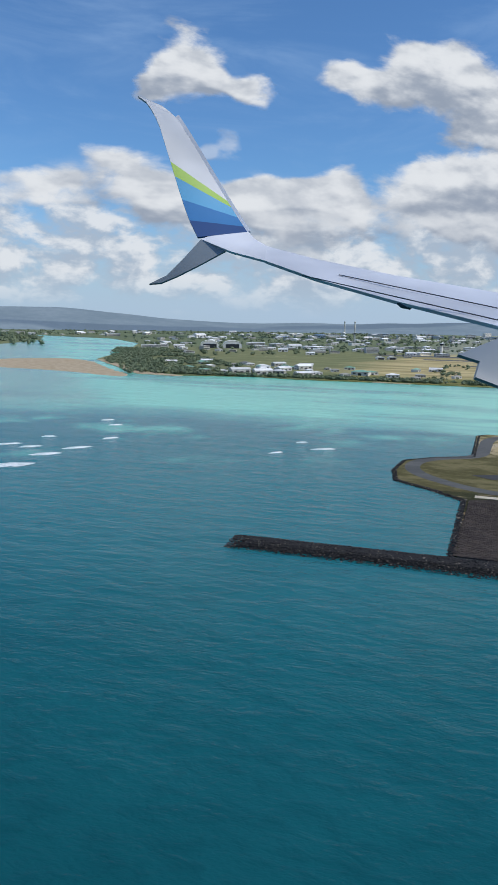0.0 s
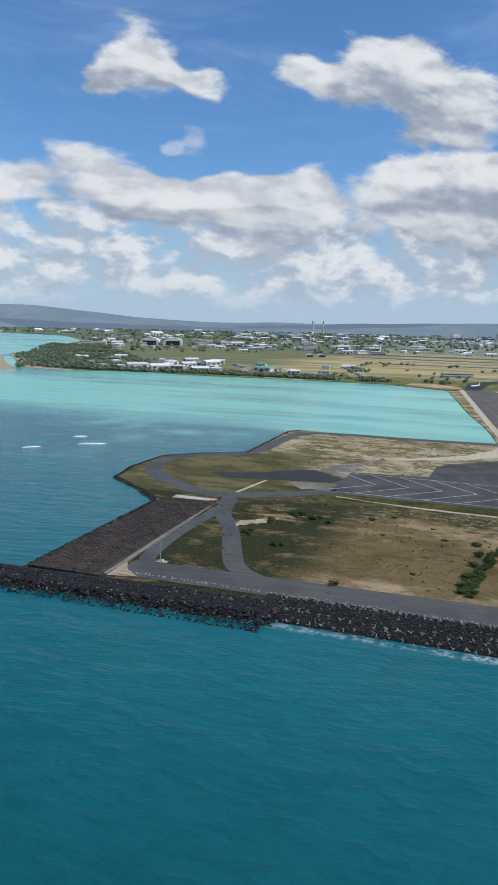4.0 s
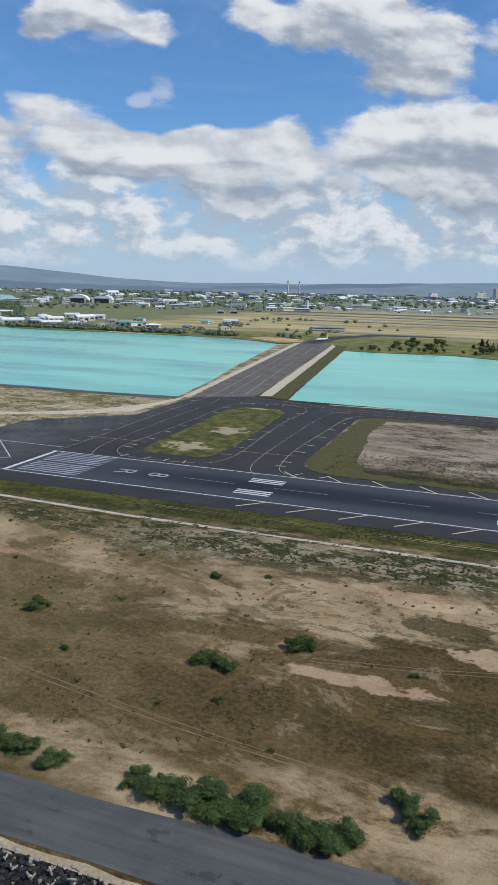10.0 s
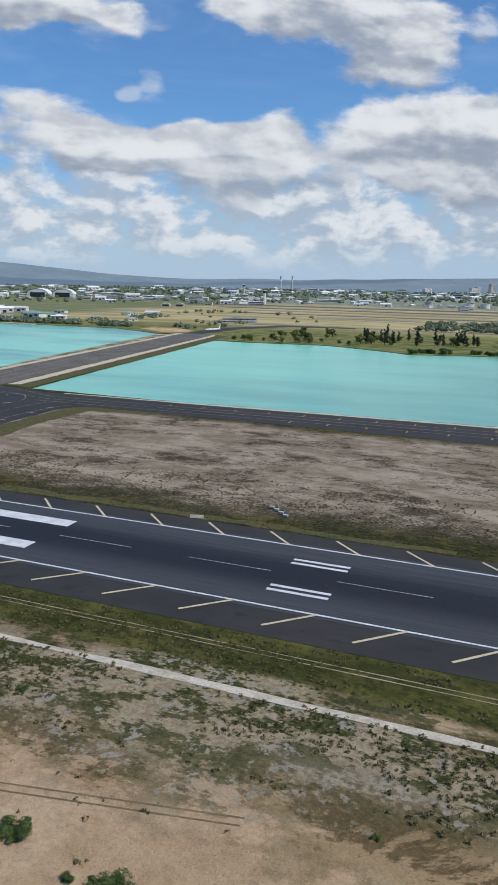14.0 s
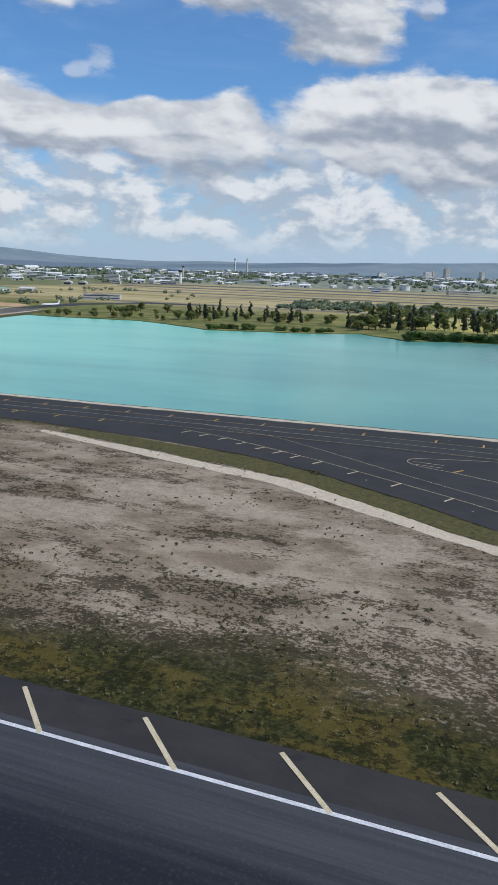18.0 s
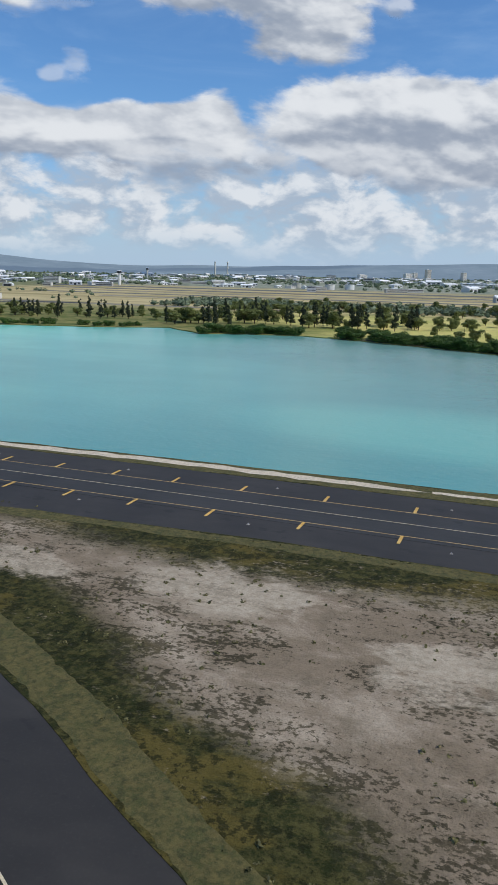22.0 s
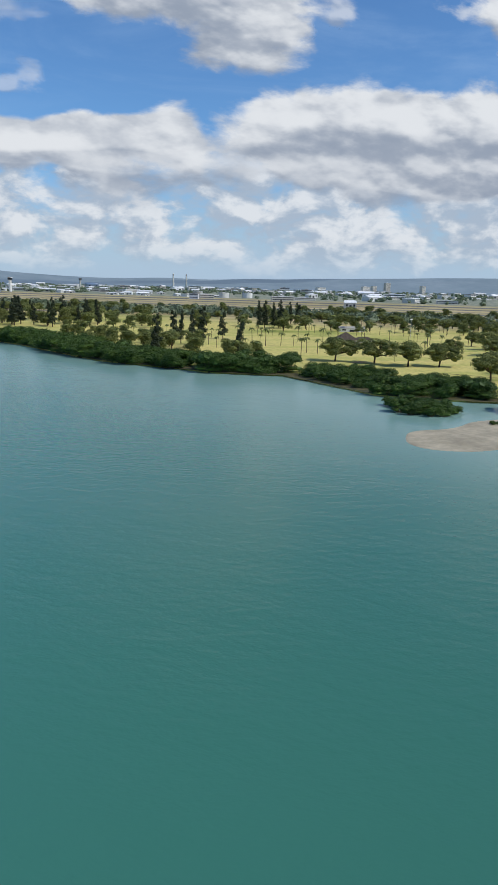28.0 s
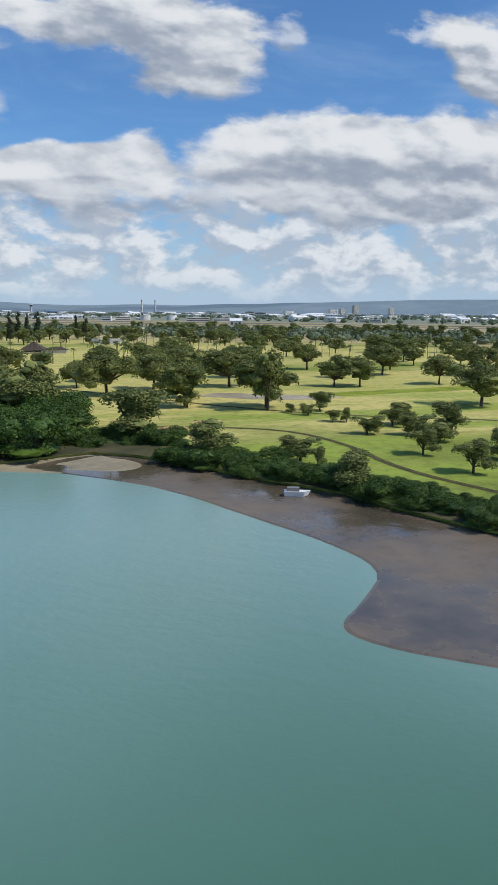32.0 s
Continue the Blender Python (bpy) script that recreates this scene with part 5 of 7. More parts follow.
def crown(lobes, count, size, seed, droop=0.0, core=0.6):
    """Leaf clumps round dense inner masses."""
    inner = lumps([l[0] for l in lobes for _ in range(3)], [1.0] * (3 * len(lobes)), seed, 1.0, 0.3)
    vs = np.array(inner[0]).reshape(len(lobes), 3, 12, 3)
    cs, rsz = np.array([l[0] for l in lobes]), np.array([l[1] for l in lobes])
    off = np.random.RandomState(seed).normal(size=(len(lobes), 3, 1, 3)) * 0.25
    vs = cs[:, None, None] + (vs - cs[:, None, None]) * rsz[:, None, None] * core * 0.8 + off * rsz[:, None, None]
    return join((vs.reshape(-1, 3).tolist(), inner[1]), leaves(lobes, count, size, seed, droop))


def limb(a, b, r0, r1, k=6):
    a, b = Vector(a), Vector(b)
    d = (b - a).normalized()
    s = d.orthogonal().normalized()
    t = d.cross(s)
    vs = [tuple(p + (s * math.cos(j * 2 * math.pi / k) + t * math.sin(j * 2 * math.pi / k)) * r) for p, r in ((a, r0), (b, r1)) for j in range(k)]
    return vs, [(j, (j + 1) % k, k + (j + 1) % k, k + j) for j in range(k)] + [tuple(range(k, 2 * k))]


def tree(kind, seed):
    """An Empty with trunk, limbs and crown; about 1 tall, to be scaled."""
    rnd = random.Random(seed)
    root = new(kind)
    root.empty_display_size = 0.1
    if kind == "monkeypod_tree":
        tops = [(rnd.uniform(-0.42, 0.42), rnd.uniform(-0.42, 0.42), rnd.uniform(0.36, 0.8)) for _ in range(13)]
        pcs = [limb((0, 0, 0), (0.02, 0.01, 0.3), 0.032, 0.026)] + [limb((0.02, 0.01, 0.28), q, 0.03, 0.008) for q in tops]
        part("trunk", mesh_of("trunk", *join(*pcs), M["bark"]), root)
        part("crown", mesh_of("crown", *crown([(q, (rnd.uniform(0.18, 0.28), rnd.uniform(0.18, 0.28), rnd.uniform(0.13, 0.2))) for q in tops] + [((0, 0, 0.72), (0.3, 0.3, 0.22))], 7000, 0.017, seed), M["leaf"]), root)
    elif kind == "round_tree":
        tops = [(rnd.uniform(-0.2, 0.2), rnd.uniform(-0.2, 0.2), rnd.uniform(0.26, 0.85)) for _ in range(11)]
        part("trunk", mesh_of("trunk", *join(limb((0, 0, 0), (0, 0, 0.3), 0.03, 0.022), *[limb((0, 0, 0.2), q, 0.02, 0.006) for q in tops]), M["bark"]), root)
        part("crown", mesh_of("crown", *crown([(q, (0.2, 0.2, 0.17)) for q in tops], 5000, 0.018, seed, 0.08), M["leaf"]), root)
    elif kind == "casuarina_tree":
        lob = [((rnd.uniform(-0.08, 0.08), rnd.uniform(-0.08, 0.08), z), (0.17 * (1.08 - z) + 0.05, 0.17 * (1.08 - z) + 0.05, 0.1)) for z in [0.2 + 0.1 * i for i in range(9)]]
        part("trunk", mesh_of("trunk", *limb((0, 0, 0), (0, 0, 0.95), 0.025, 0.005), M["bark"]), root)
        part("crown", mesh_of("crown", *crown(lob, 1500, 0.02, seed, 0.03), M["needle"]), root)
    elif kind == "coconut_palm":
        bend = rnd.uniform(-0.06, 0.06)
        part("trunk", mesh_of("trunk", *join(limb((0, 0, 0), (bend * 0.4, 0, 0.45), 0.018, 0.014), limb((bend * 0.4, 0, 0.44), (bend, 0, 0.86), 0.014, 0.011)), M["bark"]), root)
        pcs = []
        for i in range(15):
            a, rise = 2 * math.pi * i / 15 + rnd.uniform(-0.2, 0.2), rnd.uniform(-0.1, 0.35)
            v, c, s = [], math.cos(a), math.sin(a)
            for j in range(5):
                f = j / 4
                r, z = 0.24 * f, 0.86 + rise * 0.4 * f - 0.2 * f * f
                w = 0.028 * math.sin(math.pi * (0.12 + 0.86 * f))
                v += [(bend + r * c - s * w, r * s + c * w, z - w * 0.6), (bend + r * c, r * s, z), (bend + r * c + s * w, r * s - c * w, z - w * 0.6)]
            pcs.append((v, [q for j in range(4) for q in ((3 * j, 3 * j + 3, 3 * j + 4, 3 * j + 1), (3 * j + 1, 3 * j + 4, 3 * j + 5, 3 * j + 2))]))
        part("crown", mesh_of("crown", *join(*pcs), M["palm"]), root)
    else:
        tops = [(rnd.uniform(-0.5, 0.5), rnd.uniform(-0.5, 0.5), rnd.uniform(0.22, 0.62)) for _ in range(10)]
        part("stem", mesh_of("stem", *join(lumps([(0, 0, 0.0)], [0.3], seed, 0.4), *[limb((q[0] * 0.4, q[1] * 0.4, 0), q, 0.03, 0.01, 4) for q in tops]), M["bark"]), root)
        mat = M["leaf_dark"] if kind == "mangrove_bush" else M["leaf_dry"]
        part("foliage", mesh_of("foliage", *crown([(q, (rnd.uniform(0.2, 0.34), rnd.uniform(0.2, 0.34), rnd.uniform(0.2, 0.3))) for q in tops] + [((0, 0, 0.2), (0.6, 0.6, 0.25))], 8000 if kind == "mangrove_bush" else 5600, 0.018 if kind == "mangrove_bush" else 0.02, seed), mat), root)
    return root


STOCK = {k: [tree(k, 10 * i + j) for j in range(3)] for i, k in enumerate(("monkeypod_tree", "round_tree", "casuarina_tree", "coconut_palm", "mangrove_bush", "dry_shrub"))}
TAGS = {
    "monkeypod_tree": ("spreading green shade tree on the golf course lawn", "tree", "golf course shade trees"),
    "round_tree": ("rounded green tree on the golf course lawn", "tree", "golf course round trees"),
    "casuarina_tree": ("tall dark narrow needle tree beside the lagoon shore", "tree", "tall dark needle trees"),
    "coconut_palm": ("slim coconut palm on the golf course", "palm tree", "coconut palms"),
    "mangrove_bush": ("dense dark green mangrove bush at the water's edge", "bush", "shoreline mangrove bushes"),
    "dry_shrub": ("low dark green shrub on dry sandy ground", "shrub", "shrubs on the dry ground"),
}
used = {k: 0 for k in STOCK}
prnd = random.Random(11)


def plant(kind, x, y, h, wide=1.0, z=0.8):
    src = STOCK[kind][used[kind] % 3]
    m = pose(x, y, z, 0, 0, prnd.uniform(0, 360)) @ Matrix.Diagonal((h * wide, h * wide * prnd.uniform(0.85, 1.15), h, 1))
    if used[kind] < 3:
        ob = src
        ob.matrix_basis = m
    else:
        ob = copy_thing(src, Matrix())
        ob.matrix_basis = m
    used[kind] += 1
    return tagged(ob, *TAGS[kind])


def scatter(kind, n, poly, h0, h1, wide=1.0, gap=0.0, z=0.8):
    """n plants at random inside a polygon, not nearer to one another than gap."""
    xs, ys = [p[0] for p in poly], [p[1] for p in poly]
    put, tries = [], 0
    while len(put) < n and tries < n * 60:
        tries += 1
        x, y = prnd.uniform(min(xs), max(xs)), prnd.uniform(min(ys), max(ys))
        ins = False
        for i in range(len(poly)):
            (xa, ya), (xb, yb) = poly[i], poly[i - 1]
            if (ya > y) != (yb > y) and x < (xb - xa) * (y - ya) / (yb - ya) + xa:
                ins = not ins
        if ins and all((x - a) ** 2 + (y - b) ** 2 > gap * gap for a, b in put):
            put.append((x, y))
            plant(kind, x, y, prnd.uniform(h0, h1), wide, z)


EAST = [q for q in SHORE if q[0] >= 881 and q[1] <= 371 and q[1] > -70]
tagged(new("ground", mesh_of("muddy_bank", *ribbon(rough_line(EAST, 3.0, 0.6, 41, False), 6.5, 0.5, 0.95, 0.91), M["bank"])), "muddy bank with low growth along the lagoon shore", "bank", kind="structure")
# shade trees of the golf course
for x, y, h in ((1083, 134, 7.6), (1082, 164, 8), (1071, 155, 8.5), (1097, 129, 8.4), (1100, 167, 8.5), (1130, 161, 7), (1124, 162, 5.5), (1152, 163, 7), (1137, 122, 8), (1161, 207, 7.5), (1136, 212, 7.5), (1058, 193, 7.4), (1043, 177, 8.2), (1038, 215, 8), (1074, 187, 8), (1093, 184, 8), (1095, 209, 8), (1086, 148, 7), (1031, 225, 8), (1048, 213, 7.5), (1110, 190, 8), (1066, 172, 6), (1120, 215, 8), (1020, 232, 8), (1150, 190, 8), (1175, 180, 8), (1190, 215, 8), (1135, 185, 6.5)):
    plant("round_tree" if int(x + y) % 3 == 0 else "monkeypod_tree", x, y, h * (1.0 if int(x + y) % 3 == 0 else 1.12), 1.35 if int(x + y) % 3 == 0 else 1.12)
for x, y, h, w in ((1083, 132, 5.3, 4.4), (1096, 125, 10.5, 7.3), (1105, 123, 3.5, 4.3), (1099, 121, 1.7, 2.1), (1101, 118, 2.1, 2.9), (1102, 110, 2.0, 2.7), (1104, 109, 2.3, 2.2), (1102, 97, 2.8, 4.2), (1109, 103, 3.0, 3.8), (1112, 105, 3.5, 3.9), (1109, 95, 3.2, 5.0), (1102, 81, 3.5, 4.0), (1115, 96, 4.4, 5.2), (1109, 89, 2.7, 4.1), (1102, 70, 3.9, 4.2), (1110, 76, 3.7, 3.9), (1086, 81, 3.1, 4.0), (1087, 78, 2.3, 2.0), (1086, 66, 3.8, 5.3), (1076, 86, 4.6, 6.9), (1069, 102, 7.0, 8.4), (1003, 267, 3.0, 3.2), (1009, 241, 2.6, 2.8), (1050, 121, 9.0, 9.0), (1044, 132, 9.2, 9.0), (1054, 128, 9.4, 9.0), (1047, 140, 9.0, 9.0), (1038, 146, 8.6, 9.0), (1056, 116, 8.0, 8.0)):
    plant("round_tree", x, y, h * 1.06, 1.3 * w / h)
scatter("monkeypod_tree", 26, [(1040, 240), (1120, 225), (1230, 200), (1330, 260), (1200, 330), (1090, 300)], 6, 9, 1.1, 12)
scatter("monkeypod_tree", 46, [(860, 560), (1000, 470), (1180, 400), (1400, 420), (1350, 560), (1100, 600), (940, 690)], 7, 10, 1.2, 10)
scatter("round_tree", 70, [(830, 640), (1000, 500), (1180, 430), (1450, 380), (1500, 480), (1200, 620), (960, 740)], 6, 10, 1.3, 7)
scatter("coconut_palm", 86, [(960, 300), (1003, 232), (1080, 225), (1190, 220), (1300, 330), (1130, 420), (1000, 420), (950, 400)], 5.0, 8.5, 1.0, 5)
scatter("coconut_palm", 70, [(985, 300), (1010, 250), (1100, 240), (1200, 240), (1290, 330), (1140, 400), (1010, 410)], 4.0, 6.5, 1.15, 5)
scatter("round_tree", 44, [(1000, 400), (1140, 350), (1260, 300), (1330, 340), (1200, 430), (1020, 470)], 5, 8.5, 1.4, 7)
scatter("coconut_palm", 24, [(870, 480), (950, 420), (1010, 440), (950, 540)], 6, 8.5, 1.0, 6)
for x, y in ((1047, 410), (1051, 412), (1056, 410), (1061, 414), (1084, 462), (1089, 462), (990, 300), (985, 296), (1006, 330), (978, 300), (982, 305), (992, 250), (965, 262)):
    plant("casuarina_tree", x, y, prnd.uniform(12, 15), 0.75)
scatter("casuarina_tree", 40, [(800, 470), (860, 440), (900, 420), (960, 400), (985, 470), (900, 520), (815, 545)], 9, 15, 0.9, 5)
scatter("casuarina_tree", 20, [(700, 560), (790, 500), (800, 560), (730, 610)], 8, 13, 0.9, 6)
scatter("round_tree", 34, [(640, 600), (700, 560), (800, 480), (860, 470), (830, 560), (680, 680)], 4, 8, 1.4, 7)
scatter("round_tree", 16, [(596, 612), (640, 575), (690, 545), (700, 560), (640, 620)], 3.0, 5.5, 1.6, 6)
# mangroves along the lagoon
for poly, n, h0, h1, gap in (
    ([(814, 406), (838, 404), (866, 390), (868, 400), (840, 414), (816, 414)], 16, 5.0, 7.0, 4.0),
    ([(881, 372), (919, 302), (943, 242), (952, 250), (935, 300), (892, 382)], 54, 5.0, 8.0, 4.2),
    ([(943, 241), (973, 206), (988, 199), (996, 206), (980, 222), (952, 252)], 34, 4.5, 7.0, 3.6),
    ([(1001, 172), (1000, 160), (1013, 150), (1027, 146), (1034, 156), (1012, 172)], 22, 3.5, 6.0, 3.2),
    ([(992, 200), (1000, 178), (1012, 172), (1008, 196)], 12, 3.5, 6.0, 3.4),
    ([(1015, 125), (1027, 107), (1035, 98), (1051, 91), (1060, 95), (1058, 112), (1046, 134), (1034, 146), (1024, 138)], 62, 3.2, 6.5, 3.0),
    ([(1058, 95), (1066, 94), (1070, 92), (1074, 96), (1066, 112), (1058, 112)], 12, 2.0, 3.4, 2.6),
    ([(1069, 89), (1078, 75), (1085, 66), (1088, 57), (1092, 50), (1103, 34), (1107, 37), (1096, 55), (1091, 67), (1083, 79), (1074, 92)], 80, 1.6, 2.9, 1.3),
    ([(993, 140), (996, 132), (1003, 128), (1007, 131), (1004, 140), (998, 145)], 14, 2.4, 3.6, 2.0),
    ([(706, 482), (764, 460), (804, 454), (806, 462), (764, 470), (712, 490)], 14, 3.0, 5.5, 5.0),
):
    scatter("mangrove_bush", int(n * 0.92), poly, h0, h1, 1.25, gap * 0.85, 0.5)
for x, y, h in ((1057, 117, 7.4), (1049, 127, 7.6), (1060, 123, 7.2), (1053, 110, 6.4), (1045, 140, 7.2), (1040, 150, 6.6), (1052, 146, 6.6), (1054, 133, 7.6), (1061, 112, 6.0), (1036, 140, 6.6)):
    plant("mangrove_bush", x, y, h, 1.3, 0.6)
plant("mangrove_bush", 1006.5, 120.5, 1.3, 1.1, 0.1)
# dry shrubs on the reef ground: u, v, height, spread
for u, v, h, w in ((-18, -152, 1.6, 2), (-18, -146, 1.8, 2.2), (-18, -139, 1.5, 2), (-17, -128, 1.5, 1.8), (-16, -118, 1.6, 2), (-17, -107, 1.4, 2), (17, -124, 1.4, 1.8), (27, -119, 1.6, 2), (2, -125, 1.2, 2), (32, -131, 1.2, 1.6), (-51, -160, 1.2, 2.2), (-53, -90, 1.2, 1.8), (-85, -106, 1.6, 2.6), (-79, -94, 1.6, 3), (-72, -96, 1.5, 2.6), (-66, -99, 1.4, 2.6), (-88, -122, 1.5, 2.6), (-75, -131, 1.5, 2.4), (26, -121, 1.5, 2.0), (56, -125, 1.9, 1.8), (70, -124, 1.9, 1.8), (105, -130, 1.8, 2.2), (109, -131, 1.5, 2.0), (117, -121, 1.8, 1.8), (93, -98, 1.0, 1.6), (31, -134, 1.1, 1.8), (37, -127, 1.4, 1.6), (83, -135, 0.9, 1.4), (85, -160, 1.5, 2.4), (89, -160.4, 1.7, 2.4), (93, -160, 1.7, 2.4), (98, -160.6, 1.4, 2.4), (109, -160, 1.5, 2.2), (113, -160.6, 2.0, 2.6), (118, -161, 2.2, 2.6), (123, -160.6, 2.0, 2.6), (129, -161, 2.0, 2.4), (61, -161, 1.4, 2.4), (57, -160.4, 1.2, 2.4), (66, -165.4, 0.9, 2.0), (177.6, -107, 2.2, 1.5), (180.5, -106, 2.9, 1.5), (183.5, -105, 3.2, 1.5), (187, -104.4, 2.8, 1.5), (189.5, -104, 1.9, 1.6), (182.5, -108.4, 2.0, 1.7), (186, -107.4, 2.0, 1.6), (170.3, -108.6, 1.9, 1.2), (194, -111.6, 1.9, 1.8), (196.6, -112.8, 2.4, 1.7), (199, -114.6, 2.5, 1.7), (201, -116.4, 2.0, 1.7), (186.5, -123, 2.1, 1.6), (188.5, -121.6, 1.6, 1.8), (203.5, -121, 2.4, 1.7), (206, -119, 2.0, 1.8), (211.4, -101, 1.7, 1.6), (223, -104.6, 2.4, 1.7), (225.5, -106, 2.2, 1.8), (220, -107.6, 1.8, 1.8), (117.8, -120.2, 2.3, 1.6), (139, -151.6, 1.9, 1.6), (140.7, -154.4, 2.1, 1.7), (93.7, -99, 1.2, 1.6), (123, -160.8, 2.2, 2.4), (133, -160.4, 2.0, 2.4)):
    v = v + 0.8 if -161.5 < v < -159.5 else v
    big = 1.15 if u > 165 else 1.1
    x, y = W(u, v)
    plant("dry_shrub", x, y, h * big, w * 0.78, 0.8)
for i in range(17):
    x, y = W(-17 + 6.5 * i / 16 + prnd.uniform(-1.2, 1.2), -154 + 46 * i / 16 + prnd.uniform(-1.4, 1.4))
    plant("dry_shrub", x, y, prnd.uniform(1.2, 2.0), prnd.uniform(1.2, 1.8), 0.8)
for _ in range(46):
    u, v = prnd.uniform(-60, 260), prnd.uniform(-150, -80)
    x, y = W(u, v)
    plant("dry_shrub", x, y, prnd.uniform(0.35, 0.8), prnd.uniform(1.3, 2.2), 0.85)

scatter("round_tree", 44, [(800, 470), (860, 440), (905, 420), (990, 400), (1010, 470), (900, 530), (815, 550)], 6, 11, 1.4, 6)
scatter("round_tree", 30, [(940, 300), (960, 270), (990, 230), (1000, 245), (960, 330), (930, 400)], 5, 8, 1.3, 6)

# ---- low tufts on the reef ground ----
trs = np.random.RandomState(21)
for zone, n_t, s0, s1, cut in (((60, 330, -66.5, -56.5), 3200, 0.1, 0.3, -0.1), ((60, 420, -86, -70.5), 7000, 0.1, 0.34, -0.12), ((90, 420, -11, 24), 3400, 0.14, 0.34, -0.15), ((240, 430, 0, 92), 2600, 0.06, 0.15, 0.1), ((360, 560, 4, 100), 4200, 0.12, 0.34, -0.02), ((-120, 120, -155, -75), 2600, 0.16, 0.42, 0.05), ((120, 260, -125, -90), 500, 0.15, 0.4, 0.15), ((-130, -20, -8, 98), 1800, 0.2, 0.5, 0.0)):
    tp, ts = [], []
    u, v = trs.uniform(zone[0], zone[1], n_t), trs.uniform(zone[2], zone[3], n_t)
    for a, b in zip(u, v):
        if noise.noise((a * 0.05, b * 0.09, 4.0)) + 0.5 * noise.noise((a * 0.22, b * 0.3, 1.0)) < cut:
            continue
        if zone[0] >= 240 and zone[1] <= 430 and b > 92 - max(0, a - 270) * 0.50:
            continue
        if zone[0] == 360 and b < 103 - max(0, a - 348) * 0.56:
            continue
        tp.append((a, b, 0.95)), ts.append(trs.uniform(s0, s1))
    o = new("scrub_tufts", mesh_of("scrub_tufts", *leaves([(q, (r, r, r * 0.55)) for q, r in zip(tp, ts)], 11 * len(tp), 0.13, 31), M["tuft"]))
    o.matrix_world = REEF_POSE
    tagged(o, "low dark tufts of dry scrub scattered over sand and rubble", "scrub", kind="stuff")

# ---- mud flats, golf details ----
def shoal(points, mat, label, category, rim, step, amp, seed):
    """A low bank that slopes gently under the water at its edge."""
    for _ in range(2):
        points = [tuple(Vector(p).lerp(Vector(q), f)) for p, q in zip(points, points[1:] + points[:1]) for f in (0.25, 0.75)]
    line = rough_line(points, step, amp, seed)
    k = len(line)
    area = sum(line[i][0] * line[(i + 1) % k][1] - line[(i + 1) % k][0] * line[i][1] for i in range(k))
    vs, inner = [(x, y, SEA - 0.12) for x, y in line], []
    for i in range(k):
        d = Vector(line[(i + 1) % k]) - Vector(line[i - 1])
        s = Vector((-d.y, d.x)).normalized() * (rim if area > 0 else -rim)
        inner.append((line[i][0] + s.x, line[i][1] + s.y, SEA + 0.05 + 0.03 * noise.noise((line[i][0] * 0.2, line[i][1] * 0.2, seed))))
    fs = [(i, (i + 1) % k, k + (i + 1) % k, k + i) for i in range(k)] + [tuple(range(k, 2 * k))]
    tagged(new("ground", mesh_of("shoal", vs + inner, fs, mat)), label, category, kind="structure")


shoal([(1052, 87.5), (1060, 81), (1066, 75), (1069.5, 69.5), (1073.5, 60), (1077, 52), (1078.5, 45.5), (1075, 41), (1071.5, 37.5), (1072.5, 34), (1078, 29.5), (1088, 22), (1110, 18), (1104, 40), (1096, 54), (1089, 68), (1081, 78), (1073, 90), (1063, 94)], M["mud_dark"], "wet dark mud flat at low tide", "mud flat", 0.9, 1.5, 0.5, 21)
shoal([(987, 118), (982.5, 112), (980.5, 106), (982.5, 101.5), (988, 99), (994, 99.5), (1002, 103.5), (1008, 107), (1014, 107.5), (1025, 100.5), (1034, 92.5), (1051, 85), (1066, 80), (1070, 86), (1062, 95), (1050, 95), (1036, 101), (1024, 113), (1014, 126), (1004, 125), (996, 118)], M["mud"], "pale wet sand flat around the mangroves", "sand flat", 0.8, 1.5, 0.7, 22)
shoal([(118, 935), (152, 975), (136, 1080), (124, 1345), (40, 1400), (-90, 1330), (-150, 1230), (-40, 1140), (60, 1050)], M["sand"], "pale shoal beside the harbour entrance", "shoal", 14, 12, 5, 23)
plate("ground", rough_line([(150, 1000), (196, 955), (205, 962), (165, 1040), (142, 1330), (130, 1335)], 6, 2, 24), 0.95, M["sand"], "narrow sand beach", "beach", reef=False, thick=1.2)
plate("ground", rough_line([(414, 836), (448, 806), (456, 812), (420, 845)], 4, 1.2, 25), 0.95, M["sand"], "short sand beach beside the lagoon", "beach", reef=False, thick=1.2)
plate("ground", rough_line([(552, 745), (566, 700), (588, 690), (600, 712), (590, 745), (566, 760)], 5, 2, 26), 0.96, M["dirt"], "patch of bare orange dirt near the causeway", "dirt", reef=False, thick=0.8)
for x, y, a, b in ((1075, 108, 3.6, 2.8), (1082.6, 114, 2.5, 1.8), (1027, 228, 3.0, 2.2)):
    pts = [(a * math.cos(t) * (1 + 0.15 * math.sin(3 * t)), b * math.sin(t) * (1 + 0.2 * math.cos(2 * t))) for t in [k * math.pi / 12 for k in range(24)]]
    rim = [(p[0], p[1], 0.0) for p in pts] + [(p[0] * 0.8, p[1] * 0.8, 0.12) for p in pts] + [(0, 0, 0.06)]
    fs = [(k, (k + 1) % 24, 24 + (k + 1) % 24, 24 + k) for k in range(24)] + [(24 + k, 24 + (k + 1) % 24, 48) for k in range(24)]
    o = new("sand_bunker", mesh_of("sand_bunker", rim, fs, M["bunker"], True))
    o.matrix_world = pose(x, y, 0.9, 0, 0, 20)
    tagged(o, "orange sand bunker in the golf course lawn", "sand bunker", "golf course sand bunkers")
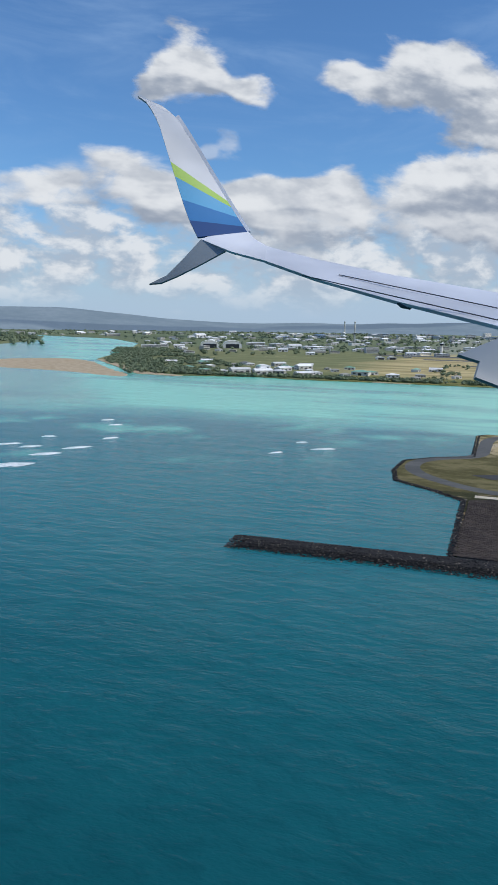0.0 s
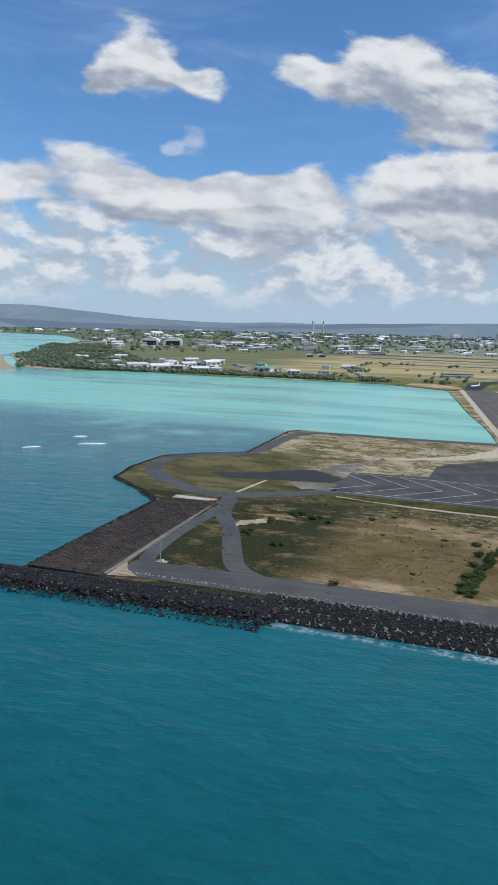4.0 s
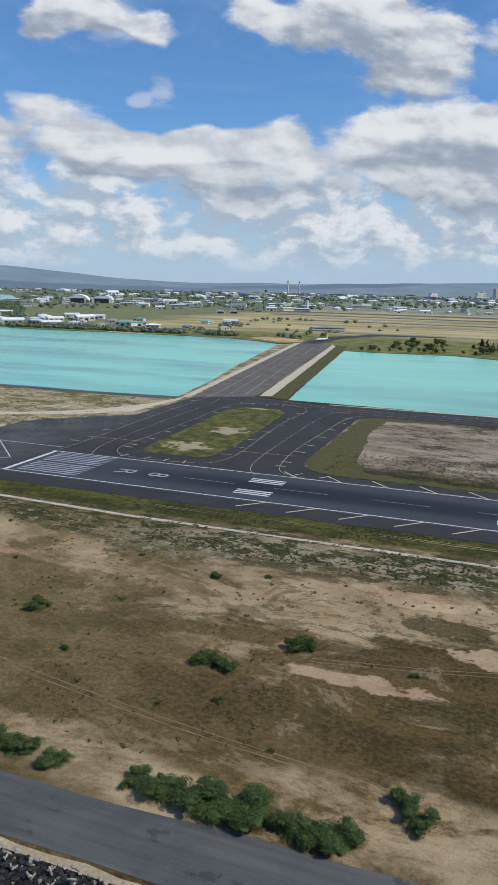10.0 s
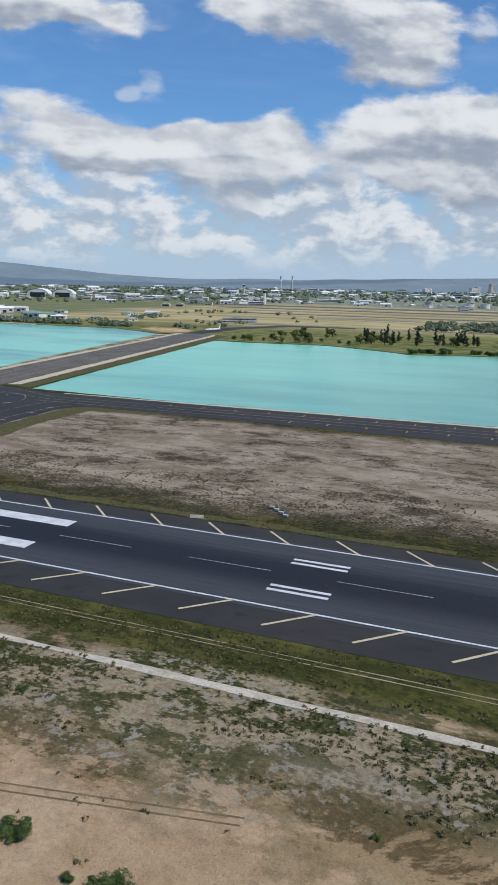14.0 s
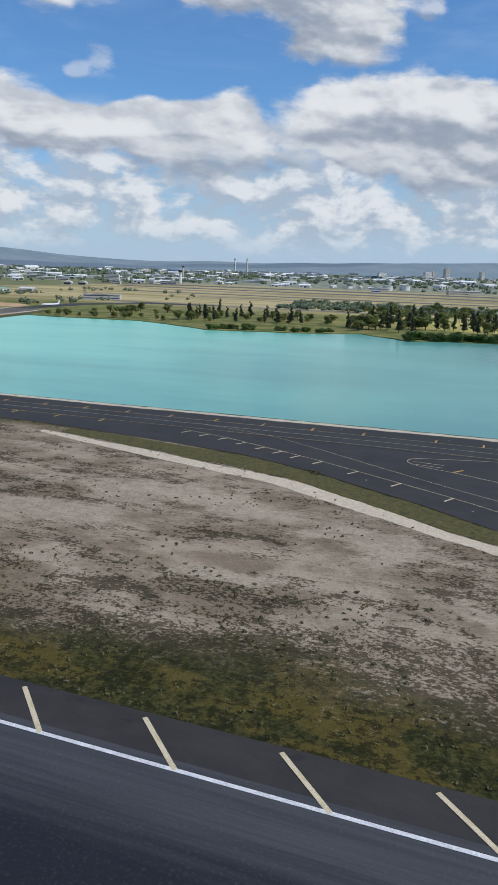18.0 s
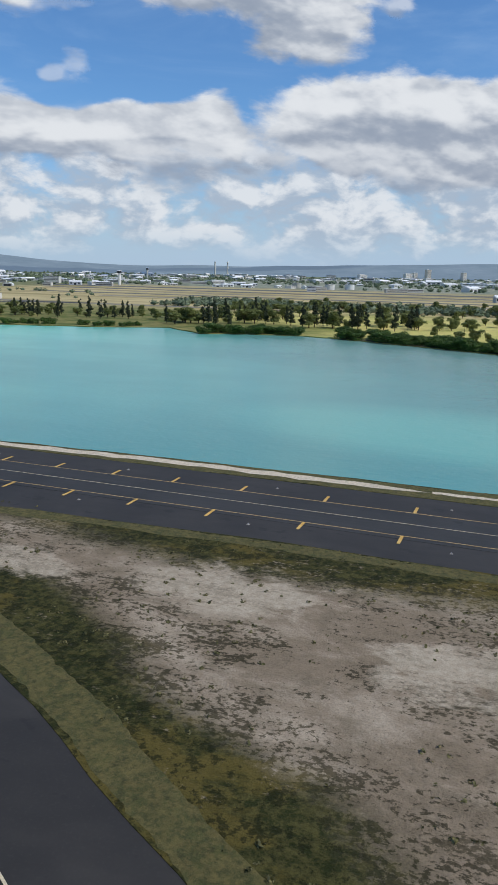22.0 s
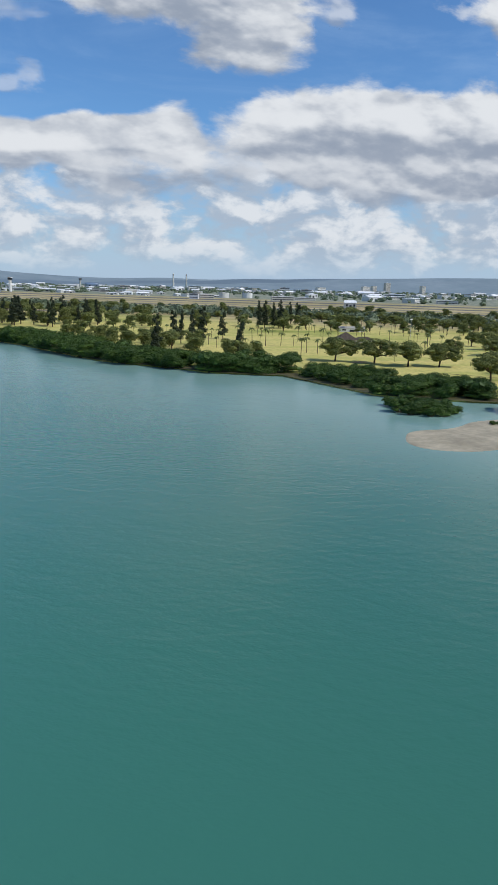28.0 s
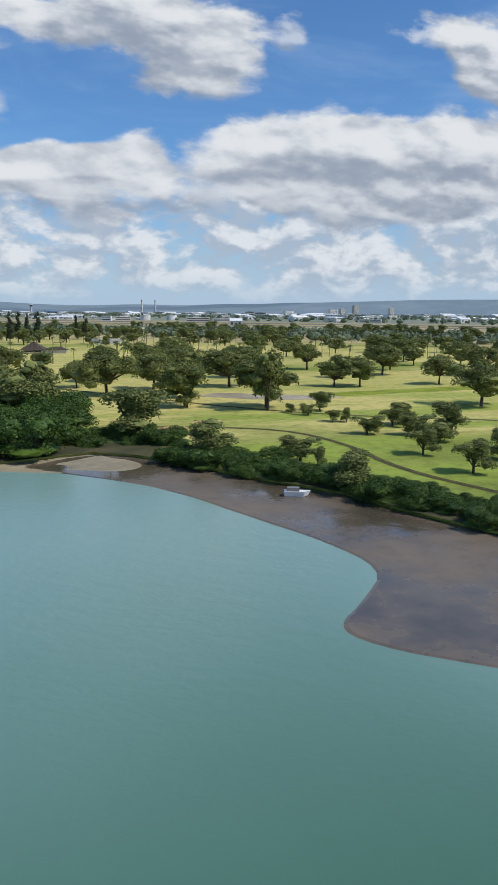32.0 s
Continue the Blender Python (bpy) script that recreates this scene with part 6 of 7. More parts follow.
for pts, w in (([(1066, 112), (1078, 110), (1092, 104), (1096, 90), (1095, 74), (1100, 60)], 1.0), ([(1040, 196), (1070, 160), (1100, 118), (1140, 100)], 1.0)):
    fine = [Vector(p) for p in pts]
    for _ in range(2):
        nxt = [fine[0]]
        for a, b in zip(fine, fine[1:]):
            nxt += [a.lerp(b, 0.25), a.lerp(b, 0.75)]
        fine = nxt + [fine[-1]]
    tagged(new("road", mesh_of("cart_path", *ribbon(fine, w / 2, w / 2, 0.94, 0.94), M["grass"])), "narrow worn golf cart path", "path", kind="structure")
pond = plate("ground", rough_line([(1088, 150), (1098, 142), (1112, 138), (1118, 142), (1106, 149), (1094, 155)], 3, 0.6, 27), 0.93, M["mud"], "muddy drainage bed across the golf course", "mud", reef=False, thick=0.5)
plate("ground", rough_line([(1118, 143), (1130, 146), (1160, 150), (1190, 158), (1190, 166), (1160, 158), (1130, 152), (1116, 149)], 4, 0.8, 28), 0.94, material("bright_reeds", mottled(rgb(128, 142, 34), rgb(158, 168, 52), 0.3), 0.9), "bright yellow-green reeds along a ditch", "reeds", reef=False, thick=0.5)
boat = new("moored_boat")
boat.matrix_world = pose(1080.2, 66.6, SEA + 0.06, 0, 0, -20)
tagged(boat, "small pale flat-bottomed boat lying on the mud", "boat")
hull = [(-1.0, -0.35, 0), (0.8, -0.35, 0), (1.25, 0, 0.1), (0.8, 0.35, 0), (-1.0, 0.35, 0), (-1.1, -0.5, 0.5), (0.9, -0.5, 0.5), (1.5, 0, 0.6), (0.9, 0.5, 0.5), (-1.1, 0.5, 0.5)]
part("hull", mesh_of("hull", hull, [(4, 3, 2, 1, 0), (0, 1, 6, 5), (1, 2, 7, 6), (2, 3, 8, 7), (3, 4, 9, 8), (4, 0, 5, 9), (5, 6, 7, 8, 9)], M["roof"]), boat)
part("cabin", mesh_of("cabin", *box((-0.8, -0.35, 0.5), (0.4, 0.35, 0.85)), M["roof_grey"]), boat)


# ---- buildings ----
def arch(w, d, h, k=12):
    vs, fs = [], []
    for y in (-d / 2, d / 2):
        vs += [(-w / 2 * math.cos(math.pi * i / k), y, h * (0.35 + 0.65 * math.sin(math.pi * i / k))) for i in range(k + 1)]
    for i in range(k):
        fs.append((i, i + 1, i + k + 2, i + k + 1))
    return vs, fs


def gable(w, d, h0, h1, over=0.06):
    a, b = w / 2 * (1 + over), d / 2 * (1 + over)
    vs = [(-a, -b, h0), (a, -b, h0), (a, b, h0), (-a, b, h0), (-a, 0, h1), (a, 0, h1)]
    return vs, [(0, 1, 5, 4), (2, 3, 4, 5), (1, 2, 5), (3, 0, 4), (3, 2, 1, 0)]


def hip(w, d, h0, h1, over=0.08, ridge=0.15):
    a, b, r = w / 2 * (1 + over), d / 2 * (1 + over), w / 2 * ridge
    vs = [(-a, -b, h0), (a, -b, h0), (a, b, h0), (-a, b, h0), (-r, 0, h1), (r, 0, h1)]
    return vs, [(0, 1, 5, 4), (2, 3, 4, 5), (1, 2, 5), (3, 0, 4), (3, 2, 1, 0)]


def building(kind, w, d, h, roof="roof", label="", cat="building", group=""):
    root = new(kind)
    wall = part("wall", mesh_of("wall", *box((-w / 2, -d / 2, 0), (w / 2, d / 2, h)), M["wall"]), root)
    if kind == "hangar":
        wall.data = mesh_of("wall", *join(box((-w / 2, -d / 2 + 0.4, 0), (w / 2, d / 2, h * 0.36))), M["wall"])
        part("roof", mesh_of("roof", *arch(w * 1.04, d, h), M["roof"], True), root)
        k = 12
        ends = [(-w / 2 * math.cos(math.pi * i / k), -d / 2 + 0.3, h * (0.3 + 0.62 * math.sin(math.pi * i / k))) for i in range(k + 1)]
        part("gable_wall", mesh_of("gable_wall", ends + [(w / 2, -d / 2 + 0.3, 0), (-w / 2, -d / 2 + 0.3, 0)], [tuple(range(k + 3))], M["wall"]), root)
        part("door", mesh_of("door", *box((-w * 0.36, -d / 2 - 0.1, 0), (w * 0.36, -d / 2 + 0.28, h * 0.55)), M["dark"]), root)
    elif kind in ("house", "shed"):
        part("roof", mesh_of("roof", *(gable if kind == "shed" else hip)(w, d, h, h * 1.45), M[roof]), root)
        part("door", mesh_of("door", *box((-w * 0.1, -d / 2 - 0.06, 0), (w * 0.1, -d / 2, h * 0.6)), M["dark"]), root)
        for s in (-0.32, 0.32):
            part("window", mesh_of("window", *box((w * s - w * 0.08, -d / 2 - 0.06, h * 0.35), (w * s + w * 0.08, -d / 2, h * 0.75)), M["dark"]), root)
    else:
        part("roof", mesh_of("roof", *join(box((-w / 2 - 0.15, -d / 2 - 0.15, h), (w / 2 + 0.15, d / 2 + 0.15, h + 0.35)), box((-w * 0.2, -d * 0.2, h + 0.35), (w * 0.05, d * 0.15, h + 1.1))), M[roof]), root)
        n = max(1, int(h / 2.2))
        for i in range(n):
            z = h * (i + 0.45) / n
            part("window_band", mesh_of("window_band", *box((-w * 0.46, -d / 2 - 0.05, z), (w * 0.46, -d / 2, z + h * 0.32 / n)), M["dark"]), root)
    return tagged(root, label, cat, group)


def put(ob, x, y, turn=0.0, scale=(1, 1, 1), z=0.9):
    ob.matrix_basis = pose(x, y, z, 0, 0, turn) @ Matrix.Diagonal((*scale, 1))
    return ob


h1 = put(building("hangar", 46, 40, 19, label="large white arched aircraft hangar with dark doors", cat="hangar", group="large arched hangars"), 456, 1825, -14)
for x, y in ((511, 1815),):
    put(copy_thing(h1, Matrix()), x, y, -14)
a1 = put(building("hangar", 16, 12, 6, label="small white arched aircraft shelter on the airfield", cat="aircraft shelter", group="small arched shelters"), 668, 1318, -14)
put(copy_thing(a1, Matrix()), 692, 1316, -14)
put(building("terminal", 40, 12, 5.5, "roof_grey", "low grey airport fire station with white roof", "building"), 676, 836, -12)
put(building("terminal", 30, 22, 13, "roof_grey", "square grey airport block with window bands", "building"), 770, 1564, -14)
blocks = [building("warehouse", 30, 14, 5, "roof", "long white flat-roofed airport warehouse", "warehouse", "white airport warehouses"), building("warehouse", 18, 12, 6, "roof_grey", "grey flat-roofed airport workshop", "warehouse", "grey airport workshops"), building("shed", 22, 13, 5, "roof", "white gable-roofed airport shed", "shed", "white airport sheds")]
seen_once = set()


def place(src, x, y, turn, s=(1, 1, 1)):
    if src.name in seen_once:
        src = copy_thing(src, Matrix())
    seen_once.add(src.name)
    return put(src, x, y, turn, s)


brnd = random.Random(5)
for x, y, k, sx in ((320, 1834, 0, 2.2), (375, 1807, 2, 1.2), (547, 1659, 0, 1.0), (580, 1631, 2, 1.0), (642, 1577, 0, 1.2), (673, 1551, 1, 1.2), (588, 1483, 2, 0.8), (808, 1453, 2, 1.0), (756, 1371, 1, 0.8), (856, 1405, 0, 1.0), (783, 1653, 1, 1.4), (755, 1824, 0, 1.6), (865, 1596, 2, 1.3), (800, 1665, 0, 1.2), (1011, 1810, 0, 1.6), (1204, 1232, 0, 0.8), (1174, 1190, 1, 0.8), (1075, 1761, 1, 1.6), (1278, 813, 2, 0.6), (1309, 1151, 0, 1.2), (1360, 1190, 0, 1.2), (1123, 1399, 2, 1.0), (700, 1690, 0, 1.4), (625, 1720, 0, 1.3), (900, 1700, 0, 1.4), (960, 1640, 2, 1.4), (1090, 1640, 0, 1.6), (1150, 1560, 2, 1.3)):
    place(blocks[k], x, y, -14 + brnd.uniform(-6, 6), (sx, 1, brnd.uniform(0.8, 1.3)))
homes = [building("house", 14, 9, 3.2, "roof", "pale house with a white hipped roof near the shore", "house", "white-roofed houses"), building("house", 16, 10, 3.4, "roof_green", "pale house with a green hipped roof near the shore", "house", "green-roofed houses"), building("house", 12, 9, 3.2, "roof_grey", "pale house with a grey hipped roof", "house", "grey-roofed houses"), building("shed", 18, 9, 4.0, "roof", "long pale shed with a white gable roof near the shore", "shed", "pale waterfront sheds")]
for x, y, k, s in ((317, 972, 3, 1.4), (345, 985, 0, 1.3), (369, 1033, 3, 1.2), (359, 1103, 0, 1.2), (290, 990, 3, 1.5), (397, 1135, 3, 1.2), (451, 946, 1, 1.5), (467, 950, 1, 1.2), (478, 905, 0, 1.2), (493, 870, 2, 0.9), (540, 800, 2, 0.7), (343, 1050, 0, 1.0), (270, 1010, 0, 1.0), (250, 1030, 1, 1.0), (300, 1060, 0, 1.1), (330, 1150, 2, 1.0), (280, 1120, 0, 1.0), (410, 1060, 3, 1.4), (430, 1100, 3, 1.2), (440, 1010, 2, 1.0), (520, 905, 2, 1.0), (560, 880, 2, 0.9), (240, 1090, 1, 1.0), (390, 960, 0, 1.1), (420, 930, 2, 1.0), (360, 930, 3, 1.3), (300, 1010, 0, 1.2)):
    place(homes[k], x, y, brnd.uniform(-40, 20), (s, s, s))
for _ in range(60):
    x, y = brnd.uniform(230, 640), brnd.uniform(1000, 1330)
    if 0.6 * x + 0.8 * y < 1180:
        place(homes[brnd.choice((0, 0, 2, 3, 1))], x, y, brnd.choice((-14, -40, 50)) + brnd.uniform(-8, 8), (brnd.uniform(0.7, 1.1),) * 3)
far_kinds = blocks + homes
for i in range(560):
    a, r = radians(brnd.uniform(42, 100)), brnd.uniform(1500, 3500)
    x, y = 528 + r * math.cos(a), r * math.sin(a)
    if x < 330 and y < 2900 or noise.noise((x / 300, y / 300, 7)) < -0.12:
        continue
    s = brnd.uniform(0.6, 1.5) * (0.7 + r / 4500)
    place(far_kinds[brnd.choice((0, 0, 1, 2, 3, 3, 5, 6))], x, y, brnd.uniform(-30, 60), (s, s, s * brnd.uniform(0.7, 1.2)))


def drum(r, h, k=20, cap=0.06):
    vs = [(r * math.cos(2 * math.pi * j / k), r * math.sin(2 * math.pi * j / k), z) for z in (0, h) for j in range(k)] + [(0, 0, h * (1 + cap))]
    return vs, [(j, (j + 1) % k, k + (j + 1) % k, k + j) for j in range(k)] + [(k + j, k + (j + 1) % k, 2 * k) for j in range(k)]


for x, y in ((1229, 1417), (1249, 1295), (1299, 1320)):
    t = new("storage_tank")
    part("shell", mesh_of("shell", *drum(9, 9), M["wall"]), t)
    part("rail", mesh_of("rail", *drum(9.2, 0.5, cap=0.0), M["steel"]), t).location = (0, 0, 8.7)
    part("stair", mesh_of("stair", *box((8.9, -1, 0), (9.8, 1, 8.5)), M["steel"]), t)
    tagged(put(t, x, y), "white cylindrical fuel storage tank", "storage tank", "white fuel tanks")
for x, y, hh in ((890, 1465, 22), (1068, 2300, 26)):
    t = new("control_tower")
    part("shaft", mesh_of("shaft", *drum(2.6, hh, 12), M["wall"]), t)
    part("cab", mesh_of("cab", *drum(4.2, 4.0, 12), M["dark"]), t).location = (0, 0, hh)
    part("roof", mesh_of("roof", *drum(4.6, 0.7, 12, 0.8), M["roof"]), t).location = (0, 0, hh + 4)
    tagged(put(t, x, y), "white airport control tower with a dark glass cab", "control tower")
for x, y in ((1560, 3480), (1625, 3500)):
    t = new("chimney_stack")
    part("shaft", mesh_of("shaft", *limb((0, 0, 0), (0, 0, 64), 4.5, 3.2, 12), M["wall"]), t)
    part("band", mesh_of("band", *drum(3.9, 4, 12, 0), M["roof_grey"]), t).location = (0, 0, 56)
    tagged(put(t, x, y), "tall pale power station chimney in the distance", "chimney", "power station chimneys")
for x, y, w, hh in ((2430, 3060, 26, 44), (2300, 3000, 40, 26), (2560, 2980, 22, 34), (2380, 3090, 22, 30), (2150, 3140, 46, 18)):
    put(building("apartment_block", w, 16, hh, "roof", "distant pale high-rise apartment block", "apartment block", "distant apartment blocks"), x, y, 20)
club = new("clubhouse")
part("wall", mesh_of("wall", *box((-3.6, -3.6, 0), (3.6, 3.6, 1.5)), M["wall"]), club)
part("roof", mesh_of("roof", *hip(9, 9, 1.5, 4.6, 0.08, 0.05), M["roof_thatch"]), club)
part("window_band", mesh_of("window_band", *box((-3.2, -3.68, 0.4), (3.2, -3.6, 1.2)), M["dark"]), club)
part("side_roof", mesh_of("side_roof", *hip(9, 5, 1.3, 2.6, 0.08, 0.4), M["roof_thatch"]), club).location = (8.5, 1, 0)
part("side_wall", mesh_of("side_wall", *box((4.4, -1.2, 0), (12.6, 3.2, 1.3)), M["wall"]), club)
part("terrace_wall", mesh_of("terrace_wall", *box((-8, -5.2, 0), (5, -4.9, 0.8)), M["concrete"]), club)
tagged(put(club, 1058, 312, -10), "golf clubhouse with a steep dark pyramid roof", "clubhouse")
put(building("shed", 14, 4, 2.0, "roof_grey", "low long shed at the edge of the golf course", "shed"), 1094, 388, -10)
pole = new("light_pole")
part("mast", mesh_of("mast", *limb((0, 0, 0), (0, 0, 9), 0.14, 0.1), M["steel"]), pole)
part("lamp_head", mesh_of("lamp_head", *box((-0.6, -0.2, 9), (0.6, 0.2, 9.5)), M["roof"]), pole)
tagged(put(pole, 1106, 342), "tall pale floodlight pole beside the golf course", "light pole")


# ---- airliner on the causeway taxiway ----
def airliner():
    root = new("airliner")
    k, vs, fs = 12, [], []
    prof = [(-9, 0.15, 1.9), (-8.2, 0.5, 1.75), (-6, 0.9, 1.5), (-3, 0.98, 1.4), (4, 0.98, 1.4), (6.5, 0.95, 1.4), (8, 0.75, 1.3), (8.9, 0.35, 1.2), (9.2, 0.05, 1.15)]
    for x, r, z in prof:
        vs += [(x, r * math.cos(2 * math.pi * j / k), z + r * math.sin(2 * math.pi * j / k)) for j in range(k)]
    for i in range(len(prof) - 1):
        fs += [(i * k + j, i * k + (j + 1) % k, (i + 1) * k + (j + 1) % k, (i + 1) * k + j) for j in range(k)]
    part("fuselage", mesh_of("fuselage", vs, fs, M["roof"], True), root)
    for s in (1, -1):
        wing = [(1.5, 0.6 * s, 1.0), (-1.6, 0.6 * s, 1.0), (-3.6, 8.2 * s, 1.7), (-2.6, 8.2 * s, 1.7)]
        part("wing", mesh_of("wing", [(x, y, z + q) for q in (0.0, 0.16) for x, y, z in wing], [(0, 1, 2, 3), (7, 6, 5, 4), (0, 4, 5, 1), (1, 5, 6, 2), (2, 6, 7, 3), (3, 7, 4, 0)], M["steel"]), root)
        part("engine", mesh_of("engine", *drum(0.5, 1.8, 12, 0.1), M["steel"]), root, m=pose(-0.6, 2.7 * s, 0.75, 0, 90, 0))
        tp = [(-7.0, 0.3 * s, 1.9), (-8.4, 0.3 * s, 1.9), (-9.2, 3.0 * s, 2.1), (-8.5, 3.0 * s, 2.1)]
        part("tailplane", mesh_of("tailplane", [(x, y, z + q) for q in (0.0, 0.1) for x, y, z in tp], [(0, 1, 2, 3), (7, 6, 5, 4), (0, 4, 5, 1), (1, 5, 6, 2), (2, 6, 7, 3), (3, 7, 4, 0)], M["steel"]), root)
        part("main_wheel", mesh_of("main_wheel", *drum(0.3, 0.35, 10), M["dark"]), root, m=pose(-0.8, 1.1 * s, 0.3, 90, 0, 0))
    fin = [(-6.6, 2.2), (-8.6, 2.0), (-9.6, 5.2), (-8.5, 5.2)]
    part("tail_fin", mesh_of("tail_fin", [(x, y, z) for y in (-0.1, 0.1) for x, z in fin], [(0, 1, 2, 3), (7, 6, 5, 4), (0, 4, 5, 1), (1, 5, 6, 2), (2, 6, 7, 3), (3, 7, 4, 0)], M["roof"]), root)
    part("nose_wheel", mesh_of("nose_wheel", *drum(0.25, 0.25, 10), M["dark"]), root, m=pose(6.6, 0.12, 0.25, 90, 0, 0))
    return tagged(root, "white twin-engined airliner on the causeway taxiway", "airliner")


put(airliner(), 617, 709, 205, z=1.0)

# ---- airfield strips and far woods ----
for v0, w, u0, u1, mat, z in ((640, 18, -60, 260, "grey", 0.92), (820, 24, -40, 1600, "grey", 0.92), (905, 26, -200, 1600, "road", 0.93), (985, 20, -200, 1600, "grey", 0.92), (1080, 40, -300, 1600, "road", 0.92), (1210, 60, -420, 1500, "road", 0.93), (760, 12, 150, 1500, "road", 0.93)):
    plate("runway", [(u0, v0 - w / 2), (u1, v0 - w / 2), (u1, v0 + w / 2), (u0, v0 + w / 2)], z, M[mat], "worn paved strip of the distant airfield", "runway", thick=0.5)
plate("taxiway", [(-42, 460), (-58, 470), (-60, 560), (-20, 640), (60, 650), (60, 630), (-10, 615), (-36, 560)], 0.97, M["taxi"], "taxiway curving from the causeway onto the airfield", "taxiway", thick=0.5)

frs = np.random.RandomState(8)
fp, fs_ = [], []


def wood(n, make, s0, s1):
    for _ in range(n):
        p = make()
        if p is not None:
            s = frs.uniform(s0, s1)
            fp.append((p[0], p[1], 0.9 + s * 0.55)), fs_.append(s)


def far_spot():
    a, r = radians(frs.uniform(38, 103)), 1450 + 2300 * frs.uniform(0, 1) ** 0.8
    x, y = 528 + r * math.cos(a), r * math.sin(a)
    return (x, y) if noise.noise((x / 260, y / 160, 1.5)) > -0.1 and not (x < 330 and y < 2900) else None


def west_spot():
    x, y = frs.uniform(140, 330), frs.uniform(1000, 1750)
    return (x, y) if noise.noise((x / 90, y / 120, 3.0)) > -0.25 and x > 138 + (y - 1340) * 0.2 else None


def shore_spot():
    f = frs.uniform(0, 1)
    x, y = 195 + 345 * f, 985 - 235 * f + (18 if f > 0.3 else 8)
    return (x + frs.uniform(-6, 6) + 8, y + frs.uniform(-3, 16)) if noise.noise((x / 40, 2, 3.0)) > -0.15 else None


def belt_spot():
    u, v = frs.uniform(120, 1500), frs.uniform(640, 745)
    return W(u, v) if noise.noise((u / 120, v / 60, 5.0)) > -0.3 else None


def fields_spot():
    u, v = frs.uniform(-260, 0), frs.uniform(520, 900)
    return W(u, v) if noise.noise((u / 60, v / 50, 9.0)) > 0.15 else None


def leftwest_spot():
    x, y = frs.uniform(-700, 60), frs.uniform(1900, 3000)
    return (x, y) if y > 1980 - 0.1 * x else None


wood(3400, far_spot, 3, 7), wood(1500, west_spot, 2.5, 5), wood(420, shore_spot, 2.2, 4.5), wood(1500, belt_spot, 2.5, 5.5), wood(260, fields_spot, 2, 4), wood(500, leftwest_spot, 5, 9)
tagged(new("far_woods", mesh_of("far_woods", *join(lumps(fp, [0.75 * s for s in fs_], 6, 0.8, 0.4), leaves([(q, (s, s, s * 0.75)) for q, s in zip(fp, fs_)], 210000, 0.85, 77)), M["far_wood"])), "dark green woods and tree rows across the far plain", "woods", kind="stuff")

# ---- clouds ----
def cloud_mat(lobes, grain, seed, floor, thick):
    """Heaped cumulus: soft round masses broken up by billows, pale on the sunward side and grey below."""
    m = bpy.data.materials.new("cumulus")
    m.use_nodes = True
    n = Nodes(m.node_tree)
    p = n.coord()
    wob = n.add("ShaderNodeTexNoise")
    n.put(wob.inputs["Vector"], n.vmath("ADD", p, (0.0, seed * 977.0, 0.0)))
    wob.inputs["Scale"].default_value, wob.inputs["Detail"].default_value = 0.9 / grain, 1.6
    shift = n.add("ShaderNodeVectorMath", operation="SCALE")
    n.put(shift.inputs[0], n.vmath("SUBTRACT", wob.outputs["Color"], (0.5, 0.5, 0.5)))
    shift.inputs["Scale"].default_value = 0.75 * grain
    bent = n.vmath("ADD", p, shift.outputs[0])

    def mass(v):
        """How deep in the heap a point lies."""
        total = 0.0
        for x, z, rx, rz in lobes:
            d = n.vmath("MULTIPLY", n.vmath("SUBTRACT", v, (float(x), 0.0, float(z))), (0.72 / rx, 0.0, 0.72 / rz))
            c = n.math("SUBTRACT", 1.0, n.vmath("DOT_PRODUCT", d, d), clamp=True)
            total = n.math("MULTIPLY_ADD", c, c, total)
        return n.math("MINIMUM", total, 1.25)

    def billow(off):
        v = n.vmath("MULTIPLY", n.vmath("ADD", n.vmath("ADD", p, (0.0, seed * 977.0, 0.0)), off), (0.8, 1.0, 1.8))
        f = n.noise(v, 1.15 / grain, 9, 0.60, 2.1, 0.2)
        w = n.add("ShaderNodeTexVoronoi", feature="SMOOTH_F1")
        n.put(w.inputs["Vector"], n.vmath("ADD", v, shift.outputs[0]))
        w.inputs["Scale"].default_value, w.inputs["Detail"].default_value, w.inputs["Roughness"].default_value = 2.1 / grain, 2.0, 0.5
        return n.math("ADD", n.math("MULTIPLY", n.math("SUBTRACT", f, 0.5), 1.9), n.math("MULTIPLY", n.math("SUBTRACT", 0.45, w.outputs["Distance"]), 0.42))

    here, rough = mass(bent), billow((0.0, 0.0, 0.0))
    body = n.math("ADD", here, rough)
    alpha = n.math("MULTIPLY", n.math("MULTIPLY", n.step(body, 0.20, 0.86), n.step(here, 0.03, 0.26)), thick)
    x, y, z = n.xyz(p)
    alpha = n.math("MULTIPLY", alpha, n.step(n.math("ADD", z, n.math("MULTIPLY", rough, 120.0)), floor, floor + 260.0))
    form = n.math("SUBTRACT", mass(p), mass(n.vmath("ADD", p, (0.15 * grain, 0.0, 0.45 * grain))))
    flat = n.vmath("MULTIPLY", p, (0.75, 1.0, 1.7))
    soft = n.math("SUBTRACT", n.noise(flat, 1.3 / grain, 4, 0.5), n.noise(n.vmath("ADD", flat, (0.12 * grain, 0.0, 0.36 * grain)), 1.3 / grain, 4, 0.5))
    fold = n.math("SUBTRACT", rough, billow((0.05 * grain, 0.0, 0.11 * grain)))
    light = n.math("ADD", n.math("MULTIPLY", n.step(form, -0.50, 0.60), 0.46), n.math("ADD", n.math("MULTIPLY", n.step(soft, -0.20, 0.18), 0.42), n.math("MULTIPLY", n.step(fold, -0.40, 0.40), 0.12)))
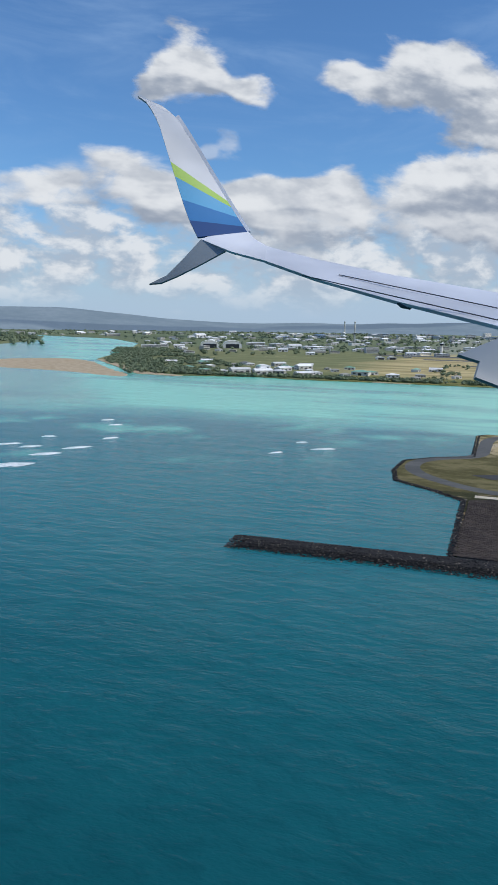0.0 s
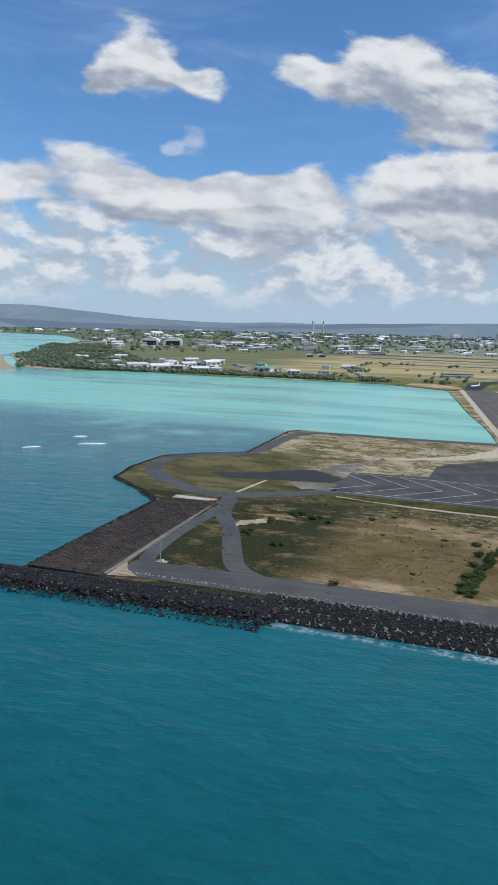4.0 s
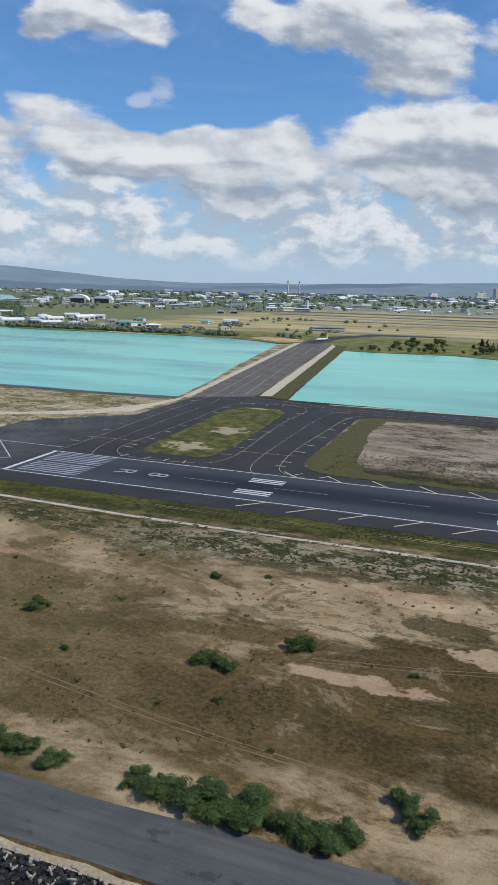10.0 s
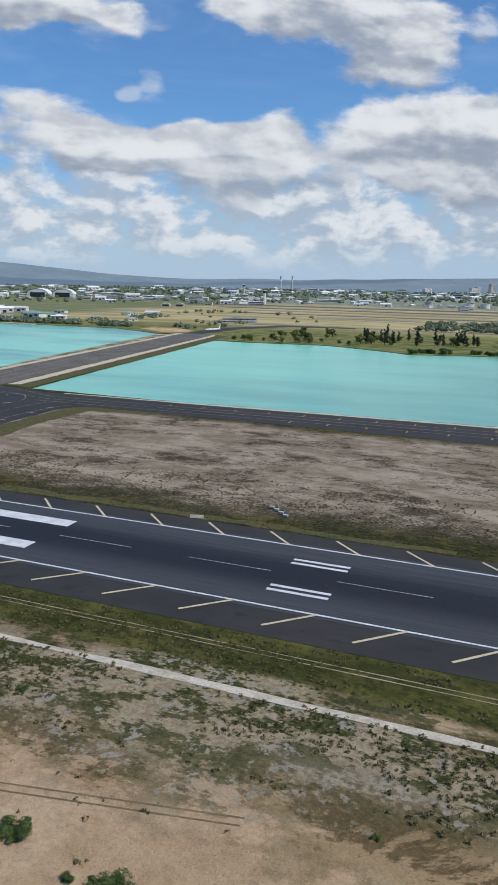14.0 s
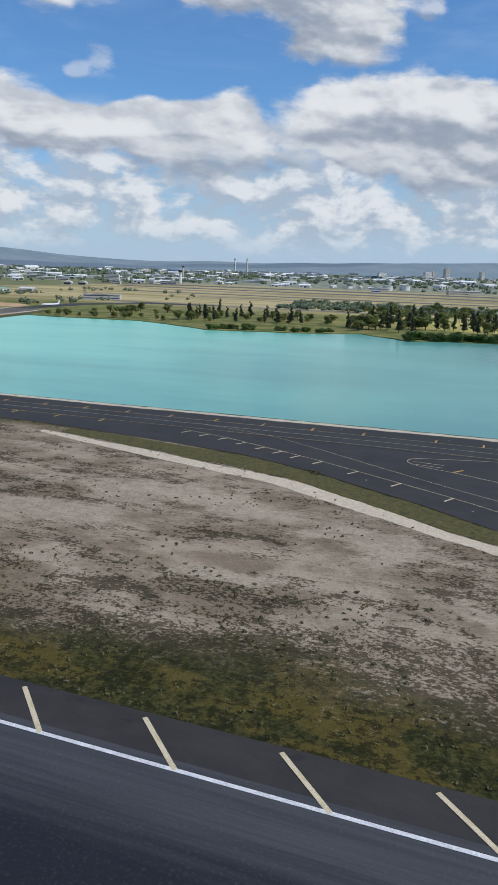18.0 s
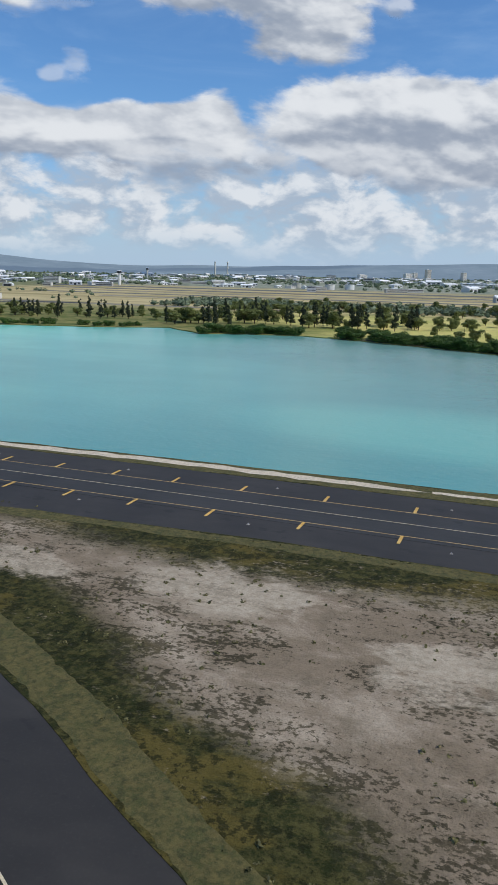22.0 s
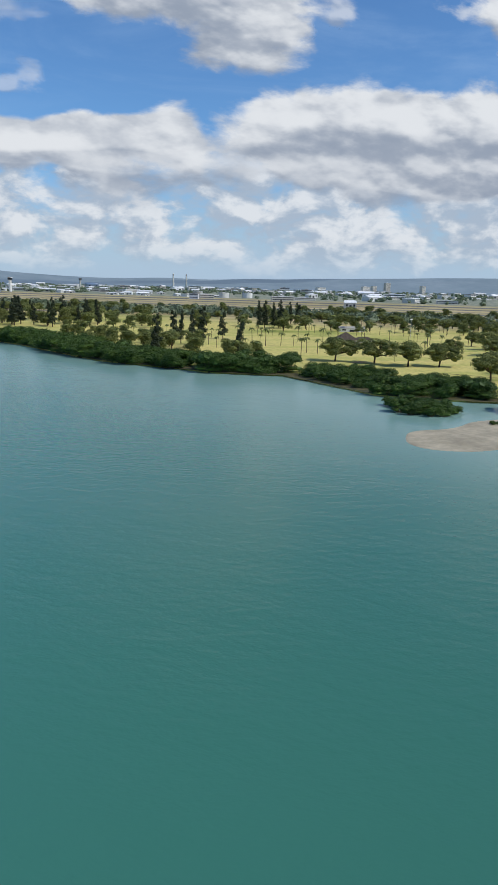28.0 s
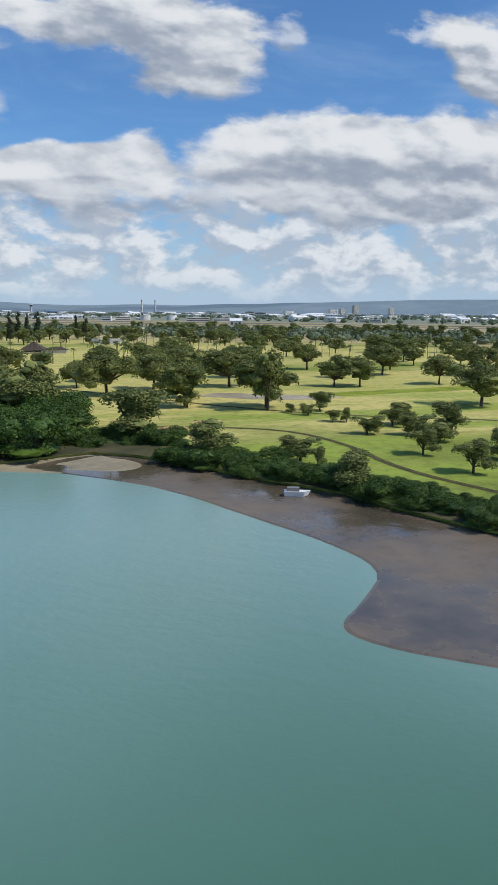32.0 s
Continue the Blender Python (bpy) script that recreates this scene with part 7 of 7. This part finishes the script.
    col = n.mix(n.step(light, 0.16, 0.94), CLOUD_GREY, CLOUD_LIT)
    em = n.add("ShaderNodeEmission")
    n.put(em.inputs[0], col)
    tr = n.add("ShaderNodeBsdfTransparent")
    mx = n.add("ShaderNodeMixShader")
    n.put(mx.inputs[0], alpha)
    n.tree.links.new(tr.outputs[0], mx.inputs[1])
    n.tree.links.new(em.outputs[0], mx.inputs[2])
    out = n.add("ShaderNodeOutputMaterial")
    n.tree.links.new(mx.outputs[0], out.inputs[0])
    return m


def cloud(y, lobes, grain, seed, label, floor=-1000.0, thick=1.0):
    """A cloud far off in the northern sky: a wide, gently bowed sheet, its place in x and z given by its lobes."""
    x0, x1 = min(l[0] - 1.7 * l[2] for l in lobes), max(l[0] + 1.7 * l[2] for l in lobes)
    z0, z1 = max(150.0, min(l[1] - 1.7 * l[3] for l in lobes)), max(l[1] + 1.7 * l[3] for l in lobes)
    vs, fs, k = [], [], 12
    for j in range(k + 1):
        for i in range(k + 1):
            a, b = i / k, j / k
            vs.append((x0 + (x1 - x0) * a, -80 * (a - 0.5) ** 2 + 30 * b, z0 + (z1 - z0) * b))
    for j in range(k):
        for i in range(k):
            o = j * (k + 1) + i
            fs.append((o, o + 1, o + k + 2, o + k + 1))
    ob = new("backdrop", mesh_of("cloud", vs, fs, cloud_mat(lobes, grain, seed, floor, thick), True))
    ob.location = (0, y, 0)
    return tagged(ob, label, "cloud", kind="structure")


cloud(3600.0, [(127, 629, 347, 103), (504, 755, 262, 121), (834, 631, 316, 105), (1258, 645, 311, 121), (1556, 674, 301, 137), (688, 583, 300, 137), (969, 624, 280, 133), (1242, 644, 262, 139), (1505, 644, 245, 136), (2038, 715, 253, 184), (2279, 798, 296, 176), (2530, 840, 328, 182), (2825, 808, 350, 174), (2344, 596, 673, 189), (2873, 608, 539, 187), (1396, 471, 548, 139), (3071, 853, 262, 198), (3315, 880, 327, 204), (3601, 840, 350, 225), (3193, 629, 592, 199)], 330.0, 1, "long bank of heaped white cumulus with grey bases", 260.0)
cloud(3500.0, [(801, 1116, 246, 108), (950, 846, 105, 72), (840, 815, 60, 34)], 250.0, 2, "thin white cloud scraps over the bank", thick=0.42)
cloud(2350.0, [(516, 843, 133, 91), (434, 734, 104, 69), (637, 793, 100, 53), (714, 762, 80, 56), (495, 791, 122, 78)], 170.0, 3, "small white cumulus in blue sky")
cloud(2360.0, [(1008, 828, 124, 70), (1142, 814, 141, 81), (1280, 863, 163, 103), (1423, 875, 150, 105), (1586, 876, 155, 102), (1531, 735, 165, 99), (1655, 708, 169, 78), (1728, 819, 102, 99), (1321, 927, 210, 88)], 190.0, 4, "broad white cumulus in blue sky")
cloud(2370.0, [(2428, 930, 165, 81), (2521, 846, 156, 154), (2607, 788, 136, 119), (2644, 894, 141, 130)], 190.0, 5, "white cumulus in blue sky")
cloud(2340.0, [(2311, 903, 136, 44), (1838, 860, 97, 61)], 150.0, 6, "torn white cloud scraps in blue sky", thick=0.6)

# ---- airliner wing, as it stands at the start ----
E0 = PATH[0][1]


def air(px, py, dep):
    """A point of the wing from its angles as seen from the cabin and its distance."""
    half = math.tan(radians(36.7) / 2) / 441
    return E0 @ Vector(((px - 441) * half * dep, (784 - py) * half * dep, -dep))


M["wing"] = material("wing_paint", mottled(rgb(204, 208, 216), rgb(220, 223, 230), 0.5, 0.9), 0.4, 0.0, 0.5)
M["wing_dark"] = material("strake_paint", mottled(rgb(120, 130, 138), rgb(136, 145, 152), 0.5, 0.9), 0.4)
M["wl_white"] = material("winglet_white", mottled(rgb(182, 186, 193), rgb(194, 198, 204), 0.5, 0.9), 0.35)
M["wl_green"] = material("winglet_green", mottled(rgb(140, 178, 64), rgb(152, 188, 76), 0.5, 0.9), 0.35)
M["wl_sky"] = material("winglet_light_blue", mottled(rgb(66, 146, 190), rgb(76, 156, 198), 0.5, 0.9), 0.35)
M["wl_mid"] = material("winglet_mid_blue", mottled(rgb(30, 106, 164), rgb(38, 114, 172), 0.5, 0.9), 0.35)
M["wl_navy"] = material("winglet_navy", mottled(rgb(22, 62, 116), rgb(28, 70, 124), 0.5, 0.9), 0.35)
wing = new("airliner_wing")
wing.matrix_world = Matrix.Translation(air(900, 560, 4.2))
inv = wing.matrix_world.inverted()


def sheet(rows, thick, mat, name, label=""):
    """A skin lofted through rows of points, given thickness away from the cabin."""
    k = len(rows[0])
    pts = [inv @ air(*p) for r in rows for p in r]
    away = (inv.to_3x3() @ (E0.to_3x3() @ Vector((0, -0.2, -1)))).normalized() * thick
    n = len(pts)
    vs = pts + pts + [p + away for p in pts]
    fs, m = [], len(rows)
    for i in range(m - 1):
        for j in range(k - 1):
            a = i * k + j
            fs.append((a, a + 1, a + k + 1, a + k))
    skin = len(fs)
    for i in range(m - 1):
        for j in range(k - 1):
            a = 2 * n + i * k + j
            fs.append((a + k, a + k + 1, a + 1, a))
        fs += [(n + i * k, n + (i + 1) * k, 2 * n + (i + 1) * k, 2 * n + i * k), (n + (i + 1) * k - 1, 2 * n + (i + 1) * k - 1, 2 * n + (i + 2) * k - 1, n + (i + 2) * k - 1)]
    for j in range(k - 1):
        b = (m - 1) * k + j
        fs += [(n + j, 2 * n + j, 2 * n + j + 1, n + j + 1), (n + b, n + b + 1, 2 * n + b + 1, 2 * n + b)]
    me = mesh_of(name, vs, fs, M[mat])
    me.polygons.foreach_set("use_smooth", [q < skin for q in range(len(me.polygons))])
    return part(name, me, wing, label)


def blend(a, b, f):
    return tuple(p + (q - p) * f for p, q in zip(a, b))


# main panel: trailing edge, then up over the skin to the leading edge
sheet([[(960, 600, 3.8), (960, 572, 4.3), (960, 535, 5.1)], [(880, 577, 4.1), (880, 552, 4.55), (880, 518, 5.3)], [(700, 533, 4.9), (700, 512, 5.2), (700, 488, 5.8)], [(560, 494, 5.6), (560, 478, 5.8), (560, 459, 6.2)], [(470, 462, 6.0), (470, 450, 6.15), (475, 437, 6.4)]], 0.05, "wing", "wing_panel")
sheet([[(470, 462, 6.0), (470, 450, 6.15), (475, 437, 6.4)], [(410, 446, 6.25), (412, 432, 6.3), (452, 424, 6.5)], [(356, 424, 6.35), (372, 417, 6.4), (440, 411, 6.5)]], 0.04, "wing", "winglet_root")
TE, LE = [(350, 420, 6.35), (333, 385, 6.4), (318, 340, 6.45), (303, 290, 6.5), (280, 215, 6.6), (262, 183, 6.65), (244, 170, 6.7)], [(438, 411, 6.5), (420, 384, 6.55), (402, 355, 6.6), (372, 305, 6.65), (330, 235, 6.75), (311, 206, 6.8), (286, 187, 6.75)]
edge_l = lambda f: blend(TE[int(f)], TE[min(int(f) + 1, 6)], f - int(f))
edge_r = lambda f: blend(LE[int(f)], LE[min(int(f) + 1, 6)], f - int(f))
cuts = [("wl_navy", "navy_band", 0.0, 0.85, 0.0, 0.35), ("wl_mid", "blue_band", 0.85, 1.7, 0.35, 0.95), ("wl_sky", "light_blue_band", 1.7, 2.55, 0.95, 1.55), ("wl_green", "green_band", 2.55, 3.05, 1.55, 1.95), ("wl_white", "white_tip", 3.05, 6.0, 1.95, 6.0)]
for mat, name, l0, l1, r0, r1 in cuts:
    rows, m = [], 8 if name == "white_tip" else 3
    for i in range(m):
        f = i / (m - 1)
        a, b = edge_l(l0 + (l1 - l0) * f), edge_r(r0 + (r1 - r0) * f)
        rows.append([a, blend(a, b, 0.35), blend(a, b, 0.7), b])
    sheet(rows, 0.03, mat, name)
sheet([[edge_r(f), (edge_r(f)[0] + 6, edge_r(f)[1] - 2, edge_r(f)[2])] for f in (0, 1, 2, 3, 4, 5)], 0.03, "wing", "leading_edge", "bare metal leading edge")
sheet([[(356, 424, 6.35), (400, 444, 6.3)], [(325, 458, 6.3), (352, 470, 6.3)], [(295, 488, 6.3), (312, 490, 6.3)], [(264, 503, 6.3), (285, 501, 6.3)]], 0.03, "wing_dark", "strake", "dark lower winglet blade")
sheet([[(812, 628, 3.9), (900, 592, 4.0)], [(850, 640, 3.85), (900, 615, 3.9)], [(842, 668, 3.8), (900, 690, 3.8)]], 0.04, "wing_dark", "flap")
for a, b in (((535, 487, 5.66), (882, 566, 4.2)), ((600, 486, 5.6), (882, 545, 4.6))):
    sheet([[a, (a[0], a[1] + 0.7, a[2])], [b, (b[0], b[1] + 1.0, b[2])]], 0.01, "dark", "panel_gap")
sheet([[(704, 536, 4.88), (712, 543, 4.86)], [(734, 541, 4.8), (728, 546, 4.8)]], 0.03, "dark", "flap_fairing")
tagged(wing, "grey airliner wing with a split winglet striped green and blue", "aircraft wing")
